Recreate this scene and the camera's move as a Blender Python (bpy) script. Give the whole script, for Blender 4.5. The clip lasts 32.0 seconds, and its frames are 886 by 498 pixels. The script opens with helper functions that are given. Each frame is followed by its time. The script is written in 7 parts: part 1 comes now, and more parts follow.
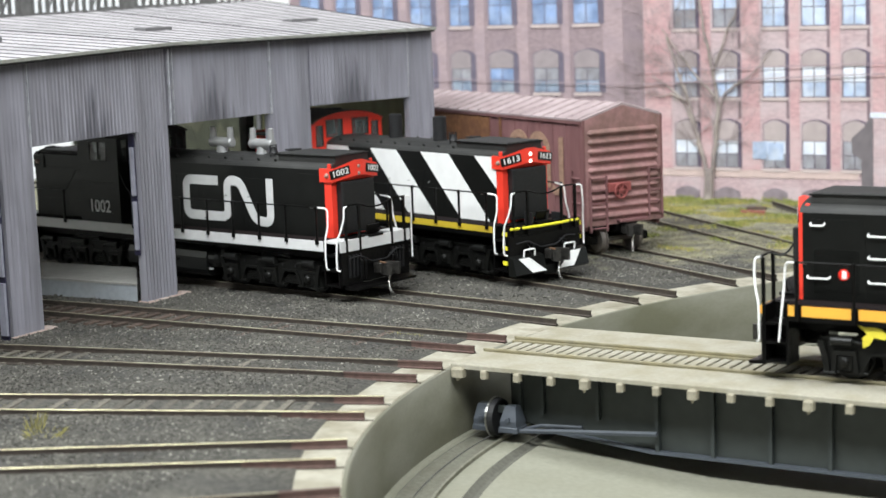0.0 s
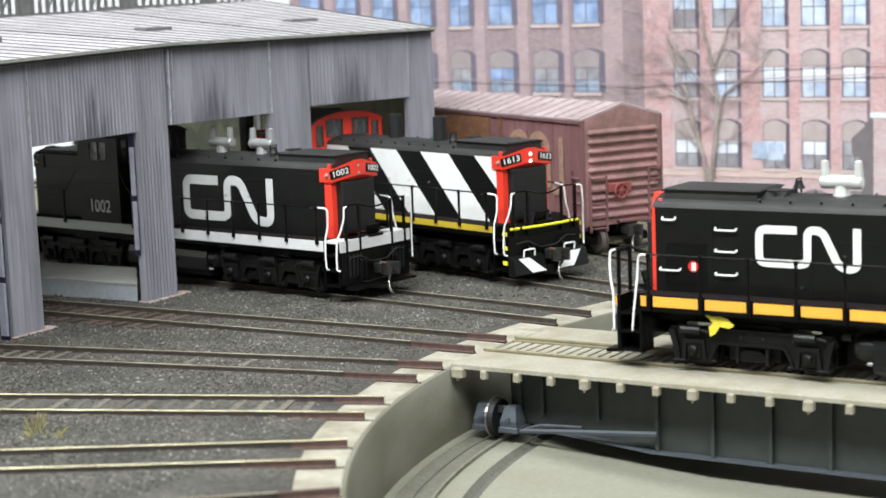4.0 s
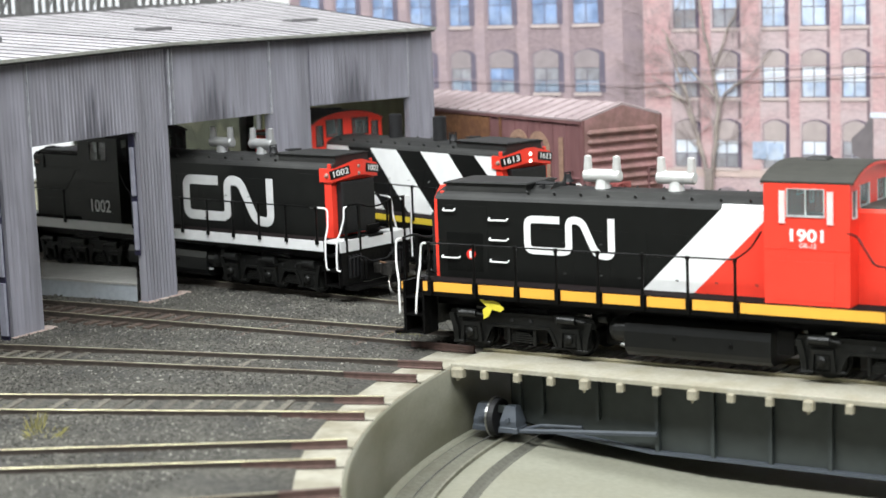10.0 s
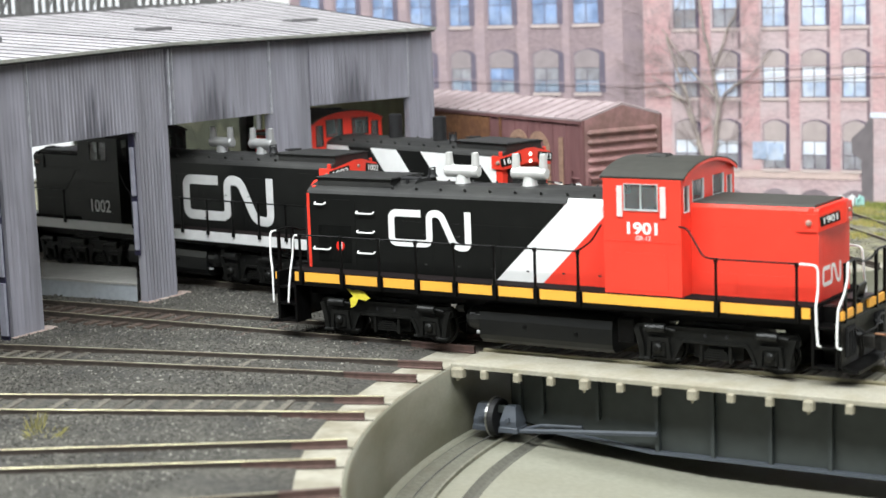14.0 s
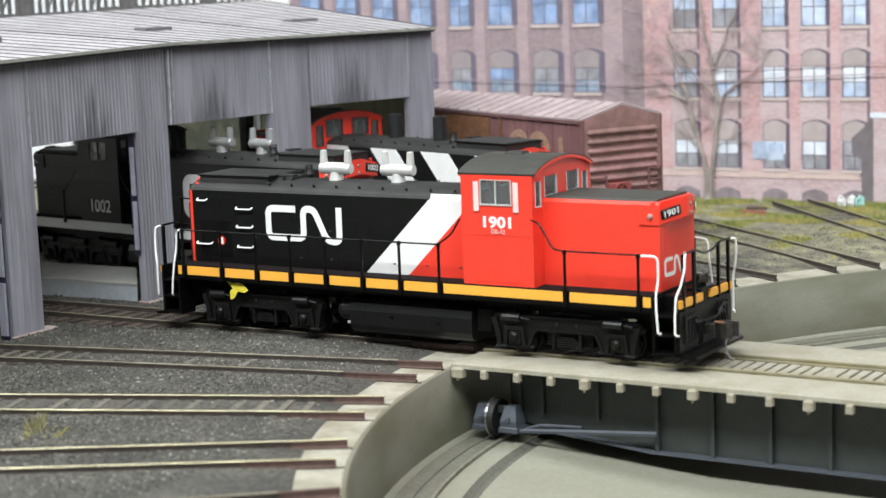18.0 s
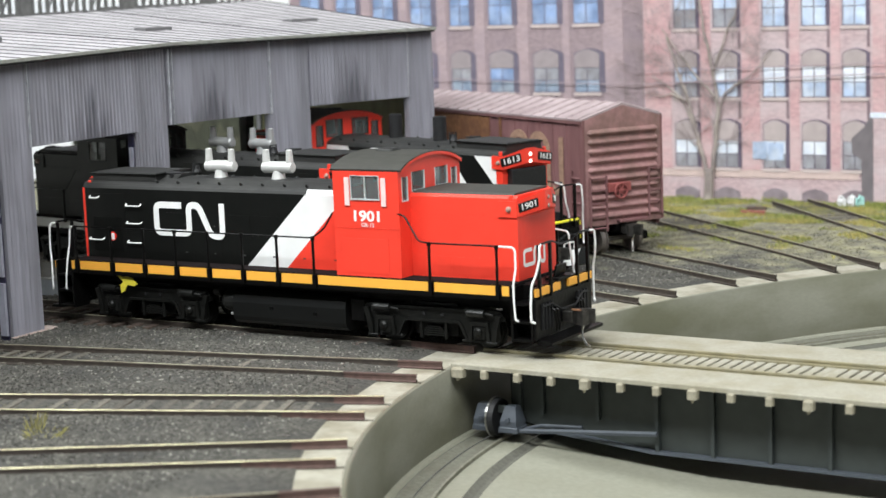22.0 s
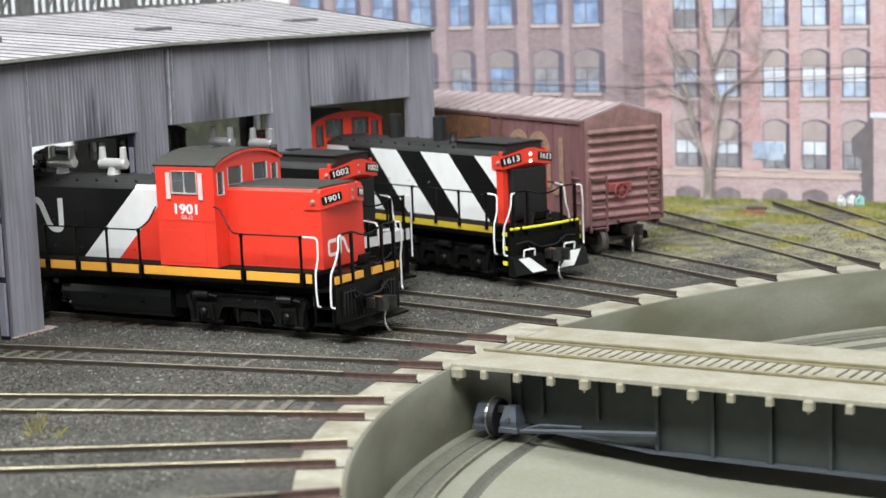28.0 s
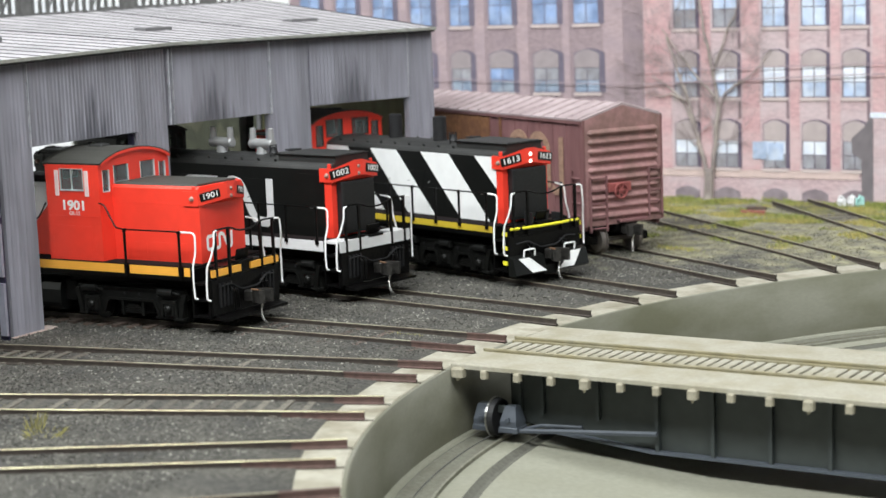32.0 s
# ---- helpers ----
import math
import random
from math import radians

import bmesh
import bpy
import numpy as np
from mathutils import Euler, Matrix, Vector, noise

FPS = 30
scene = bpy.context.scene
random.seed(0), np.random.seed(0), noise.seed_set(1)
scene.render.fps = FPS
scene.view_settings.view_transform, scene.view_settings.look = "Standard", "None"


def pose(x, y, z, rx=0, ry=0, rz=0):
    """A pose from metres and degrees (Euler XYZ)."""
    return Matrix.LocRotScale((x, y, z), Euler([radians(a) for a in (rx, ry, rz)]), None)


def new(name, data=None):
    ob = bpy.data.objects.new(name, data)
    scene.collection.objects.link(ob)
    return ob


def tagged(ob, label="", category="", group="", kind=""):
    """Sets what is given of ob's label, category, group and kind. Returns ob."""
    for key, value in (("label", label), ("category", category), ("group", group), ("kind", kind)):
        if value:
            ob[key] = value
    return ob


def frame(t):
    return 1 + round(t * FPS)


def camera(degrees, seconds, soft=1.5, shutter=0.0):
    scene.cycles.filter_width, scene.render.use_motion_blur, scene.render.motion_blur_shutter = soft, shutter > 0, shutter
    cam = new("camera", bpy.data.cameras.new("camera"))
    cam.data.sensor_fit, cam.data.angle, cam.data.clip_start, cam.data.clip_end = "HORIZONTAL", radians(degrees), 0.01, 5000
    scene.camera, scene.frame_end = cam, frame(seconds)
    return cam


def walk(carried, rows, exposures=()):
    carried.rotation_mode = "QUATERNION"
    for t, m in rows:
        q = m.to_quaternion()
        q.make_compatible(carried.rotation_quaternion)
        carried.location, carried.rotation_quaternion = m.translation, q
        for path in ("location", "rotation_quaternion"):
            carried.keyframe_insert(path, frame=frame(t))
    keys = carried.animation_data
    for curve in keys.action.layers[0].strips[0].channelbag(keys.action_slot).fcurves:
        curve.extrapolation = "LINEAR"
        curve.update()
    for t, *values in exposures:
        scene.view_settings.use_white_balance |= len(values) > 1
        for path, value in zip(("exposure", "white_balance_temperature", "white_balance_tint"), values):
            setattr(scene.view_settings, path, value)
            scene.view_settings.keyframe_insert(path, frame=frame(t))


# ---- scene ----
# All building numbers below are millimetres on the layout (1:87); K turns them into metres.
K = 0.001

# ---- camera ----
cam = camera(27.65, 32.0, soft=1.5)
cam.data.dof.use_dof, cam.data.dof.focus_distance, cam.data.dof.aperture_fstop = True, 0.55, 27.0
EYE = pose(0.00551, -0.44428, 0.10428, 81.3987, 2.1603, 30.5281)
walk(cam, [(0.0, EYE), (32.0, EYE)], [(0.0, 0.12), (2.0, 0.2), (14.5, 0.2), (16.5, 0.02), (32.0, 0.05)])

# ---- world and light ----
world = bpy.data.worlds.new("world")
scene.world = world
world.use_nodes = True
wbg = world.node_tree.nodes["Background"]
wbg.inputs["Color"].default_value = (0.9, 0.95, 1.0, 1)
wbg.inputs["Strength"].default_value = 0.02


def ceiling_lamp(x, y, z, w, d, power, turn=0.0):
    data = bpy.data.lights.new("fluorescent_light", "AREA")
    data.shape, data.size, data.size_y, data.energy = "RECTANGLE", w, d, power
    data.color = (0.955, 1.0, 1.01)
    ob = new("fluorescent_light", data)
    ob.matrix_basis = pose(x, y, z, 0, 0, turn)
    return ob


ceiling_lamp(-0.25, -0.05, 1.17, 2.4, 0.4, 16)
ceiling_lamp(-0.15, -0.90, 1.17, 2.4, 0.35, 66)

# ---- materials ----


def mat(name, col, rough=0.6, metal=0.0, size=3.0, var=0.15, bump=0.2, stain=None, ssize=25.0, samt=0.35, streak=0.0, spec=0.4, glow=0.0, island=0.0, piece=0.0):
    """Painted or natural surface: fine grain of the given size, and larger stains; sizes in mm."""
    m = bpy.data.materials.new(name)
    m.use_nodes = True
    nt = m.node_tree
    N, Lk = nt.nodes, nt.links
    bs = N["Principled BSDF"]
    tc = N.new("ShaderNodeTexCoord")
    src = tc.outputs["Object"]
    if streak:
        mp = N.new("ShaderNodeMapping")
        mp.inputs["Scale"].default_value = (1, 1, streak)
        Lk.new(src, mp.inputs["Vector"])
        src = mp.outputs["Vector"]
    n1 = N.new("ShaderNodeTexNoise")
    n1.inputs["Scale"].default_value = 1000.0 / size
    n1.inputs["Detail"].default_value = 4
    Lk.new(src, n1.inputs["Vector"])
    hi = tuple(min(1.0, c * (1 + var)) for c in col[:3]) + (1,)
    lo = tuple(c * (1 - var) for c in col[:3]) + (1,)
    rp = N.new("ShaderNodeValToRGB")
    rp.color_ramp.elements[0].position, rp.color_ramp.elements[0].color = 0.32, lo
    rp.color_ramp.elements[1].position, rp.color_ramp.elements[1].color = 0.68, hi
    Lk.new(n1.outputs["Fac"], rp.inputs["Fac"])
    out = rp.outputs["Color"]
    if stain is not None:
        n2 = N.new("ShaderNodeTexNoise")
        n2.inputs["Scale"].default_value = 1000.0 / ssize
        n2.inputs["Detail"].default_value = 5
        Lk.new(src, n2.inputs["Vector"])
        r2 = N.new("ShaderNodeValToRGB")
        r2.color_ramp.elements[0].position, r2.color_ramp.elements[0].color = 0.42, (0, 0, 0, 1)
        r2.color_ramp.elements[1].position, r2.color_ramp.elements[1].color = 0.7, (samt, samt, samt, 1)
        Lk.new(n2.outputs["Fac"], r2.inputs["Fac"])
        mx = N.new("ShaderNodeMixRGB")
        mx.inputs["Color2"].default_value = (*stain[:3], 1)
        Lk.new(r2.outputs["Color"], mx.inputs["Fac"])
        Lk.new(out, mx.inputs["Color1"])
        out = mx.outputs["Color"]
    if island or piece:
        if island:
            rnd = N.new("ShaderNodeNewGeometry").outputs["Random Per Island"]
        else:
            rnd = N.new("ShaderNodeObjectInfo").outputs["Random"]
        amt = island or piece
        if island > 1:
            pw = N.new("ShaderNodeMath")
            pw.operation = "POWER"
            pw.inputs[1].default_value = 4.5
            Lk.new(rnd, pw.inputs[0])
            rnd = pw.outputs["Value"]
        mr = N.new("ShaderNodeMapRange")
        mr.inputs["To Min"].default_value, mr.inputs["To Max"].default_value = (1 - amt, 1 + amt) if amt < 1 else (0.55, amt)
        Lk.new(rnd, mr.inputs["Value"])
        hv = N.new("ShaderNodeHueSaturation")
        Lk.new(mr.outputs["Result"], hv.inputs["Value"])
        Lk.new(out, hv.inputs["Color"])
        out = hv.outputs["Color"]
    Lk.new(out, bs.inputs["Base Color"])
    bs.inputs["Roughness"].default_value = rough
    bs.inputs["Metallic"].default_value = metal
    bs.inputs["Specular IOR Level"].default_value = spec
    if glow:
        bs.inputs["Emission Color"].default_value = (*col[:3], 1)
        bs.inputs["Emission Strength"].default_value = glow
    if bump:
        bp = N.new("ShaderNodeBump")
        bp.inputs["Strength"].default_value = min(1.0, bump)
        bp.inputs["Distance"].default_value = size * K * 0.25
        Lk.new(n1.outputs["Fac"], bp.inputs["Height"])
        Lk.new(bp.outputs["Normal"], bs.inputs["Normal"])
    return m


def glass(name, col, rough=0.05):
    m = bpy.data.materials.new(name)
    m.use_nodes = True
    bs = m.node_tree.nodes["Principled BSDF"]
    bs.inputs["Base Color"].default_value = (*col, 1)
    bs.inputs["Roughness"].default_value = rough
    bs.inputs["Transmission Weight"].default_value = 0.85
    bs.inputs["IOR"].default_value = 1.12
    return m


M = {}
M["ballast"] = mat("ballast_grit", (0.076, 0.072, 0.061), 0.95, size=1.1, var=0.55, bump=0.9, stain=(0.035, 0.034, 0.033), ssize=16, samt=0.8)
M["stone"] = mat("ballast_stone", (0.124, 0.119, 0.104), 0.9, size=0.8, var=0.3, bump=0.3, stain=(0.055, 0.05, 0.044), ssize=22, samt=0.8, island=2.2)
M["concrete"] = mat("cast_concrete", (0.335, 0.315, 0.255), 0.8, size=1.5, var=0.10, bump=0.2, stain=(0.15, 0.13, 0.085), ssize=9, samt=0.75, piece=0.06)
M["deck"] = mat("deck_concrete", (0.312, 0.293, 0.236), 0.75, size=1.2, var=0.1, bump=0.15, stain=(0.21, 0.185, 0.115), ssize=12, samt=0.6)
M["pit"] = mat("pit_wall_paint", (0.192, 0.189, 0.150), 0.5, size=2.0, var=0.05, bump=0.08, stain=(0.082, 0.080, 0.043), ssize=48, samt=0.8, streak=2.2)
M["pitfloor"] = mat("pit_floor_paint", (0.236, 0.232, 0.184), 0.6, size=1.6, var=0.08, bump=0.1, stain=(0.20, 0.195, 0.145), ssize=26, samt=0.6)
M["groove"] = mat("pit_groove", (0.095, 0.092, 0.075), 0.85, size=1.5, var=0.2, bump=0.2)
M["girder"] = mat("girder_grey_plastic", (0.035, 0.041, 0.039), 0.5, size=4, var=0.12, bump=0.05)
# paler blue-grey girder tone; the flange's lit look is put into the colour
M["girder_lit"] = mat("lit_bluegrey_plastic", (0.060, 0.069, 0.083), 0.45, size=3, var=0.08, bump=0.05)
M["truck"] = mat("dusty_truck_black", (0.0056, 0.0058, 0.0052), 0.42, size=1.5, var=0.35, bump=0.3, spec=0.2, stain=(0.012, 0.0115, 0.0105), ssize=5, samt=0.45)
M["boxcar_end"] = mat("grimy_oxide_red_end", (0.32, 0.172, 0.168), 0.52, size=2, var=0.15, bump=0.06, stain=(0.14, 0.09, 0.070), ssize=13, samt=0.95)
M["girder_rib"] = mat("girder_rib_plastic", (0.036, 0.043, 0.043), 0.45, size=4, var=0.1, bump=0.05)
M["bracket"] = mat("grimy_bracket_concrete", (0.29, 0.265, 0.20), 0.75, size=1.2, var=0.15, bump=0.15, stain=(0.14, 0.12, 0.07), ssize=4, samt=0.7)
M["steelwheel"] = mat("bright_wheel_steel", (0.5, 0.5, 0.48), 0.3, 1.0, size=2, var=0.1, bump=0.05)
M["railtop"] = mat("nickel_railhead", (0.64, 0.59, 0.38), 0.35, 0.75, size=6, var=0.2, bump=0.05, stain=(0.22, 0.15, 0.09), ssize=30, samt=0.4)
M["railside"] = mat("rust_brown_rail", (0.046, 0.036, 0.029), 0.7, size=2, var=0.25, bump=0.2)
M["brassrail"] = mat("olive_brass_rail", (0.245, 0.222, 0.15), 0.5, 0.2, size=5, var=0.15, bump=0.05, stain=(0.25, 0.21, 0.10), ssize=12, samt=0.5)
M["tie"] = mat("weathered_tie", (0.108, 0.097, 0.080), 0.9, size=1.2, var=0.3, bump=0.4, piece=0.35)
M["tie_dark"] = mat("creosoted_tie", (0.07, 0.05, 0.04), 0.9, size=1.2, var=0.3, bump=0.4, piece=0.3)
M["corr"] = mat("weathered_corrugated_sheet", (0.292, 0.284, 0.324), 0.6, 0.0, size=2.4, var=0.15, bump=0.1, stain=(0.13, 0.125, 0.135), ssize=8, samt=0.5, streak=0.09)
M["corr_light"] = mat("bare_corrugated_edge", (0.52, 0.52, 0.56), 0.5, 0.2, size=2, var=0.2, bump=0.1)
M["corr_pale"] = mat("worn_corrugated_edge", (0.40, 0.40, 0.43), 0.6, 0.1, size=2, var=0.2, bump=0.1)
M["roof"] = mat("weathered_roof_sheet", (0.41, 0.39, 0.405), 0.9, size=2.5, var=0.10, bump=0.05, stain=(0.27, 0.26, 0.27), ssize=24, samt=0.7, spec=0.04)
M["roof_seam"] = mat("roof_seam", (0.15, 0.145, 0.15), 0.9, size=2.5, var=0.08, bump=0.05, spec=0.04)
M["bay_joint"] = mat("tarred_bay_joint", (0.035, 0.033, 0.036), 0.9, size=2.5, var=0.2, bump=0.1, spec=0.04)
M["fascia"] = mat("green_grey_fascia", (0.30, 0.30, 0.27), 0.6, size=2, var=0.2, bump=0.1)
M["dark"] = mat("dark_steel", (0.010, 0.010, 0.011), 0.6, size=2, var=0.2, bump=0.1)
M["black"] = mat("satin_black_paint", (0.0070, 0.0074, 0.0068), 0.33, size=5, var=0.12, bump=0.03, spec=0.22)
M["black_roof"] = mat("dusty_black_roof", (0.019, 0.019, 0.0185), 0.6, size=3, var=0.12, bump=0.05, stain=(0.04, 0.04, 0.037), ssize=14, samt=0.5)
M["dullblack"] = mat("worn_dull_black", (0.0085, 0.0087, 0.0082), 0.38, size=1.4, var=0.3, bump=0.15, spec=0.3)
M["under"] = mat("underframe_black", (0.0034, 0.0032, 0.0032), 0.32, size=1.6, var=0.3, bump=0.3, spec=0.16)
M["coupler"] = mat("worn_coupler_metal", (0.055, 0.052, 0.048), 0.35, 0.6, size=1.5, var=0.3, bump=0.2)
M["red"] = mat("orange_red_paint", (0.81, 0.050, 0.028), 0.4, size=6, var=0.05, bump=0.02)
M["white"] = mat("white_paint", (0.80, 0.80, 0.79), 0.42, size=5, var=0.04, bump=0.02)
M["greywhite"] = mat("dusty_white_paint", (0.62, 0.62, 0.62), 0.5, size=4, var=0.06, bump=0.03)
M["oldwhite"] = mat("greyed_white_paint", (0.47, 0.46, 0.45), 0.5, size=3, var=0.15, bump=0.03)
M["yellow"] = mat("golden_yellow_paint", (0.83, 0.40, 0.055), 0.45, size=5, var=0.04, bump=0.02)
M["lemon"] = mat("lemon_yellow_paint", (0.78, 0.72, 0.04), 0.45, size=5, var=0.05, bump=0.02)
M["silver"] = mat("silver_paint", (0.66, 0.66, 0.64), 0.35, 0.35, size=3, var=0.08, bump=0.03)
M["dull_shaded_silver"] = mat("dull_shaded_silver_paint", (0.34, 0.34, 0.34), 0.4, 0.4, size=3, var=0.1, bump=0.03)
M["chrome"] = mat("bright_wire", (0.6, 0.58, 0.55), 0.25, 0.9, size=3, var=0.1, bump=0.0)
M["brass"] = mat("copper_spring", (0.55, 0.32, 0.2), 0.35, 0.8, size=3, var=0.1, bump=0.0)
M["tape"] = mat("yellow_tape_scrap", (0.66, 0.56, 0.05), 0.5, size=2, var=0.08, bump=0.1)
M["lampglass"] = mat("lit_lamp_lens", (1.0, 0.93, 0.85), 0.2, size=3, var=0.0, bump=0, glow=2.6)
M["lens"] = mat("unlit_lamp_lens", (0.35, 0.22, 0.18), 0.15, size=3, var=0.05, bump=0)
M["redlens"] = mat("red_lens", (0.7, 0.03, 0.02), 0.25, size=3, var=0.02, bump=0)
M["window"] = glass("cab_glass", (0.5, 0.53, 0.53), 0.06)
M["clearglass"] = glass("clear_cab_glass", (0.92, 0.93, 0.93), 0.03)
M["boxcar"] = mat("faded_oxide_red", (0.205, 0.098, 0.10), 0.7, size=3, var=0.12, bump=0.06, stain=(0.10, 0.040, 0.038), ssize=10, samt=0.55, streak=0.25)
M["boxcar_rust"] = mat("brown_rust_patch", (0.21, 0.098, 0.045), 0.85, size=2, var=0.2, bump=0.1, stain=(0.12, 0.05, 0.035), ssize=7, samt=0.6)
M["boxroof"] = mat("pale_dusty_roof", (0.38, 0.31, 0.315), 0.9, size=3, var=0.12, bump=0.05, stain=(0.22, 0.16, 0.165), ssize=12, samt=0.7, spec=0.1)
M["faded_letter"] = mat("faded_tan_lettering", (0.30, 0.185, 0.13), 0.8, size=2, var=0.2, bump=0.05)
M["platform"] = mat("pale_blue_grey_platform", (0.36, 0.39, 0.42), 0.7, size=2, var=0.08, bump=0.05, stain=(0.28, 0.28, 0.27), ssize=15, samt=0.4)
M["platform_top"] = mat("grey_platform_top", (0.40, 0.395, 0.37), 0.75, size=2, var=0.08, bump=0.05, stain=(0.28, 0.27, 0.25), ssize=15, samt=0.4)
M["olive"] = mat("olive_interior_wall", (0.15, 0.15, 0.085), 0.8, size=4, var=0.2, bump=0.05, stain=(0.11, 0.11, 0.07), ssize=18, samt=0.6, streak=0.3)
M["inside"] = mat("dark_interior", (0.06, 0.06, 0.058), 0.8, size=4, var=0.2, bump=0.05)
M["sky"] = mat("pale_sky_board", (0.86, 0.86, 0.80), 0.8, size=40, var=0.03, bump=0.0)
M["clutter"] = mat("pale_dust", (0.46, 0.37, 0.33), 0.9, size=2, var=0.2, bump=0.2, stain=(0.25, 0.14, 0.12), ssize=8, samt=0.6)
M["grass"] = mat("static_grass", (0.20, 0.22, 0.055), 0.8, size=2, var=0.2, bump=0, island=0.45)
M["drygrass"] = mat("dry_grass", (0.36, 0.31, 0.10), 0.8, size=2, var=0.2, bump=0, island=0.35)
M["tuft"] = mat("faded_olive_straw", (0.235, 0.215, 0.075), 0.8, size=2, var=0.2, bump=0, island=0.4)
M["roomwall"] = mat("room_wall_paint", (0.30, 0.30, 0.29), 0.8, size=60, var=0.03, bump=0.02)
M["roomceil"] = mat("room_ceiling_paint", (0.5, 0.5, 0.49), 0.8, size=60, var=0.02, bump=0.02)
M["roomfloor"] = mat("room_floor_carpet", (0.13, 0.12, 0.11), 0.95, size=8, var=0.2, bump=0.2)
# colours of the printed street scene
M["p_brick"] = mat("print_brick", (0.49, 0.365, 0.38), 0.7, size=2.6, var=0.16, bump=0.0, stain=(0.58, 0.49, 0.505), ssize=22, samt=0.8, streak=2.4)
M["p_brick_l"] = mat("print_shaded_brick", (0.31, 0.238, 0.255), 0.7, size=2.6, var=0.16, bump=0.0, stain=(0.25, 0.195, 0.225), ssize=26, samt=0.7, streak=2.4)
M["p_pil"] = mat("print_pilaster", (0.535, 0.335, 0.345), 0.7, size=2.4, var=0.14, bump=0.0, stain=(0.60, 0.47, 0.475), ssize=20, samt=0.7, streak=2.4)
M["p_pil_l"] = mat("print_shaded_pilaster", (0.40, 0.305, 0.32), 0.7, size=2.4, var=0.13, bump=0.0, stain=(0.34, 0.27, 0.30), ssize=20, samt=0.7, streak=2.4)
M["p_shade"] = mat("print_reveal", (0.12, 0.095, 0.135), 0.7, size=3, var=0.15, bump=0.0)
M["p_blind_l"] = mat("print_shaded_blind", (0.31, 0.265, 0.275), 0.7, size=5, var=0.08, bump=0.0, piece=0.08)
M["p_shadow"] = mat("print_pilaster_shadow", (0.22, 0.155, 0.175), 0.7, size=4, var=0.15, bump=0.0, stain=(0.34, 0.26, 0.27), ssize=16, samt=0.5)
M["p_blind"] = mat("print_blind", (0.43, 0.365, 0.36), 0.7, size=5, var=0.08, bump=0.0, piece=0.10)
M["p_blue"] = mat("print_blue_pane", (0.20, 0.285, 0.47), 0.6, size=6, var=0.28, bump=0.0, stain=(0.44, 0.53, 0.72), ssize=9, samt=0.6, piece=0.18)
M["p_pale"] = mat("print_pale_pane", (0.42, 0.51, 0.68), 0.6, size=5, var=0.18, bump=0.0, stain=(0.70, 0.75, 0.83), ssize=7, samt=0.7, piece=0.12)
M["p_dim"] = mat("print_dim_pane", (0.27, 0.26, 0.28), 0.6, size=5, var=0.2, bump=0.0, stain=(0.42, 0.44, 0.50), ssize=6, samt=0.6, piece=0.15)
M["p_stone"] = mat("print_stone_sill", (0.56, 0.47, 0.455), 0.7, size=5, var=0.08, bump=0.0)
M["p_tree"] = mat("print_bark", (0.25, 0.21, 0.20), 0.8, size=4, var=0.2, bump=0.0, stain=(0.52, 0.46, 0.40), ssize=12, samt=0.8)
M["p_twig"] = mat("print_twig", (0.34, 0.285, 0.285), 0.8, size=4, var=0.2, bump=0.0)
M["p_wire"] = mat("print_wire", (0.33, 0.26, 0.28), 0.8, size=4, var=0.1, bump=0.0)

# ---- mesh helpers (mm) ----


def face(bm, vs, mi=0):
    try:
        f = bm.faces.new(vs)
        f.material_index = mi
        return f
    except ValueError:
        return None


def box(bm, x0, x1, y0, y1, z0, z1, mi=0, bev=0.0):
    """A box; bev cuts its upright edges and its top rim."""
    if bev <= 0:
        v = [bm.verts.new((x, y, z)) for z in (z0, z1) for y in (y0, y1) for x in (x0, x1)]
        for q in ((0, 2, 3, 1), (4, 5, 7, 6), (0, 1, 5, 4), (1, 3, 7, 5), (3, 2, 6, 7), (2, 0, 4, 6)):
            face(bm, [v[i] for i in q], mi)
        return
    b = min(bev, (x1 - x0) / 2.2, (y1 - y0) / 2.2, (z1 - z0) / 1.1)

    def ring(i, z):
        return [bm.verts.new((x, y, z)) for x, y in ((x0 + b + i, y0 + i), (x1 - b - i, y0 + i), (x1 - i, y0 + b + i), (x1 - i, y1 - b - i), (x1 - b - i, y1 - i), (x0 + b + i, y1 - i), (x0 + i, y1 - b - i), (x0 + i, y0 + b + i))]

    i2 = min(b, (x1 - x0) / 2.2 - b, (y1 - y0) / 2.2 - b) * 0.8 if min(x1 - x0, y1 - y0) > 4.5 * b else 0.0
    rings = [ring(0, z0), ring(0, z1 - b)] + ([ring(i2, z1)] if i2 > 0 else [ring(0, z1)])
    face(bm, rings[0][::-1], mi)
    for a, c in zip(rings, rings[1:]):
        for k in range(8):
            face(bm, (a[k], a[(k + 1) % 8], c[(k + 1) % 8], c[k]), mi)
    face(bm, rings[-1], mi)


def prism(bm, pts, a0, a1, axis="x", mi=0):
    """A polygon pushed along an axis: pts are (y, z), (x, z) or (x, y)."""

    def at(p, a):
        return {"x": (a, p[0], p[1]), "y": (p[0], a, p[1]), "z": (p[0], p[1], a)}[axis]

    lo = [bm.verts.new(at(p, a0)) for p in pts]
    hi = [bm.verts.new(at(p, a1)) for p in pts]
    n = len(pts)
    face(bm, lo[::-1], mi)
    face(bm, hi, mi)
    for i in range(n):
        face(bm, (lo[i], lo[(i + 1) % n], hi[(i + 1) % n], hi[i]), mi)


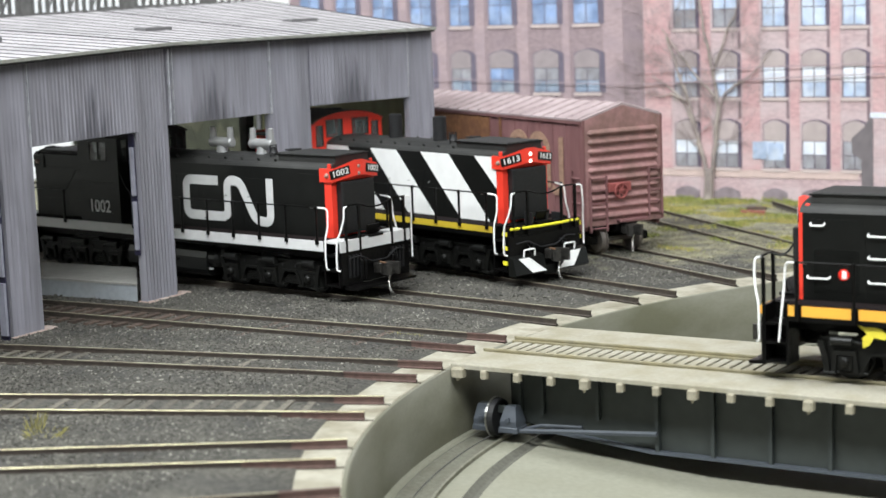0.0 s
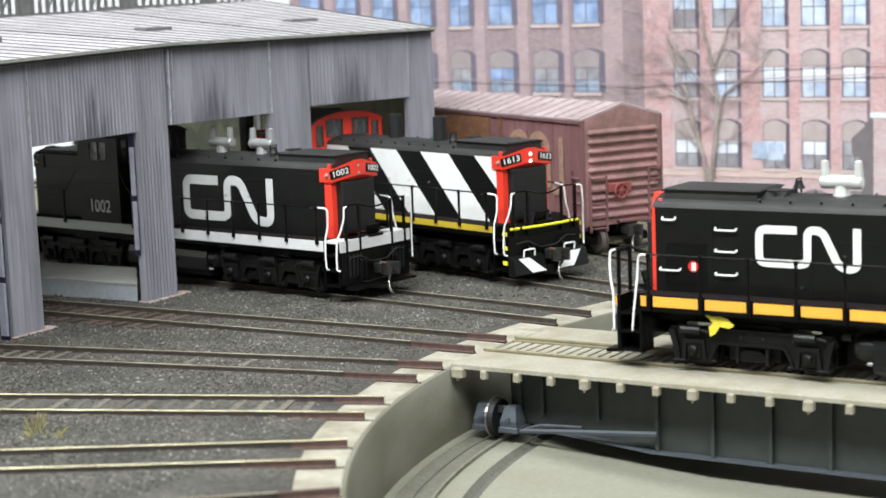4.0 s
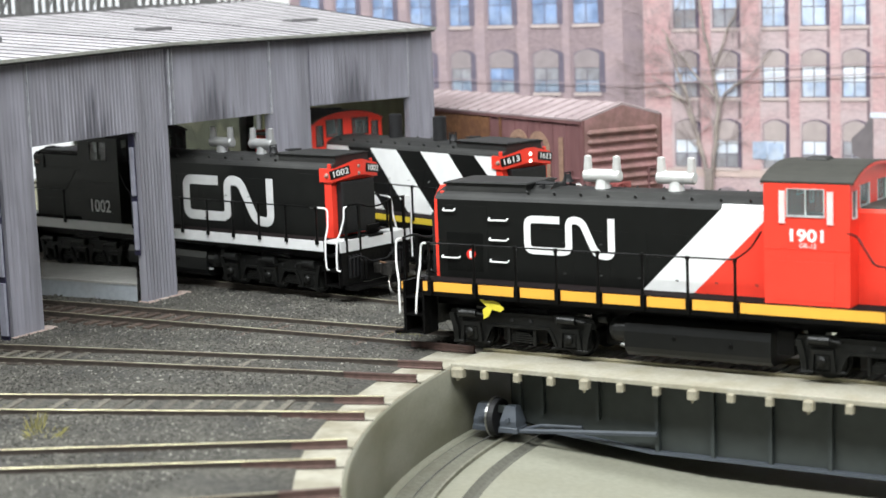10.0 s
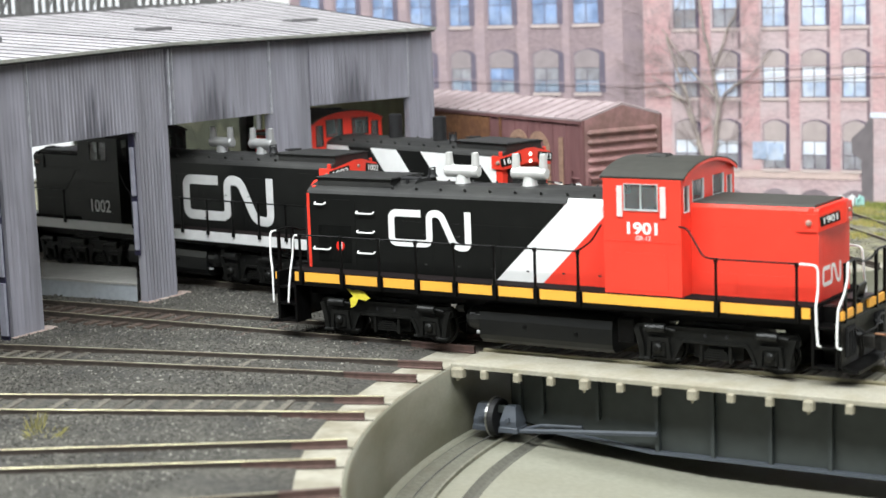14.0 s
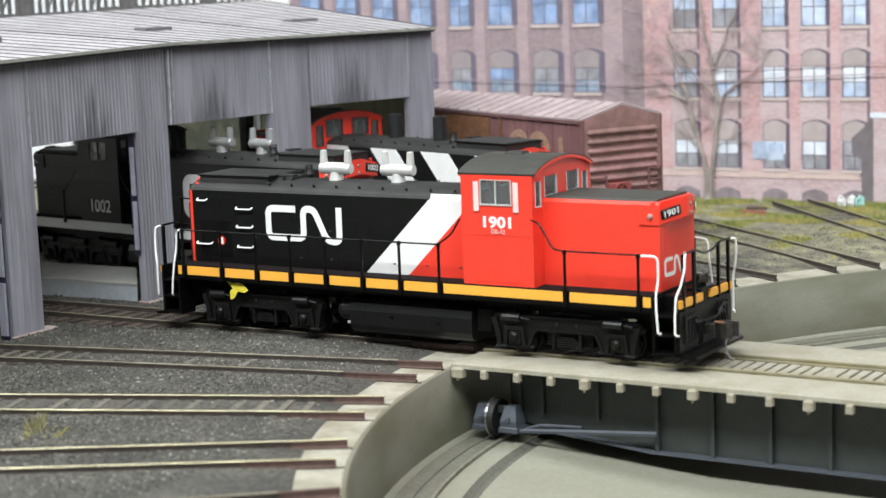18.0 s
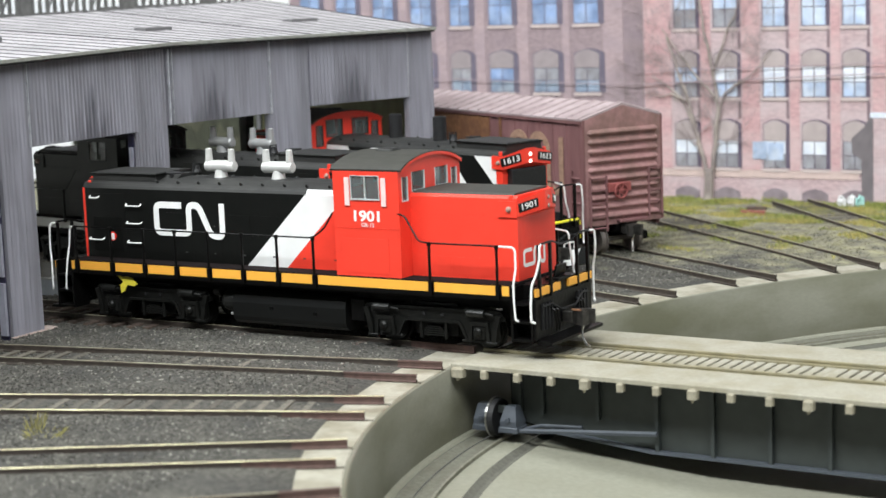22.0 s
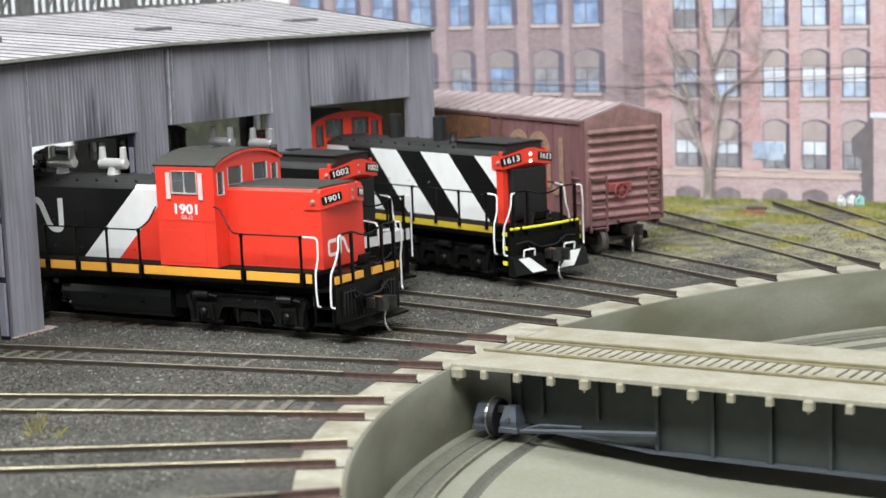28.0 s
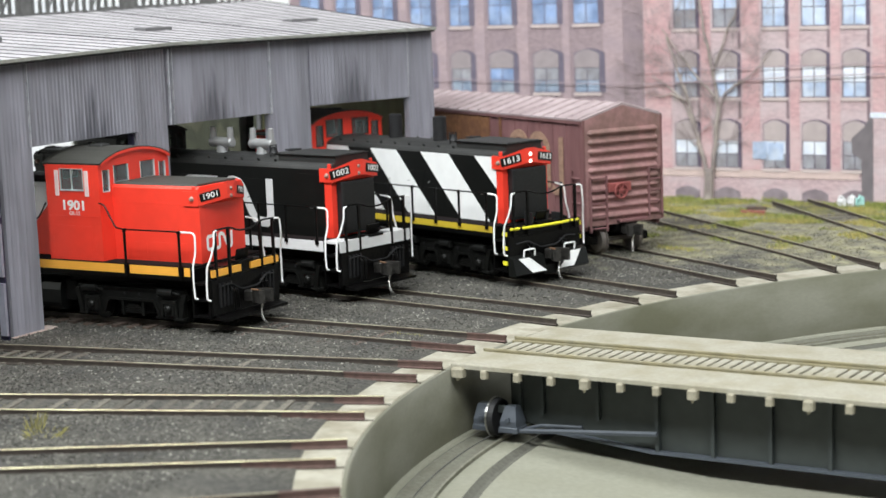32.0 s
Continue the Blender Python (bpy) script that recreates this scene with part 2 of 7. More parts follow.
def rod(bm, p0, p1, r0, r1=None, seg=8, mi=0, cap=True):
    p0, p1 = Vector(p0), Vector(p1)
    r1 = r0 if r1 is None else r1
    d = (p1 - p0).normalized()
    u = d.orthogonal().normalized()
    w = d.cross(u)
    rings = []
    for p, r in ((p0, r0), (p1, r1)):
        rings.append([bm.verts.new(p + (u * math.cos(2 * math.pi * i / seg) + w * math.sin(2 * math.pi * i / seg)) * r) for i in range(seg)])
    for i in range(seg):
        face(bm, (rings[0][i], rings[0][(i + 1) % seg], rings[1][(i + 1) % seg], rings[1][i]), mi)
    if cap:
        face(bm, rings[0][::-1], mi)
        face(bm, rings[1], mi)


def wire(bm, pts, r, seg=6, mi=0):
    """A bent wire of round section through the points."""
    pts = [Vector(p) for p in pts]
    rings = []
    u = (pts[1] - pts[0]).orthogonal().normalized()
    for i, p in enumerate(pts):
        a = pts[max(0, i - 1)]
        b = pts[min(len(pts) - 1, i + 1)]
        d = (b - a).normalized()
        u = (u - d * u.dot(d)).normalized()
        w = d.cross(u)
        rr = r[i] if isinstance(r, (list, tuple)) else r
        rings.append([bm.verts.new(p + (u * math.cos(2 * math.pi * k / seg) + w * math.sin(2 * math.pi * k / seg)) * rr) for k in range(seg)])
    for a, b in zip(rings, rings[1:]):
        for k in range(seg):
            face(bm, (a[k], a[(k + 1) % seg], b[(k + 1) % seg], b[k]), mi)
    face(bm, rings[0][::-1], mi)
    face(bm, rings[-1], mi)


def lathe(bm, prof, seg=24, p=(0, 0, 0), axis="z", mi=0, a0=0.0, a1=360.0):
    """Turns (radius, height) points round an axis."""
    full = abs(a1 - a0) > 359.9
    n = seg if full else seg + 1
    cols = []
    for i in range(n):
        a = radians(a0 + (a1 - a0) * i / seg)
        c = []
        for r, h in prof:
            q = {"z": (r * math.cos(a), r * math.sin(a), h), "x": (h, r * math.cos(a), r * math.sin(a)), "y": (r * math.sin(a), h, r * math.cos(a))}[axis]
            c.append(bm.verts.new((q[0] + p[0], q[1] + p[1], q[2] + p[2])))
        cols.append(c)
    for i in range(seg):
        a, b = cols[i], cols[(i + 1) % n]
        for k in range(len(prof) - 1):
            if prof[k][0] < 1e-6 and prof[k + 1][0] < 1e-6:
                continue
            if prof[k][0] < 1e-6:
                face(bm, (a[k], b[k + 1], a[k + 1]), mi)
            elif prof[k + 1][0] < 1e-6:
                face(bm, (a[k], b[k], a[k + 1]), mi)
            else:
                face(bm, (a[k], b[k], b[k + 1], a[k + 1]), mi)


def mesh_of(name, bm, mats, smooth=False):
    bmesh.ops.recalc_face_normals(bm, faces=bm.faces[:])
    bmesh.ops.scale(bm, vec=(K, K, K), verts=bm.verts[:])
    me = bpy.data.meshes.new(name)
    bm.to_mesh(me)
    bm.free()
    for m in mats if isinstance(mats, (list, tuple)) else [mats]:
        me.materials.append(m)
    if smooth:
        for f in me.polygons:
            f.use_smooth = True
    return me


def part(name, bm, mats, parent=None, label="", smooth=False, m=None):
    """One mesh object from bm, under a thing or a part."""
    ob = new(name, mesh_of(name, bm, mats, smooth))
    if parent is not None:
        ob.parent = parent
    if m is not None:
        ob.matrix_basis = m
    if label:
        ob["label"] = label
    return ob


def share(name, ob, m, parent):
    """Another piece on the same mesh."""
    o = new(name, ob.data)
    o.parent = parent
    o.matrix_basis = m
    return o


def mm(x, y, z, rx=0, ry=0, rz=0):
    return pose(x * K, y * K, z * K, rx, ry, rz)


def thing(name, m, label, category, group="", kind=""):
    ob = new(name)
    ob.empty_display_size = 0.01
    ob.matrix_basis = m
    return tagged(ob, label, category, group, kind)


def B():
    return bmesh.new()


def text_bm(txt, size, depth=0.12, bold=0.0):
    """Letters of the built-in font, flat in x and y, centred, as a bmesh in mm."""
    cu = bpy.data.curves.new("lettering", "FONT")
    cu.body, cu.size, cu.align_x, cu.align_y, cu.extrude, cu.resolution_u = txt, size, "CENTER", "CENTER", depth / 2, 3
    cu.offset = bold
    ob = bpy.data.objects.new("lettering", cu)
    scene.collection.objects.link(ob)
    me = bpy.data.meshes.new_from_object(ob.evaluated_get(bpy.context.evaluated_depsgraph_get()))
    bm = bmesh.new()
    bm.from_mesh(me)
    bmesh.ops.remove_doubles(bm, verts=bm.verts[:], dist=0.001)
    bpy.data.objects.remove(ob)
    bpy.data.curves.remove(cu)
    bpy.data.meshes.remove(me)
    return bm


def stroke(bm, pts, w, y0, y1, mi=0):
    """A flat band of width w along points (x, z), standing in the xz plane between y0 and y1."""
    n = len(pts)
    left, right = [], []
    for i in range(n):
        a, b, c = pts[max(i - 1, 0)], pts[i], pts[min(i + 1, n - 1)]
        d0 = Vector((b[0] - a[0], b[1] - a[1])) if i else Vector((c[0] - b[0], c[1] - b[1]))
        d1 = Vector((c[0] - b[0], c[1] - b[1])) if i < n - 1 else d0
        d0.normalize(), d1.normalize()
        nn = Vector((-d0.y - d1.y, d0.x + d1.x))
        nn.normalize()
        s = w / 2 / max(0.4, nn.dot(Vector((-d0.y, d0.x))))
        left.append((b[0] + nn.x * s, b[1] + nn.y * s))
        right.append((b[0] - nn.x * s, b[1] - nn.y * s))
    vs = [[[bm.verts.new((p[0], y, p[1])) for p in side] for side in (left, right)] for y in (y0, y1)]
    for i in range(n - 1):
        for k in (0, 1):
            face(bm, (vs[k][0][i], vs[k][0][i + 1], vs[k][1][i + 1], vs[k][1][i]), mi)
        for s in (0, 1):
            face(bm, (vs[0][s][i], vs[0][s][i + 1], vs[1][s][i + 1], vs[1][s][i]), mi)
    for i in (0, n - 1):
        face(bm, (vs[0][0][i], vs[0][1][i], vs[1][1][i], vs[1][0][i]), mi)


def bend(pts, r, k=4):
    """Rounds the corners of a polyline."""
    out = [pts[0]]
    for a, b, c in zip(pts, pts[1:], pts[2:]):
        a, b, c = Vector(a), Vector(b), Vector(c)
        d0, d1 = (a - b), (c - b)
        t = min(r, d0.length * 0.48, d1.length * 0.48)
        p, q = b + d0.normalized() * t, b + d1.normalized() * t
        for i in range(k + 1):
            s = i / k
            out.append(tuple(p * (1 - s) ** 2 + b * 2 * s * (1 - s) + q * s * s))
    out.append(pts[-1])
    return out

# ---- the room round the layout ----


def room():
    b = B()
    box(b, -2200, 2200, -2200, 2200, -1100, -1060)
    tagged(part("floor", b, M["roomfloor"]), "dark carpeted room floor below the layout", "floor", kind="structure")
    b = B()
    box(b, -2200, 2200, -2200, 2200, 1200, 1240)
    tagged(part("ceiling", b, M["roomceil"]), "plain white room ceiling", "ceiling", kind="structure")
    for nm, e in (("wall_north", (-2200, 2200, 2160, 2200)), ("wall_south", (-2200, 2200, -2200, -2160)), ("wall_east", (2160, 2200, -2160, 2160)), ("wall_west", (-2200, -2160, -2160, 2160))):
        b = B()
        box(b, *e, -1060, 1200)
        tagged(part(nm, b, M["roomwall"]), "plain pale painted room wall", "wall", kind="structure")


room()

# ---- ground, pit and tracks ----
BACK_Y = 335.0          # plane of the printed backdrop
GROUND = -2.7           # ballast level; rail tops are at 0
PIT_R, PIT_X, PIT_Y = 249.7, 5.7, -2.1      # the pit lies a little off the centre of the tracks
# bearing of each track from the turntable, sideways offset, inner and outer end
TRACKS = [(218.4, 3.8, 247.5, 470), (209.19, 3.8, 247.8, 540), (200.14, 7.2, 247.2, 560), (190.55, 7.1, 245.6, 560), (180.0, 0.0, 245.0, 545), (171.11, 6.2, 243.9, 540),
          (161.17, 5.3, 244.6, 520), (150.25, 2.8, 245.0, 490), (139.88, 1.0, 245.9, 470), (129.89, -1.0, 245.7, 420), (119.5, 0.0, 245.7, 372)]


def track_pose(i, s, z=0.0, flip=0.0):
    """Pose on the centre line of track i at s from the turntable's middle; x points outwards."""
    a, off = radians(TRACKS[i][0]), TRACKS[i][1]
    return mm(s * math.cos(a) + off * math.sin(a), s * math.sin(a) - off * math.cos(a), z, 0, 0, TRACKS[i][0] + flip)


def gz(x, y):
    """Level of the ballast: full round the turntable, lower near the shed."""
    r = math.hypot(x, y)
    t = max(0.0, min(1.0, (r - 335) / 50.0))
    z = -1.95 - 0.9 * t * t * (3 - 2 * t)
    return z if r > 257 else -3.9


def mound(x, y):
    """Rise of the ground towards the backdrop, and beside the tracks on that side of the pit."""
    t = max(0.0, min(1.0, (y - 268) / 50.0))
    u = max(0.0, min(1.0, (y - 120) / 45.0)) * max(0.0, min(1.0, (math.hypot(x, y) - 261) / 18.0)) * max(0.0, min(1.0, (x + 352) / 30.0))
    r = max(0.0, min(1.0, (math.hypot(x, y) - 261) / 14.0))
    return -0.5 * t * t * (3 - 2 * t) + 0.3 * u + 0.55 * r


def ground():
    b = B()
    nA = 180
    rs = [247.3, 250, 256.0, 257.6, 275, 290, 305, 320, 340, 360, 380, 400, 425, 450, 480, 520, 560, 620, 700, 800]
    rings = []
    for r in rs:
        ring = []
        for i in range(nA):
            a = 2 * math.pi * i / nA
            x, y = r * math.cos(a), r * math.sin(a)
            y = min(y, BACK_Y - 0.5)
            z = gz(x, y)
            if r > 257:
                z += 0.25 * noise.noise(Vector((x * 0.05, y * 0.05, 0.0))) + mound(x, y)
            ring.append(b.verts.new((x, y, z)))
        rings.append(ring)
    for p, q in zip(rings, rings[1:]):
        for i in range(nA):
            face(b, (p[i], p[(i + 1) % nA], q[(i + 1) % nA], q[i]))
    # the edge of the layout board
    lo = [b.verts.new((v.co.x, v.co.y, -90)) for v in rings[-1]]
    for i in range(nA):
        face(b, (rings[-1][i], rings[-1][(i + 1) % nA], lo[(i + 1) % nA], lo[i]))
    b.normal_update()
    g = part("ground", b, [M["ballast"]], smooth=True)
    for f in g.data.polygons:
        if f.normal.z < -0.1:
            f.flip()
    return tagged(g, "dark grey cinder ballast with weeds towards the backdrop", "ground", kind="structure")


def weedy_ballast(key):
    """Cinders that turn to grassy soil towards the backdrop, in ragged patches."""
    m = M[key]
    nt = m.node_tree
    N, Lk = nt.nodes, nt.links
    bs = N["Principled BSDF"]
    old = bs.inputs["Base Color"].links[0].from_socket
    tc = N.new("ShaderNodeTexCoord")
    xyz = N.new("ShaderNodeSeparateXYZ")
    Lk.new(tc.outputs["Object"], xyz.inputs["Vector"])
    nz = N.new("ShaderNodeTexNoise")
    nz.inputs["Scale"].default_value, nz.inputs["Detail"].default_value = 45.0, 5
    Lk.new(tc.outputs["Object"], nz.inputs["Vector"])
    mr = N.new("ShaderNodeMapRange")
    mr.inputs["From Min"].default_value, mr.inputs["From Max"].default_value = 0.085, 0.265
    mr.inputs["To Min"].default_value, mr.inputs["To Max"].default_value = -0.35, 0.55
    Lk.new(xyz.outputs["Y"], mr.inputs["Value"])
    ad = N.new("ShaderNodeMath")
    ad.operation = "ADD"
    Lk.new(mr.outputs["Result"], ad.inputs[0])
    Lk.new(nz.outputs["Fac"], ad.inputs[1])
    rp = N.new("ShaderNodeValToRGB")
    rp.color_ramp.elements[0].position, rp.color_ramp.elements[1].position = 0.42, 0.62
    Lk.new(ad.outputs["Value"], rp.inputs["Fac"])
    n3 = N.new("ShaderNodeTexNoise")
    n3.inputs["Scale"].default_value, n3.inputs["Detail"].default_value = 140.0, 4
    Lk.new(tc.outputs["Object"], n3.inputs["Vector"])
    r3 = N.new("ShaderNodeValToRGB")
    r3.color_ramp.elements[0].position, r3.color_ramp.elements[0].color = 0.34, (0.125, 0.116, 0.097, 1)
    r3.color_ramp.elements[1].position, r3.color_ramp.elements[1].color = 0.66, (0.27, 0.255, 0.16, 1)
    Lk.new(n3.outputs["Fac"], r3.inputs["Fac"])
    mx = N.new("ShaderNodeMixRGB")
    Lk.new(rp.outputs["Color"], mx.inputs["Fac"])
    Lk.new(old, mx.inputs["Color1"])
    Lk.new(r3.outputs["Color"], mx.inputs["Color2"])
    Lk.new(mx.outputs["Color"], bs.inputs["Base Color"])


weedy_ballast("ballast")
weedy_ballast("stone")
ground()


M["ringrail"] = mat("dull_ring_rail", (0.20, 0.195, 0.155), 0.6, 0.2, size=2, var=0.2, bump=0.1)
M["ringbed"] = mat("grimy_rail_bed", (0.145, 0.143, 0.112), 0.8, size=1.2, var=0.2, bump=0.2, stain=(0.11, 0.10, 0.075), ssize=8, samt=0.5)


def pit():
    p = thing("turntable_pit", mm(PIT_X, PIT_Y, 0), "round olive-grey turntable pit with a ring rail", "turntable pit", kind="structure")
    b = B()
    lathe(b, [(PIT_R + 0.9, -2.6), (PIT_R + 0.2, -2.2), (PIT_R - 0.3, -2.6), (PIT_R - 0.6, -22.9)], 192)
    part("pit_wall", b, M["pit"], p, smooth=True)
    W = PIT_R - 0.6
    for name, prof, key, note in (
        ("curb", [(W + 0.2, -22.2), (W - 1.5, -22.3), (W - 2.0, -22.9)], "pitfloor", "worn concrete curb at the foot of the wall"),
        ("rail_bed", [(W - 2.0, -23.0), (W - 6.2, -23.2)], "ringbed", "grimy strip beside the ring rail"),
        ("bed_joint", [(W - 6.2, -23.5), (W - 6.9, -23.5)], "groove", "dark joint in the rail bed"),
        ("rail_bed", [(W - 6.9, -23.2), (W - 11.4, -23.4)], "ringbed", "grimy strip beside the ring rail"),
        ("ring_rail", [(W - 11.4, -23.5), (W - 11.4, -22.5), (W - 12.2, -22.5), (W - 12.2, -23.5)], "ringrail", "weathered ring rail"),
        ("inner_bed", [(W - 12.2, -23.4), (W - 18.4, -23.5)], "pitfloor", ""),
        ("groove", [(W - 18.4, -23.6), (W - 20.4, -24.6), (W - 22.2, -24.3)], "groove", "dark groove in the pit floor"),
        ("pit_floor", [(W - 22.2, -24.1), (W - 42, -26.2), (W - 72, -28.6), (60, -29.4), (0, -29.5)], "pitfloor", "")):
        b = B()
        lathe(b, prof, 160)
        part(name, b, M[key], p, note)


pit()


def rim_slabs():
    """Concrete slabs round the pit, cut at each rail."""
    ring = thing("rim_slabs", mm(0, 0, 0), "pale concrete slabs round the turntable pit", "pit rim", kind="structure")
    rng = random.Random(3)
    cuts = []
    for a, off, r0, r1 in TRACKS:
        for side in (1, -1):
            cuts.append(a - math.degrees((off + side * 8.25) / 247.0))
    cuts = sorted(cuts)
    spans = [(p + 0.22, q - 0.22) for p, q in zip(cuts, cuts[1:])]
    spans += [(cuts[-1] + 0.3 + 8 * i, cuts[-1] + 7.7 + 8 * i) for i in range(33) if cuts[-1] + 8 * i + 7.7 < 360 + cuts[0]]
    for p, q in spans:
        b = B()
        r1 = rng.uniform(258.5, 262.5)
        r1b = r1 + rng.uniform(-1.2, 1.2)
        n = max(3, int((q - p) / 0.8))
        cols = []
        for i in range(n + 1):
            a = radians(p + (q - p) * i / n)
            ro, ri = r1 + (r1b - r1) * i / n, PIT_R + PIT_X * math.cos(a) + PIT_Y * math.sin(a)
            cols.append([b.verts.new((r * math.cos(a), r * math.sin(a), z)) for r, z in ((ri + 0.8, -6), (ri + 0.8, -2.45), (ri + 1.1, -2.25), (ro - 0.3, -2.2), (ro, -2.4), (ro, -6))])
        for c, d in zip(cols, cols[1:]):
            for k in range(5):
                face(b, (c[k], d[k], d[k + 1], c[k + 1]))
        face(b, cols[0])
        face(b, cols[-1][::-1])
        part("slab", b, M["concrete"], ring)


def rail_section(b, x0, x1, y, h=2.1, mi_side=0, mi_top=1):
    """One rail of flat-bottom section along x with its head at z = 0."""
    prof = [(-0.8, -h), (0.8, -h), (0.8, -h + 0.25), (0.22, -h + 0.5), (0.2, -0.75), (0.36, -0.6), (0.36, -0.1), (0.26, 0.0), (-0.26, 0.0), (-0.36, -0.1), (-0.36, -0.6), (-0.2, -0.75), (-0.22, -h + 0.5), (-0.8, -h + 0.25)]
    lo = [b.verts.new((x0, y + p, z)) for p, z in prof]
    hi = [b.verts.new((x1, y + p, z)) for p, z in prof]
    n = len(prof)
    for i in range(n):
        face(b, (lo[i], lo[(i + 1) % n], hi[(i + 1) % n], hi[i]), mi_top if i in (6, 7, 8) else mi_side)
    face(b, lo[::-1], mi_side)
    face(b, hi, mi_side)


def tracks():
    rng = random.Random(5)
    tie = B()
    tie_b = B()
    box(tie, -1.05, 1.05, -9.2, 9.2, -3.6, -2.05, 0, 0.15)
    box(tie_b, -1.25, 1.25, -14, 14, -3.6, -2.05, 0, 0.15)
    first = dark = None
    for i, (a, off, r0, r1) in enumerate(TRACKS):
        bright = i in (1, 2)
        t = thing("track", track_pose(i, 0), "railway track with rust-brown rails sunk in grey ballast" if not bright else "railway track with bright worn railheads in grey ballast", "railway track", group="tracks round the turntable")
        for side in (1, -1):
            b = B()
            start = r0 + (0.8 if side > 0 else -0.5)
            rail_section(b, start + 17 + 4 * side, r1, 8.25 * side)
            part("rail", b, [M["railside"], M["railtop"] if bright else M["railtop_dull"]], t)
            b = B()
            rail_section(b, start, start + 17 + 4 * side, 8.25 * side)
            part("rail_end", b, [M["railend"] if i < 5 else M["railside"], M["railtop"] if bright else (M["railend"] if i < 5 else M["railtop_dull"])], t, "unweathered red-brown rail end" if i < 5 else "")
        n = int((r1 - 264) / 6.1)
        for k in range(n):
            p = track_pose(i, 265 + 6.1 * k).translation / K
            up = mound(p.x, p.y) + {2: 0.5, 3: 0.2, 4: 0.2}.get(i, 0.25 if i > 6 else -0.1)
            m = mm(265 + 6.1 * k + rng.uniform(-0.4, 0.4), rng.uniform(-0.4, 0.4), rng.uniform(-0.35, 0.0) + up, 0, 0, rng.uniform(-1.5, 1.5))
            if i == 4:
                if dark is None:
                    dark = part("tie", tie_b, M["tie_dark"], t, m=m)
                else:
                    share("tie", dark, m, t)
            elif first is None:
                first = part("tie", tie, M["tie"], t, m=m)
            else:
                share("tie", first, m, t)


M["railend"] = mat("red_brown_rail_end", (0.085, 0.050, 0.042), 0.65, size=2, var=0.2, bump=0.1)
M["railtop_dull"] = mat("dull_railhead", (0.25, 0.235, 0.165), 0.5, 0.3, size=6, var=0.25, bump=0.05, stain=(0.12, 0.07, 0.05), ssize=25, samt=0.7)


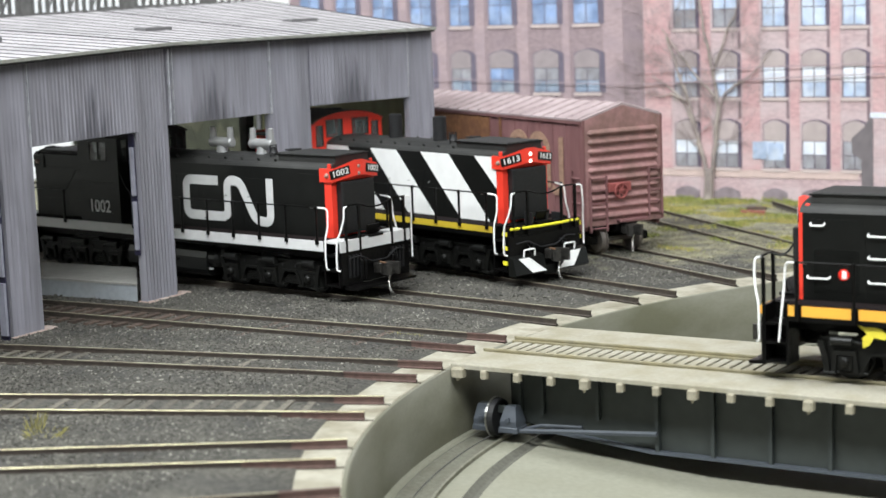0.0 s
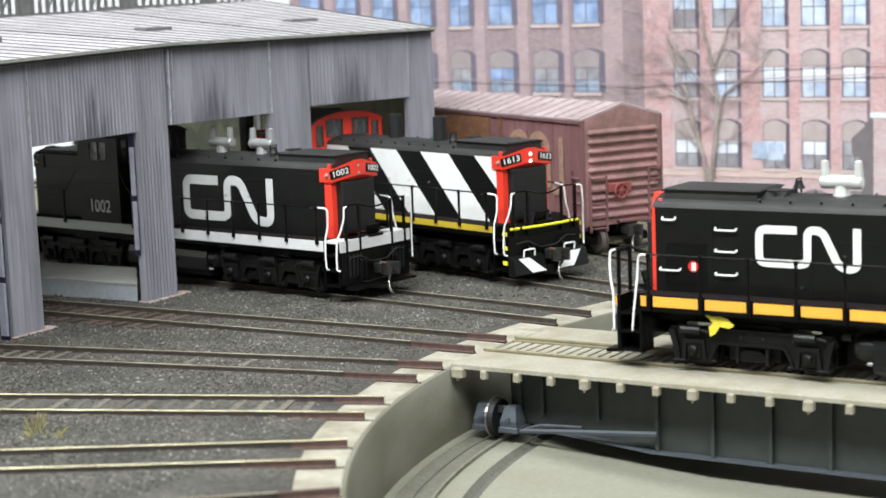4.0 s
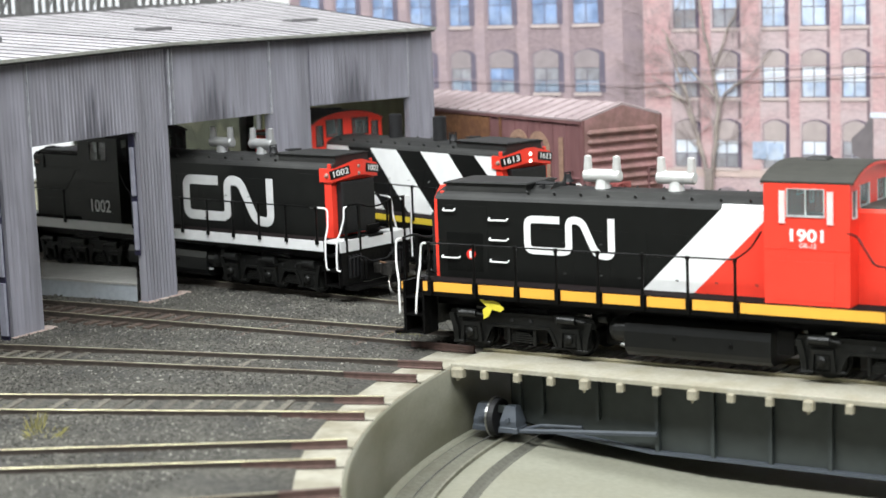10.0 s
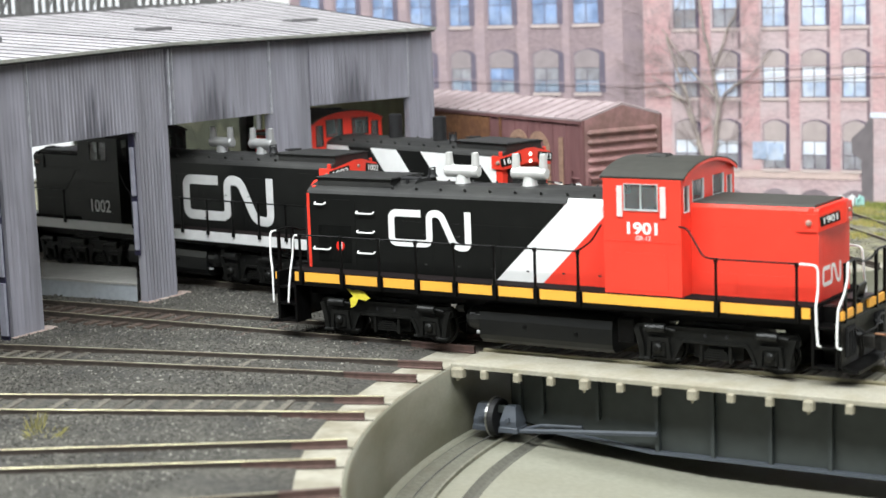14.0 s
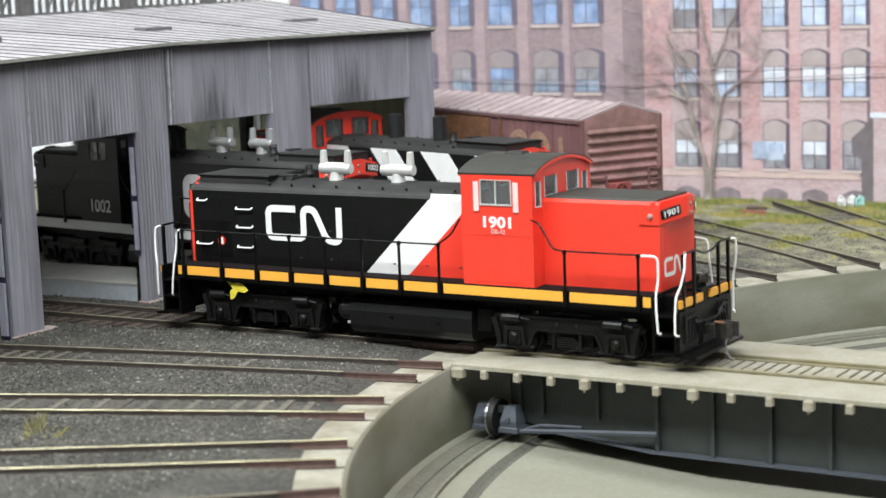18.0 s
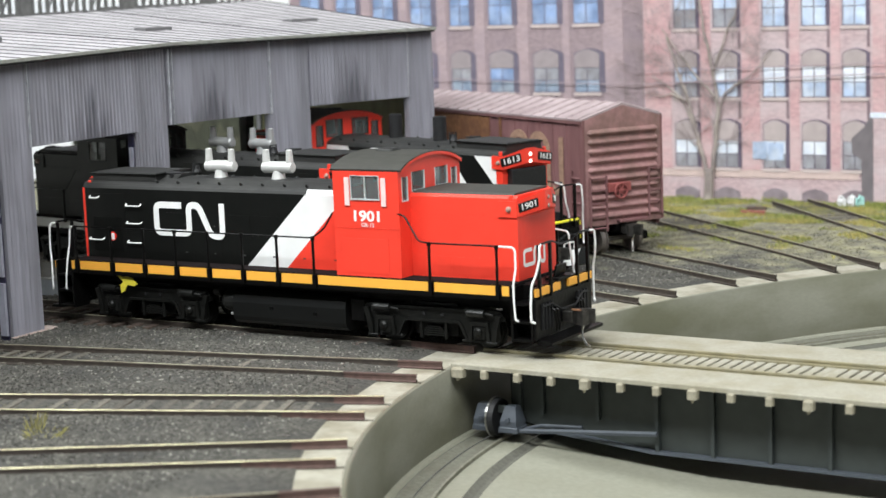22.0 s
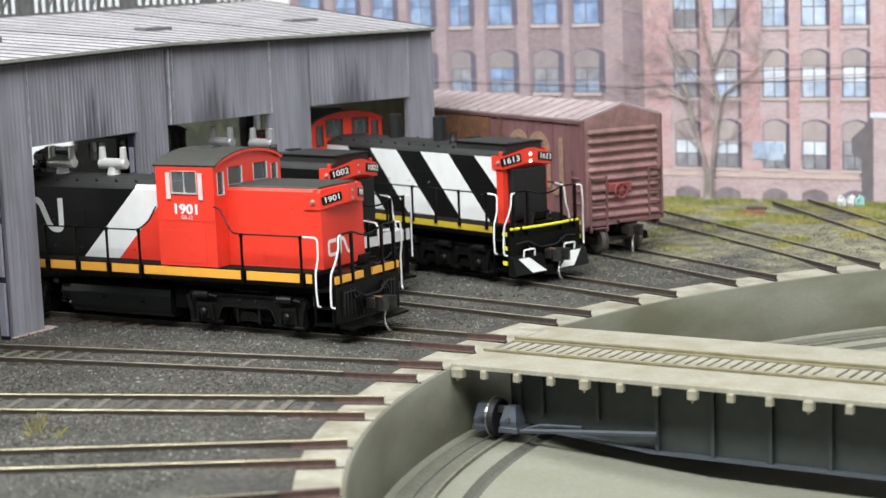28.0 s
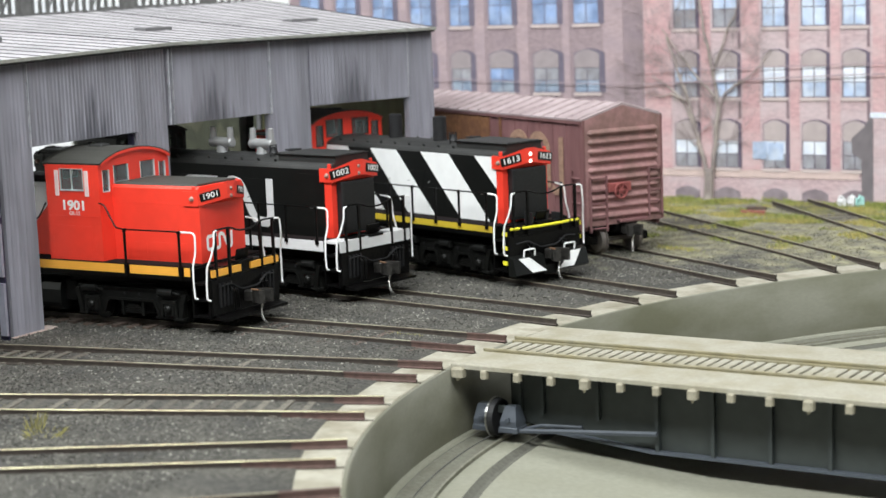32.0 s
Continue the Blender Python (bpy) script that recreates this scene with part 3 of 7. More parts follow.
def bridge():
    g = thing("turntable_bridge", mm(-132, -3.4, 0.38, 0, -0.2, -1.4), "turntable bridge with concrete deck on grey plate girders", "turntable")
    X0, X1 = -110.3, 371.0
    b = B()
    box(b, X0, X1, -26.3, -9.6, -2.25, -0.9, 0, 0.25)
    part("deck_side", b, M["deck"], g)
    b = B()
    box(b, X0 + 2, X1, 9.6, 29.5, -2.25, -0.9, 0, 0.25)
    part("deck_side", b, M["deck"], g)
    for s in (-1, 1):
        b = B()
        rail_section(b, X0 + 0.6, X1, s * 8.9, 2.1)
        part("rail", b, [M["brassrail"], M["brassrail"]], g, "olive-brown bridge rail")
        b = B()
        box(b, X0 + 0.5, X1, s * 8.9 - 1.6, s * 8.9 + 1.6, -4.3, -1.0)
        part("rail_timber", b, M["brassrail"], g, "stained longitudinal timber under the rail")
    b = B()
    box(b, -1.18, 1.18, -6.9, 6.9, -4.4, -1.25, 0, 0.1)
    first = part("tie", b, M["deck"], g, m=mm(X0 + 3, 0, 0))
    x = X0 + 6.3
    while x < X1 - 2:
        share("tie", first, mm(x, 0, 0), g)
        x += 3.25
    b = B()
    box(b, -11.97, -10.78, -6.8, 6.8, -4.4, -1.3)
    part("slot_filler", b, M["deck"], g, "slot between two ties filled in")
    b = B()
    box(b, X0 + 2, X1, -7, 7, -5.2, -4.7)
    part("underlay", b, M["dark"], g)
    # brackets along the near and far edge: two small ones between large ones
    sm, lg = B(), B()
    box(sm, -0.95, 0.95, -1.1, 1.2, -4.4, -2.1, 0, 0.35)
    box(lg, -1.3, 1.3, -1.7, 1.2, -4.5, -1.8, 0, 0.5)
    rod(lg, (0, -0.8, -4.4), (0, -0.8, -5.4), 0.6, 0.35, 8)
    so = lo = None
    k = 0
    x = -107.5
    while x < X1 - 4:
        big = k % 4 == 0 if k < 5 else (k - 4) % 3 == 0
        for y, rz in ((-26.3, 0), (29.5, 180)):
            m = mm(x, y, 0, 0, 0, rz) if k else mm(x, y, 0, 0, 0, rz) @ Matrix.Diagonal((1.4, 1.0, 1.0, 1.0))
            if big:
                if lo is None:
                    lo = part("bracket", lg, M["bracket"], g, m=m)
                else:
                    share("bracket", lo, m, g)
            else:
                if so is None:
                    so = part("bracket", sm, M["bracket"], g, m=m)
                else:
                    share("bracket", so, m, g)
        x += (8.1 if k == 0 else 10.3)
        k += 1
    for y in (-14.6, 17.0):
        s = -1 if y < 0 else 1
        b = B()
        prism(b, [(X0 + 13, -2.4), (X1 - 13, -2.4), (X1 - 13, -15), (X1 - 52, -22.3), (X0 + 56, -22.3), (X0 + 24, -19.4), (X0 + 13, -18)], y - 0.5, y + 0.5, "y")
        part("girder_plate", b, M["girder"], g)
        b = B()
        box(b, X0 + 56, X1 - 52, y - 2.4, y + 2.4, -23.1, -22.3)
        prism(b, [(X0 + 56, -22.3), (X0 + 56, -23.1), (X0 + 24, -20.2), (X0 + 24, -19.4)], y - 2.4, y + 2.4, "y")
        part("bottom_flange", b, M["girder_lit"], g)
        rb = B()
        box(rb, -0.5, 0.5, -2.2, 0, -22.2, -2.4)
        rs = None
        rx = -68.6
        while rx < X1 - 14:
            deep = X0 + 56 <= rx <= X1 - 52
            if deep:
                m = mm(rx, y, 0, 0, 0, 0 if s < 0 else 180)
                if rs is None:
                    rs = part("stiffener", rb, M["girder_rib"], g, m=m)
                else:
                    share("stiffener", rs, m, g)
            rx += 15.9
        for rx in (X0 + 16, X0 + 23, X0 + 40):
            b = B()
            box(b, rx - 0.5, rx + 0.5, y - 2.0, y, -15.5, -2.4) if s < 0 else box(b, rx - 0.5, rx + 0.5, y, y + 2.0, -15.5, -2.4)
            part("stiffener", b, M["girder_rib"], g)
    b = B()
    box(b, X0 + 56, X1 - 56, -14, -13, -22, -5.4)
    box(b, X0 + 12, X0 + 13, -14, 16.5, -15, -5.4)
    part("cross_frame", b, M["girder"], g)
    # carrying truck at the near end
    for ex, fl in ((X0 + 20.0, 1), (X1 - 20.0, -1)):
        for y in (-19.0, 19.0):
            w = B()
            lathe(w, [(0, -0.9), (2.0, -0.9), (2.2, -0.5), (4.4, -0.5), (4.6, -1.0), (5.5, -1.0), (5.5, -0.4), (5.1, 1.0), (4.6, 1.0), (4.4, 0.4), (0, 0.4)], 28, (0, 0, 0), "x")
            part("wheel", w, M["dark"], g, "dark wheel with a bright tread", smooth=False, m=mm(ex - 9.6 * fl, y, -16.8))
            w = B()
            lathe(w, [(5.15, -1.1), (5.65, -1.1), (5.65, -0.55), (5.15, -0.55)], 28, (0, 0, 0), "x")
            part("tread", w, M["steelwheel"], g, "bright wheel tread", m=mm(ex - 9.6 * fl, y, -16.8))
            for dx, wd in ((-3.8, 2.6), (4.6, 2.6)):
                b = B()
                lo = [b.verts.new((u * wd, v * 2.6, -2.6)) for u, v in ((-1, -1), (1, -1), (1, 1), (-1, 1))]
                mid = [b.verts.new((u * wd, v * 2.6, -1.0)) for u, v in ((-1, -1), (1, -1), (1, 1), (-1, 1))]
                hi = [b.verts.new((u * wd * 0.62 - 0.35 * (dx < 0) * fl, v * 1.3 + 0.3, 3.0)) for u, v in ((-1, -1), (1, -1), (1, 1), (-1, 1))]
                for p, q in ((lo, mid), (mid, hi)):
                    for k in range(4):
                        face(b, (p[k], p[(k + 1) % 4], q[(k + 1) % 4], q[k]))
                face(b, hi)
                face(b, lo[::-1])
                rod(b, (0, -2.2, -0.6), (0, -3.2, -0.6), 0.7, seg=8)
                box(b, -wd - 0.4, wd + 0.4, -3.0, 3.0, -4.1, -2.6, 0, 0.25)
                part("bearing_block", b, M["girder_lit"], g, "blue-grey bearing block", m=mm(ex - 9.6 * fl + dx, y, -16.2))
            b = B()
            wire(b, [(ex - 8.5 * fl, y - 1.5, -20.3), (ex + 11 * fl, y - 0.5, -18.9), (ex + 38.5 * fl, y + 0.5, -17.1)], 0.75, 6)
            wire(b, [(ex - 4 * fl, y + 1.5, -20.4), (ex + 3 * fl, y + 2.2, -18.6), (ex + 15 * fl, y + 3.2, -18.2)], 0.55, 6)
            part("radius_bar", b, M["girder_lit"], g, "blue-grey radius bar")
            b = B()
            box(b, ex - 13.5 * fl if fl > 0 else ex - 4.5 * fl * -1 - 9, ex - 4.0 * fl if fl > 0 else ex + 13.5, y - 0.6, y + 0.6, -15.4, -13.4)
            part("axle_yoke", b, M["girder"], g)


bridge()

# ---- engine shed ----
M["clere"] = mat("grimy_clerestory_frame", (0.13, 0.128, 0.125), 0.8, size=2, var=0.2, bump=0.1)
M["doorgrey"] = mat("pale_door_panel", (0.30, 0.30, 0.36), 0.6, size=3, var=0.1, bump=0.05)
M["doorblue"] = mat("dark_blue_frame", (0.018, 0.016, 0.045), 0.6, size=3, var=0.1, bump=0.05)
EAVE = 83.6
FAC = [((-372.0, -113.5), (-393.8, -39.5)), ((-393.8, -39.5), (-393.2, 41.5)), ((-393.2, 41.5), (-382.2, 111.6)), ((-382.2, 111.6), (-362.8, 168.8))]
OPEN = [(14.0, 77.0, 56.0), (13.6, 64.4, 56.3), (0.6, 49.4, 57.2), (0.6, 47.6, 58.2)]


def corrugated(b, w, z0, z1, x0=0.0, pitch=1.7, amp=0.5, thick=0.9, rise=0.0, rise1=0.0):
    """Upright corrugated sheet from x0 to w in the xz plane, facing -y; rise tilts its foot."""
    n = max(2, int(round((w - x0) / pitch * 4)))
    fr = []
    for i in range(n + 1):
        x = x0 + (w - x0) * i / n
        y = -amp * math.cos(2 * math.pi * x / pitch)
        fr.append((b.verts.new((x, y, z0 + rise * i / n)), b.verts.new((x, y, z1 + rise1 * i / n))))
    for p, q in zip(fr, fr[1:]):
        face(b, (p[0], q[0], q[1], p[1]))
    e = [b.verts.new(c) for c in ((x0, thick, z0), (w, thick, z0 + rise), (w, thick, z1 + rise1), (x0, thick, z1))]
    face(b, e[::-1])
    face(b, (fr[0][0], fr[0][1], e[3], e[0]))
    face(b, (fr[-1][1], fr[-1][0], e[1], e[2]))
    face(b, [f[0] for f in fr][::-1] + [e[0], e[1]])


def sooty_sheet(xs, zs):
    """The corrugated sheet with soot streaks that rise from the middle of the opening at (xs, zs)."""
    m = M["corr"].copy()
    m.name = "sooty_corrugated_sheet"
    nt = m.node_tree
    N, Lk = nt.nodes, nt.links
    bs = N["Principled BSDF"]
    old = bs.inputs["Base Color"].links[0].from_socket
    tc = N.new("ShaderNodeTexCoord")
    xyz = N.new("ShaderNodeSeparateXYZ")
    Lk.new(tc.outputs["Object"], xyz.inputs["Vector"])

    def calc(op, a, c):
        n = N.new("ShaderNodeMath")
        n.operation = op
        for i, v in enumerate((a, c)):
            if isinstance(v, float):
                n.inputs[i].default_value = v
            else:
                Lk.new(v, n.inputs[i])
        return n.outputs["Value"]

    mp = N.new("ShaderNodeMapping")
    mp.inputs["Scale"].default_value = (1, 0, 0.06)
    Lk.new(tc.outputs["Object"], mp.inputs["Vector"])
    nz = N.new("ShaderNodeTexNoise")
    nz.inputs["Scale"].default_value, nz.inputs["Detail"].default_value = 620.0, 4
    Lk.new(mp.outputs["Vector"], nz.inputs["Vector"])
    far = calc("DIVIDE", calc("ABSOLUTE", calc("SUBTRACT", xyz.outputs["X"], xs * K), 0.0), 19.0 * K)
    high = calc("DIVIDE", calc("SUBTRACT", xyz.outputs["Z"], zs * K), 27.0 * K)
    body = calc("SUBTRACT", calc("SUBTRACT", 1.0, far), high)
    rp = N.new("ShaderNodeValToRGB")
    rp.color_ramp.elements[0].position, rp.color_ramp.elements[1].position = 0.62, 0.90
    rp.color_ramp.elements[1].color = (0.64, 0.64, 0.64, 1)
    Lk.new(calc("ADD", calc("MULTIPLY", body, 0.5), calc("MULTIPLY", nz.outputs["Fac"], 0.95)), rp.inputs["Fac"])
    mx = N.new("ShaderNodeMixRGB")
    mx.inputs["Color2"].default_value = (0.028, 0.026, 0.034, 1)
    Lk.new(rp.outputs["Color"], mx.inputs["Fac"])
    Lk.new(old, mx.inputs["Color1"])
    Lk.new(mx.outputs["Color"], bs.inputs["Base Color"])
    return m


STALL = 163.75
RIDGE = (94.4, 94.6, 94.2, 95.3, 96.9)      # height of the ridge between the bays
EAVES = [(82.2, 82.9), (82.9, 84.3), (84.3, 83.7), (83.7, 83.6)]     # height of the eaves at both ends of each bay


def shed():
    sh = thing("engine_shed", mm(0, 0, 0), "weathered grey corrugated-iron engine shed with open fronts", "engine shed")
    for k, ((ax, ay), (bx, by)) in enumerate(FAC):
        L = math.hypot(bx - ax, by - ay)
        ang = math.degrees(math.atan2(by - ay, bx - ax))
        m = mm(ax, ay, 0, 0, 0, ang)     # x along the wall, -y outwards to the turntable
        s0, s1, zt = OPEN[k]
        b = B()
        E0, E1 = EAVES[k]
        corrugated(b, L - 0.05, zt, E0, rise1=E1 - E0)
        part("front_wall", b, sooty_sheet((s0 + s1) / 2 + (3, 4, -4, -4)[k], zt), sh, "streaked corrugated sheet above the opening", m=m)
        for e0, e1 in ((0.0, s0), (s1, L)):
            if e1 - e0 < 2:
                continue
            b = B()
            corrugated(b, e1, GROUND - 0.3, zt, e0 + 0.02)
            part("pier", b, M["corr"], sh, "corrugated-iron pier", m=m)
            b = B()
            box(b, e0 + 0.3, e1 - 0.3, 1.0, 3.0, GROUND - 0.3, zt - 0.5)
            part("pier_core", b, M["corr"], sh, m=m)
            b = B()
            box(b, e0 - 0.3, e1 + (6.0 if k == 1 else 1.6), -1.0, 4.2, GROUND - 0.5, GROUND + 0.8, 0, 0.3)
            part("footing", b, M["clutter"], sh, "dusty brick footing", m=m)
        for x, hw, key in ((), ((s0 - 0.2, 0.12, "corr_pale"),), ((0.9, 0.2, "corr_light"), (2.6, 0.12, "corr_pale"), (s1 + 0.7, 0.2, "corr_light")), ((s1 + 0.2, 0.14, "corr_pale"),))[k]:
            b = B()
            box(b, x - hw, x + hw, -0.95, 0, zt, EAVE - 0.2)
            part("sheet_edge", b, M[key], sh, "bright edge of a sheet" if hw > 0.15 else "", m=m)
        # roof panel of the bay
        a0, a1 = math.atan2(ay, ax), math.atan2(by, bx)
        R0, R1 = 3.0, 142.0
        d0, d1 = Vector((math.cos(a0), math.sin(a0))), Vector((math.cos(a1), math.sin(a1)))
        P0, P1 = Vector((ax, ay)) - d0 * R0, Vector((bx, by)) - d1 * R0
        Q0, Q1 = Vector((ax, ay)) + d0 * R1, Vector((bx, by)) + d1 * R1
        zr0, zr1 = RIDGE[k], RIDGE[k + 1]
        b = B()
        nsm = 9
        cols = []
        for i in range(nsm + 1):
            t = i / nsm
            p, q, zp, zq = P0.lerp(P1, t), Q0.lerp(Q1, t), E0 + (E1 - E0) * t + 1.2, zr0 + (zr1 - zr0) * t
            cols.append([b.verts.new(c) for c in ((*p, zp), (*q, zq), (*q, zq - 1.2), (*p, zp - 0.7))])
        for c, d in zip(cols, cols[1:]):
            for j in range(4):
                face(b, (c[j], d[j], d[(j + 1) % 4], c[(j + 1) % 4]))
        face(b, cols[0])
        face(b, cols[-1][::-1])
        part("roof_panel", b, M["roof"], sh, "pale weathered roof sheet")
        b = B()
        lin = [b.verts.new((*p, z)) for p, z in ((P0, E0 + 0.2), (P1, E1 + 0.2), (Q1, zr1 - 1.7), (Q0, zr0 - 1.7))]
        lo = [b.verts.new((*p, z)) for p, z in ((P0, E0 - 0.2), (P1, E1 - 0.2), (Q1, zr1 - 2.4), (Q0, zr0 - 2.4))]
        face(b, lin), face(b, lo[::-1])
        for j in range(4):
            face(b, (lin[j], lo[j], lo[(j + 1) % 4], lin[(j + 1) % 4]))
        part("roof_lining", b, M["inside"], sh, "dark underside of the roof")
        for i in range(nsm + 1):
            t = i / nsm
            p, q = P0.lerp(P1, t), Q0.lerp(Q1, t)
            b = B()
            dirv = (P1 - P0).normalized() * (0.33 if 0 < i < nsm else 0.62)
            h = 0.30 if 0 < i < nsm else 0.36
            zq, zp = zr0 + (zr1 - zr0) * t, E0 + (E1 - E0) * t + 1.2
            v = [b.verts.new(c) for c in ((*(p - dirv), zp + 0.01), (*(p + dirv), zp + 0.01), (*p, zp + h), (*(q - dirv), zq + 0.01), (*(q + dirv), zq + 0.01), (*q, zq + h))]
            for f in ((0, 1, 2), (5, 4, 3), (0, 3, 4, 1), (1, 4, 5, 2), (2, 5, 3, 0)):
                face(b, [v[j] for j in f])
            part("roof_seam", b, M["roof_seam"] if 0 < i < nsm else M["bay_joint"], sh, "" if 0 < i < nsm else "dark joint between two roof bays")
        b = B()
        prism(b, [(-0.4, E0 + 0.25), (L + 0.4, E1 + 0.25), (L + 0.4, E1 + 1.3), (-0.4, E0 + 1.3)], -3.4, -2.6, "y")
        part("fascia", b, M["fascia"], sh, "grey-green eaves board", m=m)
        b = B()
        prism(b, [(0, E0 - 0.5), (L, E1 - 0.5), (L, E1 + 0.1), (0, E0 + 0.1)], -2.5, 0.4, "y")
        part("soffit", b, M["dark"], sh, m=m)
        # flat vent on the roof
        b = B()
        box(b, L * 0.53 - 6.5, L * 0.53 + 6.5, 44, 51, EAVE + 3.6, EAVE + 6.1, 0, 0.2)
        part("roof_vent", b, M["roof_seam"], sh, "flat grey roof vent", m=m)
        # ridge clerestory
        c0, c1 = Q0 - d0 * 1.0, Q1 - d1 * 1.0
        Lc = (c1 - c0).length
        mc = mm(c0.x, c0.y, zr0, 0, 0, math.degrees(math.atan2(c1.y - c0.y, c1.x - c0.x)))
        b = B()
        box(b, 0, Lc, -0.8, 0.8, -0.5, 1.6)
        part("clerestory_sill", b, M["clere"], sh, m=mc)
        b = B()
        box(b, 0, Lc, -1.4, 1.4, 9.5, 11)
        part("clerestory_head", b, M["fascia"], sh, m=mc)
        npost = int(Lc / 3.7)
        for i in range(npost + 1):
            b = B()
            wpost = 3.0 if i % 11 == 4 else 0.55
            x = Lc * i / npost
            box(b, x - wpost, x + wpost, -0.7, 0.7, 1.6, 9.5)
            part("clerestory_post", b, M["clere"], sh, m=mc)
            if i < npost and i % 3 == 0:
                b = B()
                rod(b, (x, 0.2, 1.6), (x + Lc / npost, 0.2, 9.4), 0.45, seg=4)
                part("clerestory_brace", b, M["clere"], sh, m=mc)
        # rear wall: low part and corner piers, the bays stand open above
        w0, w1 = Q0 - d0 * 4, Q1 - d1 * 4
        Lw = (w1 - w0).length
        mw = mm(w0.x, w0.y, 0, 0, 0, math.degrees(math.atan2(w1.y - w0.y, w1.x - w0.x)))
        b = B()
        box(b, 0, Lw, 0, 2, 80, 93.5)
        part("rear_header", b, M["olive"], sh, "stained board above the open rear", m=mw)
        b = B()
        box(b, Lw - 3, Lw, 0, 3, GROUND - 0.3, 80)
        part("rear_post", b, M["corr"], sh, "grey rear post", m=mw)
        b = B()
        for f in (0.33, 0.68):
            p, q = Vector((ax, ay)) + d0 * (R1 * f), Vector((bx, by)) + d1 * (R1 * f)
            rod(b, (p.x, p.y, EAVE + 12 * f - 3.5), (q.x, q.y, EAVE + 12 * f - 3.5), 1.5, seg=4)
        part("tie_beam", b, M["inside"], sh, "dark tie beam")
    # folded doors against the inner side of the piers
    for (x, y, rz, n, wd, zb) in ((-394.0, 24.0, 180, 2, 1.7, GROUND + 17.0), (-391.8, -42.5, 180, 3, 3.0, GROUND)):
        for k2 in range(n):
            b = B()
            box(b, 0.4, wd, 0, 1.0, zb + 2 + k2 * 18.5, min(55.8, zb + 18.5 + k2 * 18.5))
            part("door_leaf", b, M["doorgrey"], sh, "pale grey folded door panel", m=mm(x, y, 0, 0, 0, rz))
        b = B()
        box(b, 0.6, wd + 1.0, -0.6, 0.1, zb, 55.8)
        part("door_frame", b, M["doorblue"], sh, "dark blue door frame", m=mm(x, y, 0, 0, 0, rz))
    # dark posts between the stalls
    for r in (438.0,):
        b = B()
        box(b, -2.2, 2.2, -2.2, 2.2, GROUND - 0.3, 84, 0, 0.3)
        part("stall_post", b, M["inside"], sh, "dark post between two stalls", m=mm(r * math.cos(radians(STALL)), r * math.sin(radians(STALL)), 0, 0, 0, STALL))
    # far end wall: unseen, added to keep room light out of the shed
    (fx, fy) = FAC[0][0]
    b = B()
    corrugated(b, 140, GROUND - 0.3, EAVE)
    part("end_wall", b, M["corr"], sh, m=mm(fx, fy, 0, 0, 0, math.degrees(math.atan2(fy, fx))))
    # dark sheet added inside it, so the black locomotive reflects less light
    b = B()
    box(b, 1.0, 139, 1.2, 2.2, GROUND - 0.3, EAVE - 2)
    part("wall_lining", b, M["inside"], sh, "dark sheet on the added end wall, keeps the interior dim", m=mm(fx, fy, 0, 0, 0, math.degrees(math.atan2(fy, fx))))
    # end wall beside the box car
    (bx, by) = FAC[-1][1]
    a = math.atan2(by, bx)
    b = B()
    corrugated(b, 140, GROUND - 0.3, EAVE)
    part("end_wall", b, M["corr"], sh, m=mm(bx, by, 0, 0, 0, math.degrees(a)))
    b = B()
    box(b, 9.0, 139, 1.2, 2.2, GROUND - 0.3, EAVE - 2)
    part("wall_lining", b, M["olive"], sh, "stained olive inner face of the end wall", m=mm(bx, by, 0, 0, 0, math.degrees(a)))


shed()


def inspection_platform():
    t = thing("inspection_platform", mm(-396.8, 26.3, GROUND, 0, 0, 181.0), "low blue-grey concrete service platform inside the shed", "platform")
    b = B()
    prism(b, [(2, 0), (110, 0), (110, -27), (24, -27)], -1.2, 6.0, "z")
    part("base", b, M["platform"], t)
    b = B()
    prism(b, [(1.6, 0.4), (110.4, 0.4), (110.4, -27.4), (24.4, -27.4)], 6.0, 6.8, "z")
    part("top_slab", b, M["platform_top"], t)


inspection_platform()

# ---- rolling stock ----
# Local axes of a locomotive: x along it, long hood towards -x, rail tops at z = 0.


def side_panel(b, pts, side, y, t=0.14, mi=0):
    """A thin painted panel on the side of a hood: pts are (x, z)."""
    y0, y1 = (y, y + t) if side > 0 else (-y - t, -y)
    prism(b, pts, y0, y1, "y", mi)


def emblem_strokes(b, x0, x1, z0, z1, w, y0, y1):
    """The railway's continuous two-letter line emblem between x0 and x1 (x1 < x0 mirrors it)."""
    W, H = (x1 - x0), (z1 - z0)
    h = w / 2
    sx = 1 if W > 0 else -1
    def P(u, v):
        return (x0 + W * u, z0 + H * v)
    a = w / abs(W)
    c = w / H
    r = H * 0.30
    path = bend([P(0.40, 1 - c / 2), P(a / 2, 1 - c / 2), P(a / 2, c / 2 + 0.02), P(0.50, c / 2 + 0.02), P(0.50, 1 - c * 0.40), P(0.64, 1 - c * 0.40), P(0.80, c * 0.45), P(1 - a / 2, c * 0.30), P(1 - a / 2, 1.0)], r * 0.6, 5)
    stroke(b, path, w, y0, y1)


def text_part(name, txt, size, mat_, parent, m, depth=0.12, label="", bold=0.0, sx=1.0):
    b = text_bm(txt, size, depth, bold)
    if sx != 1.0:
        bmesh.ops.scale(b, vec=(sx, 1, 1), verts=b.verts[:])
    return part(name, b, mat_, parent, label, m=m)


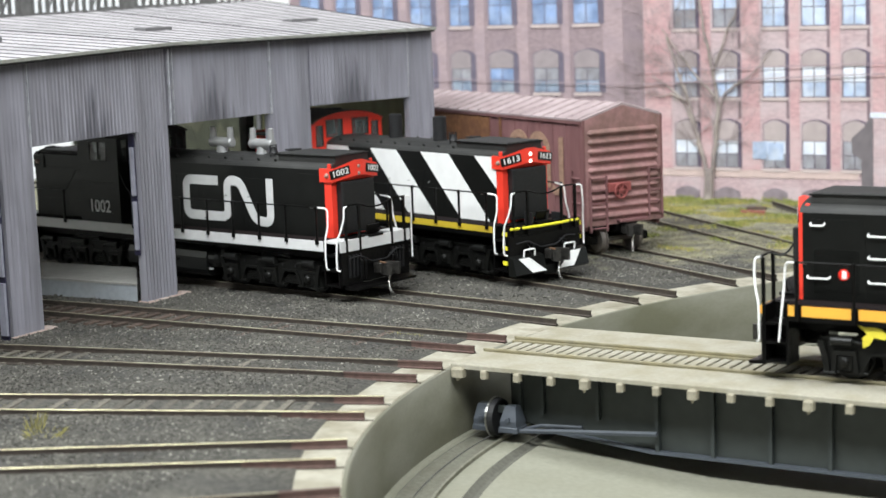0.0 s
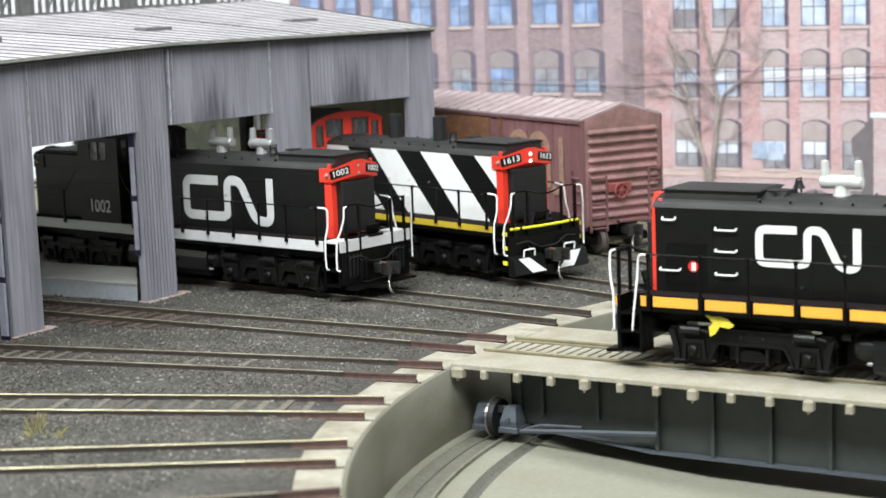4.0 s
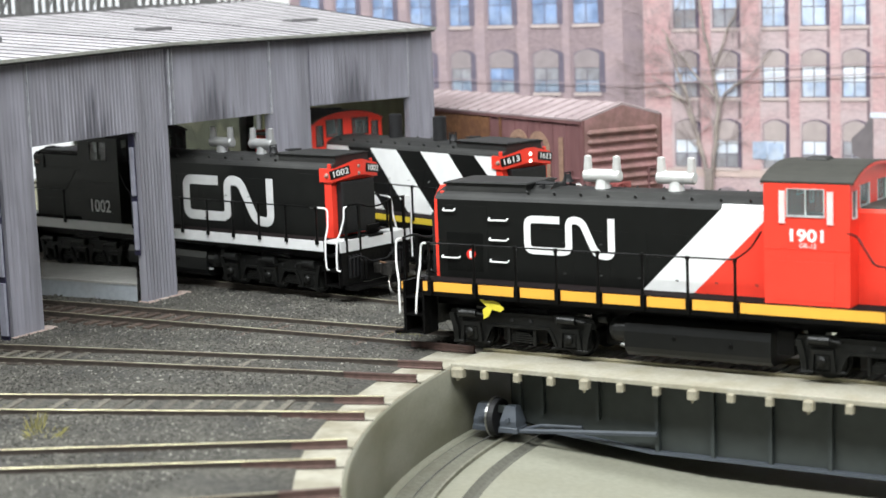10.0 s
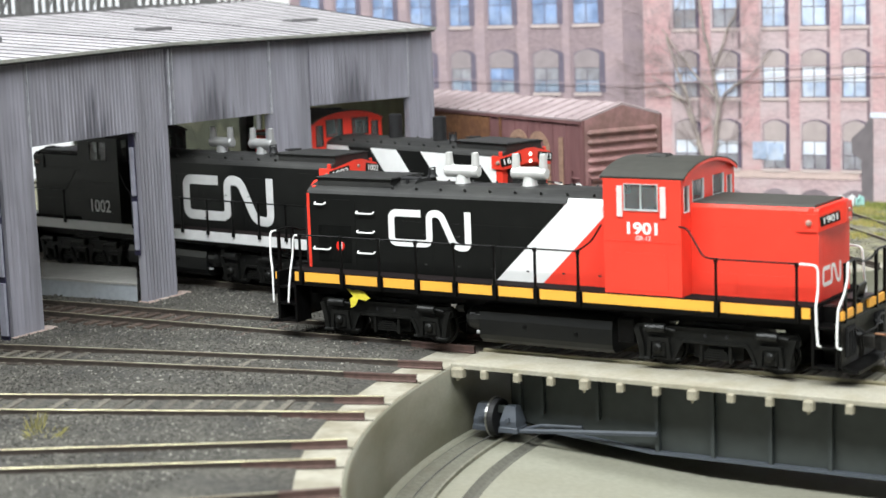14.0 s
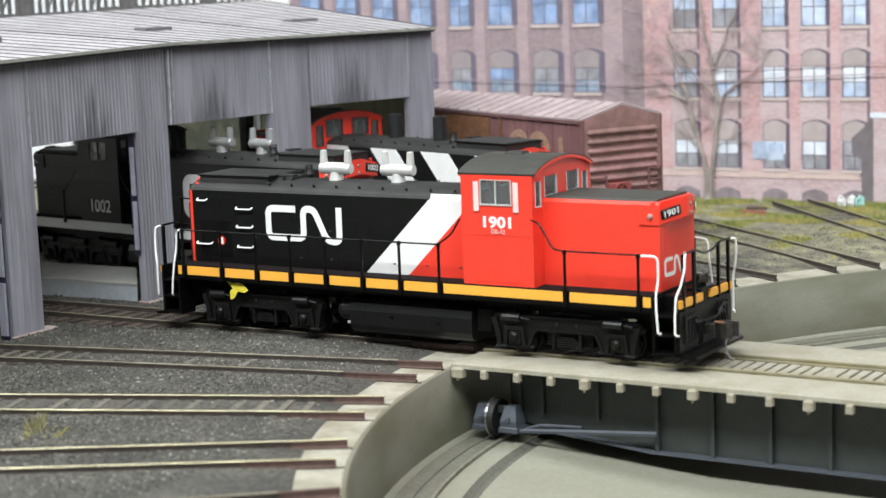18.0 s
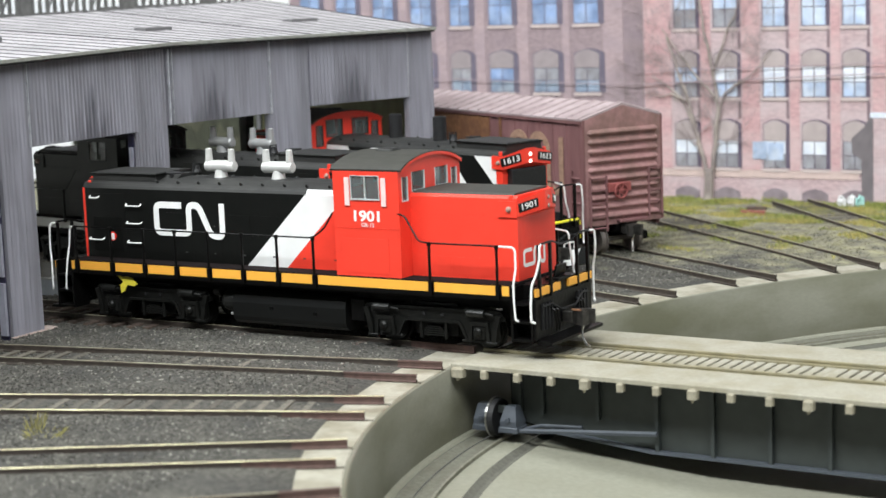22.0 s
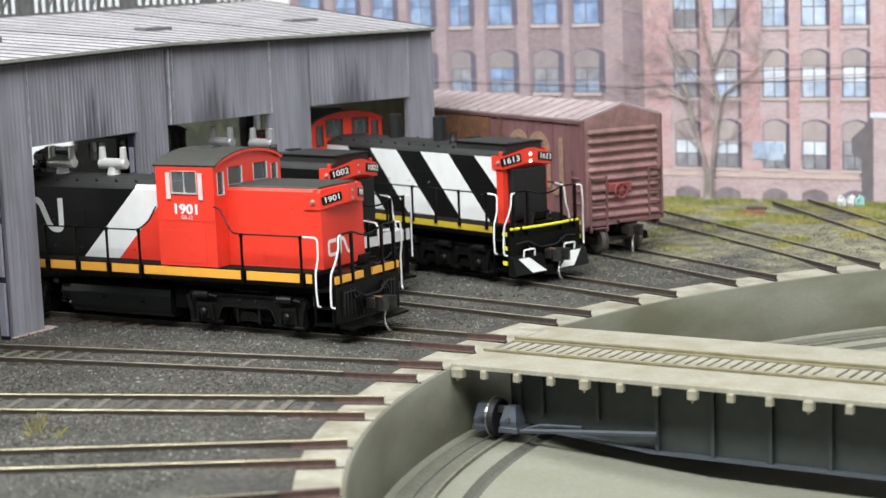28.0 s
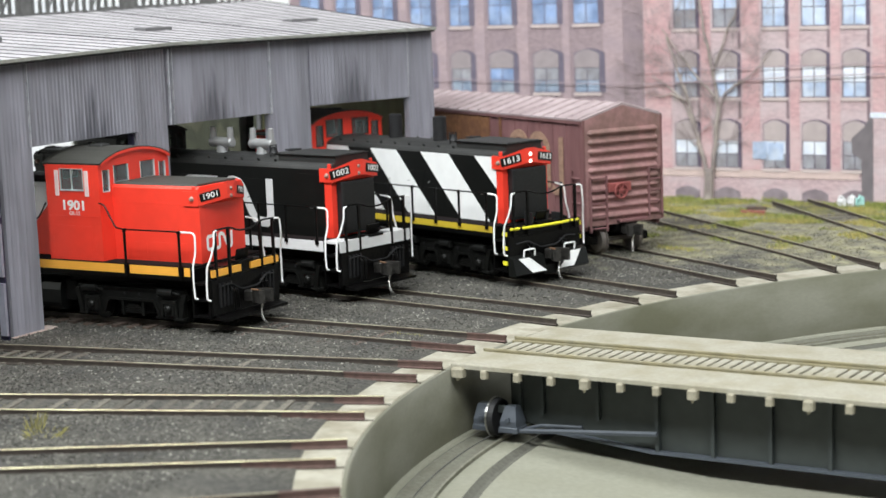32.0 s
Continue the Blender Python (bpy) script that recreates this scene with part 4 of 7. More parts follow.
def number_housing(L, end, paint, number, lit, z0=38.6, z1=44.2, half=11.2, xe=79.0, back=0.9, nose=4.0, size=1.0, shift=1.5):
    """Wedge-shaped box with two angled number boards and a twin headlight over a hood end; end is +1 or -1."""
    xo, xc, yc = xe + back, xe + nose, 1.9
    b = B()
    plan = [(xe - 5.0, -half), (xo, -half), (xc, -yc), (xc, yc), (xo, half), (xe - 5.0, half)]
    rise = [0.0, 0.0, 1.0, 1.0, 0.0, 0.0]
    lo = [b.verts.new((x * end, y, z0 - 0.4 + 1.6 * r)) for (x, y), r in zip(plan, rise)]
    hi = [b.verts.new((x * end, y, z1 - 1.5 + 2.3 * r)) for (x, y), r in zip(plan, rise)]
    for k in range(6):
        face(b, (lo[k], lo[(k + 1) % 6], hi[(k + 1) % 6], hi[k]))
    for ring in (lo, hi):
        face(b, (ring[0], ring[1], ring[4], ring[5])), face(b, (ring[1], ring[2], ring[3], ring[4]))
    hb = part("number_board_housing", b, paint, L, "wedge-shaped housing over the hood end")
    ang = math.degrees(math.atan2(xc - xo, half - yc))
    for s in (-1, 1):
        ym = s * ((half + yc) / 2 + shift)
        rz = (90 + s * ang) if end > 0 else (-90 - s * ang)
        tilt = 9.0 * (-s if end > 0 else s)
        m = mm((xo + (xc - xo) * (half - abs(ym)) / (half - yc)) * end, ym, (z0 + z1) / 2 - 0.15, 90, 0, rz) @ mm(0, 0, 0, 0, 0, tilt)
        b = B()
        box(b, -4.2 * size, 4.2 * size, -1.5 * size, 1.5 * size, 0.0, 0.25, 0, 0.5)
        part("number_board", b, M["black"], hb, "black number board", m=m)
        text_part("number", number, 2.75 * size, M["white"], hb, m @ mm(0, 0, 0.3), 0.1, "white road number " + number, 0.03, 1.32)
        b = B()
        lathe(b, [(0, 0.9), (0.5, 0.8), (0.8, 0.2), (0.9, 0.0), (0, 0)], 12, axis="y")
        part("marker_lamp", b, M["lens"], hb, m=mm((xe - 1.6) * end, s * half, (z0 + z1) / 2 - 1.0, 0, 0, 0 if s > 0 else 180))
        b = B()
        box(b, -0.6, 0.6, -0.5, 0.5, 0, 1.5, 0, 0.2)
        part("corner_lug", b, paint, hb, m=mm((xe - 1.2) * end, s * (half - 0.9), z1 - 1.4))
    for z in ((z0 + z1) / 2 - 1.0, (z0 + z1) / 2 + 1.4):
        b = B()
        lathe(b, [(0, 0.4), (0.4, 0.35), (0.58, 0.22), (0.64, 0.0), (0, 0)], 16, axis="x")
        part("headlight", b, M["lampglass"] if lit else M["lens"], hb, "lit white headlight" if lit else "", smooth=True, m=mm(xc * end, 0, z, 0, 0, 0 if end > 0 else 180))


WHEELSETS = []


def truck(L, xc, axles, name="truck"):
    t = new(name)
    t.parent = L
    t.empty_display_size = 0.01
    t.matrix_basis = mm(xc, 0, 0)
    hw = 23.2 if len(axles) == 2 else 24.5
    inner = [(p, q) for p, q in zip(axles, axles[1:])]
    for s in (-1, 1):
        side = lambda p, q: sorted((s * p, s * q))
        # cast frame: a beam with a pedestal over each axle and an arched window between
        prof = [(-hw, 10.2), (-hw + 0.9, 11.7), (hw - 0.9, 11.7), (hw, 10.2), (hw, 8.8), (hw - 2.2, 8.0), (axles[-1] + 5.6, 3.0)]
        for p, q in inner[::-1]:
            prof += [(q - 4.0, 3.0), (q - 5.6, 6.2), (q - 6.6, 7.2), (p + 6.6, 7.2), (p + 5.6, 6.2), (p + 4.0, 3.0)]
        prof += [(axles[0] - 5.6, 3.0), (-hw + 2.2, 8.0), (-hw, 8.8)]
        b = B()
        prism(b, prof, *side(11.8, 13.4), "y")
        frame_part = part("sideframe", b, M["truck"], t, "dusty black cast sideframe")
        b = B()
        box(b, -hw + 1.4, hw - 1.4, *side(13.4, 13.9), 10.9, 11.6, 0, 0.15)
        for p, q in inner:
            prism(b, [(p + 3.9, 3.0), (p + 4.7, 3.0), (p + 6.3, 6.6), (p + 7.1, 7.4), (q - 7.1, 7.4), (q - 6.3, 6.6), (q - 4.7, 3.0), (q - 3.9, 3.0), (q - 5.5, 7.0), (q - 6.5, 8.1), (p + 6.5, 8.1), (p + 5.5, 7.0)], *side(13.4, 13.95), "y")
        part("casting_rib", b, M["truck"], frame_part)
        for ax in axles:
            b = B()
            prism(b, [(ax - 3.6, 3.0), (ax - 2.4, 3.0), (ax - 2.1, 7.2), (ax + 2.1, 7.2), (ax + 2.4, 3.0), (ax + 3.6, 3.0), (ax + 2.9, 8.4), (ax - 2.9, 8.4)], *side(13.4, 14.4), "y")
            part("pedestal", b, M["truck"], t)
            b = B()
            box(b, ax - 1.9, ax + 1.9, *side(13.4, 14.7), 3.5, 7.0, 0, 0.5)
            lathe(b, [(0, s * 1.7), (0.8, s * 1.6), (1.35, s * 1.1), (1.5, 0.0)], 12, (ax, s * 14.2, 5.6), "y")
            part("axle_box", b, M["truck"], t)
            b = B()
            box(b, ax - 6.0, ax + 6.0, *side(12.4, 13.8), 2.35, 3.0, 0, 0.15)
            part("pedestal_tie_bar", b, M["truck"], t)
            b = B()
            rod(b, (ax - 3.2, s * 14.6, 10.9), (ax + 2.2, s * 14.6, 10.9), 1.15, seg=12)
            rod(b, (ax + 2.2, s * 14.6, 10.9), (ax + 5.0, s * 14.6, 10.5), 0.35, seg=6)
            box(b, ax - 3.7, ax - 3.1, *side(13.4, 15.6), 9.7, 12.1, 0, 0.15)
            part("brake_cylinder", b, M["dullblack"], t, "worn black brake cylinder")
        for e in (-1, 1):
            b = B()
            prism(b, [(e * (hw - 0.4), 10.4), (e * (hw - 2.0), 10.6), (e * (hw - 3.1), 6.8), (e * (hw - 3.6), 2.6), (e * (hw - 2.2), 2.4), (e * (hw - 1.5), 6.6)], *side(13.4, 14.5), "y")
            box(b, *sorted((e * (hw - 5.2), e * (hw - 1.6))), *side(13.0, 14.6), 2.2, 2.9, 0, 0.2)
            part("brake_hanger", b, M["truck"], t)
        for p, q in inner:
            c = (p + q) / 2
            b = B()
            for k in range(5):
                box(b, c - 4.6 + 0.55 * k, c + 4.6 - 0.55 * k, *side(11.2, 12.8), 3.2 + 0.62 * k, 3.66 + 0.62 * k)
            part("leaf_spring", b, M["truck"], t)
            for bx in (-4.4, 3.8):
                b = B()
                box(b, c + bx, c + bx + 0.9, *side(12.6, 13.5), 2.6, 7.4, 0, 0.15)
                part("spring_hanger", b, M["truck"], t)
            for bx in (-2.6, 3.4):
                b = B()
                rod(b, (c + bx, s * 13.3, 9.6), (c + bx, s * 13.75, 9.6), 0.5, seg=8)
                part("bolt", b, M["dark"], frame_part)
    b = B()
    box(b, -7, 7, -11, 11, 3.2, 12.5)
    part("bolster", b, M["truck"], t)
    for ax in axles:
        b = B()
        for s in (-1, 1):
            lathe(b, [(0.8, s * 9.2), (4.2, s * 9.2), (4.8, s * 9.2), (4.9, s * 7.6), (5.4, s * 7.5), (5.4, s * 7.0), (0.8, s * 7.0)], 24, (0, 0, 0), "y")
        rod(b, (0, -9.2, 0), (0, 9.2, 0), 0.9, seg=8)
        WHEELSETS.append((L, ax, part("wheelset", b, M["truck"], t, m=mm(ax, 0, 4.85))))
    return t


def coupler(L, end, xe, spring=True):
    c = B()
    box(c, 0, 3.2, -1.7, 1.7, -1.6, 1.6, 0, 0.3)
    prism(c, [(3.0, -1.3), (5.2, -2.6), (7.0, -2.8), (8.2, -1.5), (7.0, -0.7), (6.2, -0.8), (6.0, 0.6), (7.0, 1.2), (8.6, 1.6), (8.4, 2.6), (5.6, 2.9), (3.0, 1.6)], -2.0, 2.0, "z")
    m = mm(xe * end, 0, 9.0, 0, 0, 0 if end > 0 else 180)
    k = part("coupler", c, M["coupler"], L, "worn dark metal knuckle coupler", m=m)
    if spring:
        b = B()
        rod(b, (3.4, -2.0, 2.2), (6.4, -2.6, 2.2), 0.35, seg=6)
        part("knuckle_spring", b, M["brass"], k, "copper knuckle spring")
    b = B()
    wire(b, [(5.6, 0.4, -2.0), (5.4, 0.0, -4.0), (5.9, -0.6, -6.2), (7.6, -1.6, -7.6), (8.8, -2.0, -7.8)], 0.38, 6)
    part("uncoupling_pin", b, M["chrome"], k, "bright curved uncoupling pin")


def end_details(L, end, stripe, plow):
    """Platform end, steps, pilot and railings at one end."""
    e = end
    b = B()
    x0, x1 = sorted((79.0 * e, 86.0 * e))
    box(b, x0, x1, -10.2, 10.2, 15.4, 19.4, 0, 0.15)
    part("end_platform", b, M["under"], L)
    b = B()
    xa, xb = sorted((85.2 * e, 86.4 * e))
    box(b, xa, xb, -17.0, 17.0, 5.0, 16.2, 0, 0.2)
    box(b, *sorted((85.2 * e, 85.95 * e)), -17.2, 17.2, 16.2, 19.3)
    pl = part("pilot", b, M["under"], L, "black pilot plate")
    if plow:
        b = B()
        pr = [(86.4 * e, 9.6), (88.6 * e, 8.9), (90.2 * e, 3.5), (89.4 * e, 2.9), (86.4 * e, 3.1)]
        prism(b, pr, -17.4, -3.0, "y")
        prism(b, pr, 3.0, 17.4, "y")
        box(b, *sorted((86.4 * e, 88.6 * e)), -3.0, 3.0, 1.8, 5.0)
        w = part("snow_plow", b, M["black"], L, "black snow plow with white stripes")
        for s in (-1, 1):
            b = B()
            pts = [(s * 3.2, 3.6), (s * 9.8, 3.6), (s * 14.8, 8.7), (s * 9.8, 8.7)]
            vs = []
            for o in (0.03, 0.16):
                vs.append([b.verts.new((e * (90.58 - (z - 2.2) * 0.2985 + o), y, z)) for y, z in pts])
            face(b, vs[0]), face(b, vs[1])
            for i in range(4):
                face(b, (vs[0][i], vs[0][(i + 1) % 4], vs[1][(i + 1) % 4], vs[1][i]))
            part("stripe", b, M["white"], w, "white warning stripe")
            b = B()
            wire(b, bend([(88.4 * e, s * 7.0, 9.0), (88.6 * e, s * 7.0, 11.4), (88.6 * e, s * 12.0, 11.4), (88.4 * e, s * 12.0, 9.0)], 0.6, 3), 0.34, 6)
            part("plow_handle", b, M["white"], w, "white bent handle on the plow")
    else:
        for s in (-1, 1):
            for k in range(4):
                b = B()
                box(b, *sorted((86.3 * e, 87.0 * e)), s * 13.4 - k * s * 1.8 - 0.35, s * 13.4 - k * s * 1.8 + 0.35, 7.2, 14.6)
                part("pilot_bar", b, M["dark"], pl)
        b = B()
        prism(b, [(86 * e, 4.8), (90.5 * e, 4.2), (90.5 * e, 3.4), (86 * e, 3.6)], -15.5, 15.5, "y")
        part("foot_board", b, M["under"], L, "black foot board")
    for s in (-1, 1):
        # stair well with three treads
        xi, xo = sorted((79.4 * e, 85.4 * e))
        st = B()
        prism(st, [(78.8 * e, 0), (79.5 * e, 0), (79.5 * e, s * 6.2), (85.0 * e, s * 6.2), (85.0 * e, 0), (85.7 * e, 0), (85.7 * e, s * 6.9), (78.8 * e, s * 6.9)][::-1], 4.2, 19.2, "z")
        st.verts.ensure_lookup_table()
        for v in st.verts:
            v.co.y = s * 17.4 - v.co.y
        well = part("stair_well", st, M["under"], L, "black boarding steps")
        for z in (4.4, 9.4, 14.4):
            b = B()
            box(b, xi, xo, *sorted((s * 10.8, s * 17.4)), z, z + 0.6)
            part("tread", b, M["under"], well)
        # white hand irons on both sides of the steps
        y = s * 17.6
        b = B()
        wire(b, bend([(73.9 * e, y, 30.6), (79.4 * e, s * 16.2, 30.3), (80.1 * e, s * 16.0, 29.4), (80.3 * e, s * 16.4, 24.2), (80.2 * e, s * 17.8, 20.2), (80.6 * e, s * 18.4, 15.0), (81.0 * e, s * 18.5, 10.4), (81.4 * e, s * 17.6, 10.2)], 0.9, 3), 0.32, 6)
        part("hand_iron", b, M["white"], L, "white bent hand iron")
        b = B()
        wire(b, bend([(87.4 * e, s * 14.6, 31.1), (88.0 * e, s * 16.6, 31.0), (88.1 * e, s * 16.9, 27.4), (87.4 * e, s * 17.8, 23.4), (86.3 * e, s * 18.7, 20.2), (86.1 * e, s * 19.0, 15.0), (86.1 * e, s * 19.0, 10.4), (86.9 * e, s * 18.2, 10.1)], 0.9, 3), 0.32, 6)
        part("hand_iron", b, M["white"], L, "white bent hand iron")
        b = B()
        for yy in (14.6, 8.0):
            box(b, *sorted((86.2 * e, 87.0 * e)), s * yy - 0.4, s * yy + 0.4, 16.0, 31.0)
        part("end_stanchion", b, M["under"], L)
    b = B()
    wire(b, bend([(87.2 * e, -14.8, 31.2), (87.2 * e, -8.0, 31.4), (87.0 * e, -3.0, 29.6), (87.0 * e, 3.0, 29.6), (87.2 * e, 8.0, 31.4), (87.2 * e, 14.8, 31.2)], 2.0, 3), 0.32, 6)
    part("end_railing", b, M["under"], L)
    b = B()
    wire(b, bend([(86.8 * e, -14, 13.6), (87.4 * e, -9, 14.2), (87.8 * e, -4, 11.6), (88.0 * e, 4, 11.6), (87.4 * e, 9, 14.2), (86.8 * e, 14, 13.6)], 1.2, 3), 0.3, 5)
    part("uncoupling_lever", b, M["dark"], L)
    b = B()
    for y in (-8.5, -6.8, 6.8, 8.5):
        wire(b, [(86.4 * e, y, 13.0), (88.0 * e, y, 12.0), (88.2 * e, y + 0.4, 8.0), (87.8 * e, y + 0.8, 6.2)], 0.38, 5)
    part("air_hose", b, M["under"], L)
    # drop step and valve box on the platform
    b = B()
    box(b, *sorted((82.5 * e, 86.8 * e)), -3.8, 3.8, 19.4, 20.2, 0, 0.1)
    prism(b, [(84.6 * e, 20.2), (85.1 * e, 20.2), (86.0 * e, 23.4), (85.5 * e, 23.6)], -3.0, 3.0, "y")
    part("drop_step", b, M["under"], L)
    coupler(L, e, 86.4 if not plow else 87.5)


def exhaust(L, x, paint):
    b = B()
    rod(b, (x, 0, 45.2), (x, 0, 47.8), 2.3, 1.7, 16)
    lathe(b, [(0, -5.6), (1.5, -5.5), (1.8, -5.1), (1.8, 5.1), (1.5, 5.5), (0, 5.6)], 20, (x, 0, 48.9), "x")
    for dx in (-4.4, 4.4):
        lathe(b, [(1.25, 0.2), (1.0, 4.3), (0.8, 4.4), (0.7, 4.2), (0, 4.0)], 14, (x + dx, 0, 49.9), "z")
    return part("exhaust_silencer", b, paint, L, "silver twin-pipe exhaust silencer", smooth=False)


def locomotive(m, number, style, axles, label):
    """A road switcher with its cab behind the middle. style: 'stripes', 'plain' or 'zebra'."""
    L = thing("diesel_locomotive", m, label, "locomotive", group="model locomotives")
    red_cab = style != "plain"
    hood_end_paint = M["red"]
    EW = 1.0 if style == "stripes" else 3.2
    LX = 1.3 if style == "stripes" else 0.0      # this one is a little longer over its end platforms
    SZ = 0.5 if style == "stripes" else 0.0
    HX0, HX1, HY = -79.9 if style == "stripes" else -77.3, 22.6, 10.5
    # frame and walkways
    b = B()
    box(b, -79 - LX, 79 + LX, -9.5, 9.5, 12.0, 18.8)
    part("main_frame", b, M["under"], L)
    b = B()
    box(b, -79.2 - LX, 79.2 + LX, -17.3, 17.3, 18.6, 19.5 + SZ, 0, 0.12)
    part("walkway", b, M["walk"], L, "brown-black walkway")
    for s in (-1, 1):
        b = B()
        box(b, -79.0 - LX, 79.0 + LX, *sorted((s * 16.4, s * 17.4)), 15.6, 19.3 + SZ)
        part("side_sill", b, M["under"], L)
    ST = [-76.4 - LX, -62.3 - LX / 2, -49.6, -36.9, -24.2, -11.2, 1.8, 15.0, 53.8 + LX * 0.8, 75.0 + LX * 1.2]
    for s in (-1, 1):
        if style == "stripes":
            ends = [-80.2] + [v for x in ST for v in (x - 0.7, x + 1.1)] + [79.9]
            for p, q in zip(ends[0::2], ends[1::2]):
                if q - p > 1:
                    b = B()
                    side_panel(b, [(p, 16.9), (q, 16.9), (q, 19.6), (p, 19.6)], s, 17.4)
                    part("sill_stripe", b, M["yellow"], L, "golden yellow sill stripe")
        elif style == "plain":
            b = B()
            side_panel(b, [(-79.0, 16.0), (79.0, 16.0), (79.0, 19.5), (-79.0, 19.5)], s, 17.4)
            part("sill_stripe", b, M["greywhite"], L, "dusty white sill stripe")
        else:
            b = B()
            side_panel(b, [(-79.0, 17.2), (79.0, 17.2), (79.0, 19.3), (-79.0, 19.3)], s, 17.4)
            part("sill_stripe", b, M["lemon2"], L, "yellow sill stripe")
        # stanchions and railing
        for x in ST:
            b = B()
            box(b, x - 0.55, x + 0.55, *sorted((s * 17.45, s * 18.2)), 15.8 if style == "stripes" else 18.3, 19.7)
            rod(b, (x, s * 17.8, 19.4), (x, s * 17.8, 30.6), 0.42, seg=6)
            rod(b, (x, s * 17.8, 29.9), (x, s * 17.8, 31.0), 0.62, seg=6)
            part("stanchion", b, M["under"], L)
        b = B()
        wire(b, bend([(ST[0], s * 17.8, 30.7), (15.0, s * 17.8, 30.6), (19.0, s * 17.2, 33.5), (21.8, s * 16.8, 38.0)], 1.5, 3), 0.26, 6)
        part("railing", b, M["under"], L)
        b = B()
        wire(b, bend([(44.2, s * 16.8, 38.5), (46.8, s * 17.2, 38.0), (51.5, s * 17.8, 31.0), (ST[8], s * 17.8, 30.7), (ST[9], s * 17.8, 30.7)], 1.2, 3), 0.26, 6)
        part("railing", b, M["under"], L)
    # long hood
    prof = [(-HY, 19.5), (-HY, 42.2), (-HY + 0.4, 43.0), (-HY + 0.9, 43.6), (-HY + 2.2, 44.3), (-5.0, 45.2), (0, 45.5), (5.0, 45.2), (HY - 2.2, 44.3), (HY - 0.9, 43.6), (HY - 0.4, 43.0), (HY, 42.2), (HY, 19.5)]
    b = B()
    prism(b, prof[:2] + prof[-2:], HX0 + EW, HX1, "x")
    hood = part("long_hood", b, M["black"], L, "satin black long hood")
    b = B()
    prism(b, prof[1:-1], HX0 + EW, HX1, "x")
    rf = part("hood_roof", b, M["black_roof"], L, "dusty black rounded hood roof")
    b = B()
    prism(b, prof[1:-1], HX0 + 0.3, HX0 + EW, "x")
    part("hood_end_top", b, M["black_roof"], L)
    b = B()
    prism(b, prof[:2] + prof[-2:], HX0, HX0 + EW, "x")
    part("hood_end", b, hood_end_paint, L, "orange-red hood end")
    GW = 8.5 if style == "stripes" else 8.1
    b = B()
    box(b, HX0 - 2.4, HX0 + 0.4, -GW, GW, 20.6, 38.0, 0, 0.2)
    gr = part("radiator_grille", b, M["dark"], L, "black radiator grille")
    b = B()
    box(b, HX0 - 2.6, HX0 - 2.3, -GW + 0.5, GW - 0.5, 21.4, 37.4, 0, 0.1)
    part("mesh_screen", b, M["mesh"], gr, "fine black mesh")
    number_housing(L, -1, hood_end_paint, number, style == "zebra", xe=79.3 if style == "stripes" else 77.6, half=9.6 if style == "stripes" else 11.2, nose=3.9 if style == "stripes" else 2.7, size=0.88 if style == "stripes" else 1.0)
    # doors, latches and rivets along the hood
    for s in (-1, 1):
        xs = [-46.5 + 11.2 * k for k in range(6)]
        for x in xs:
            b = B()
            side_panel(b, [(x + 0.25, 20.6), (x + 10.9, 20.6), (x + 10.9, 35.2 if style != "plain" else 38), (x + 0.25, 35.2 if style != "plain" else 38)], s, HY, 0.07)
            d = part("hood_door", b, M["black"], hood)
            for z in (23.0, 31.5):
                if style == "stripes" and z > 30 and x > -26:
                    continue
                b = B()
                box(b, x + 8.0, x + 8.8, *sorted((s * (HY + 0.05), s * (HY + 0.32))), z - 0.2, z + 0.2)
                part("latch", b, {"zebra": M["dull_shaded_silver"], "stripes": M["latch"], "plain": M["black"]}[style], d)
        b = B()
        side_panel(b, [(HX0 + 3.4, 21), (-62.5, 21), (-62.5, 40.6), (HX0 + 3.4, 40.6)], s, HY, 0.09)
        sp = part("side_grille", b, M["black"], hood)
        if style == "stripes":
            for k in range(24):
                b = B()
                box(b, HX0 + 4 + k * 0.5, HX0 + 4.2 + k * 0.5, *sorted((s * (HY + 0.08), s * (HY + 0.28))), 22, 33)
                part("slat", b, M["black"], sp)
        for x, z in [(-58.7, 36.9), (-58.7, 31.3), (-58.7, 25.2), (-74.6, 25.7), (-74.8, 39.1)]:
            if style != "stripes":
                continue
            b = B()
            w = 2.9 if z < 39 else 1.8
            wire(b, bend([(x - w, s * HY, z + 0.5), (x - w, s * (HY + 1.0), z), (x + w, s * (HY + 1.0), z), (x + w, s * HY, z + 0.5)], 0.5, 2), 0.25, 6)
            part("grab_iron", b, M["white"], hood, "white grab iron")
        for k in range(9):
            b = B()
            rod(b, (-50 + 8.2 * k, s * 8.2, 44.0), (-50 + 8.2 * k, s * 9.2, 45.0), 0.45, 0.3, 6)
            part("lifting_lug", b, M["black_roof"], rf)
        # reflector disc on the side
        if style == "stripes":
            b = B()
            y0 = s * (HY + 0.05)
            lathe(b, [(0, s * 0.4), (1.45, s * 0.35), (1.5, 0)], 16, (-68.0, y0, 26.9), "y")
            rd = part("reflector", b, M["redlens"], hood, "red and white reflector disc")
            b = B()
            box(b, -68.4, -67.2, *sorted((s * (HY + 0.42), s * (HY + 0.55))), 25.9, 27.9)
            part("reflector_stripe", b, M["white"], rd)
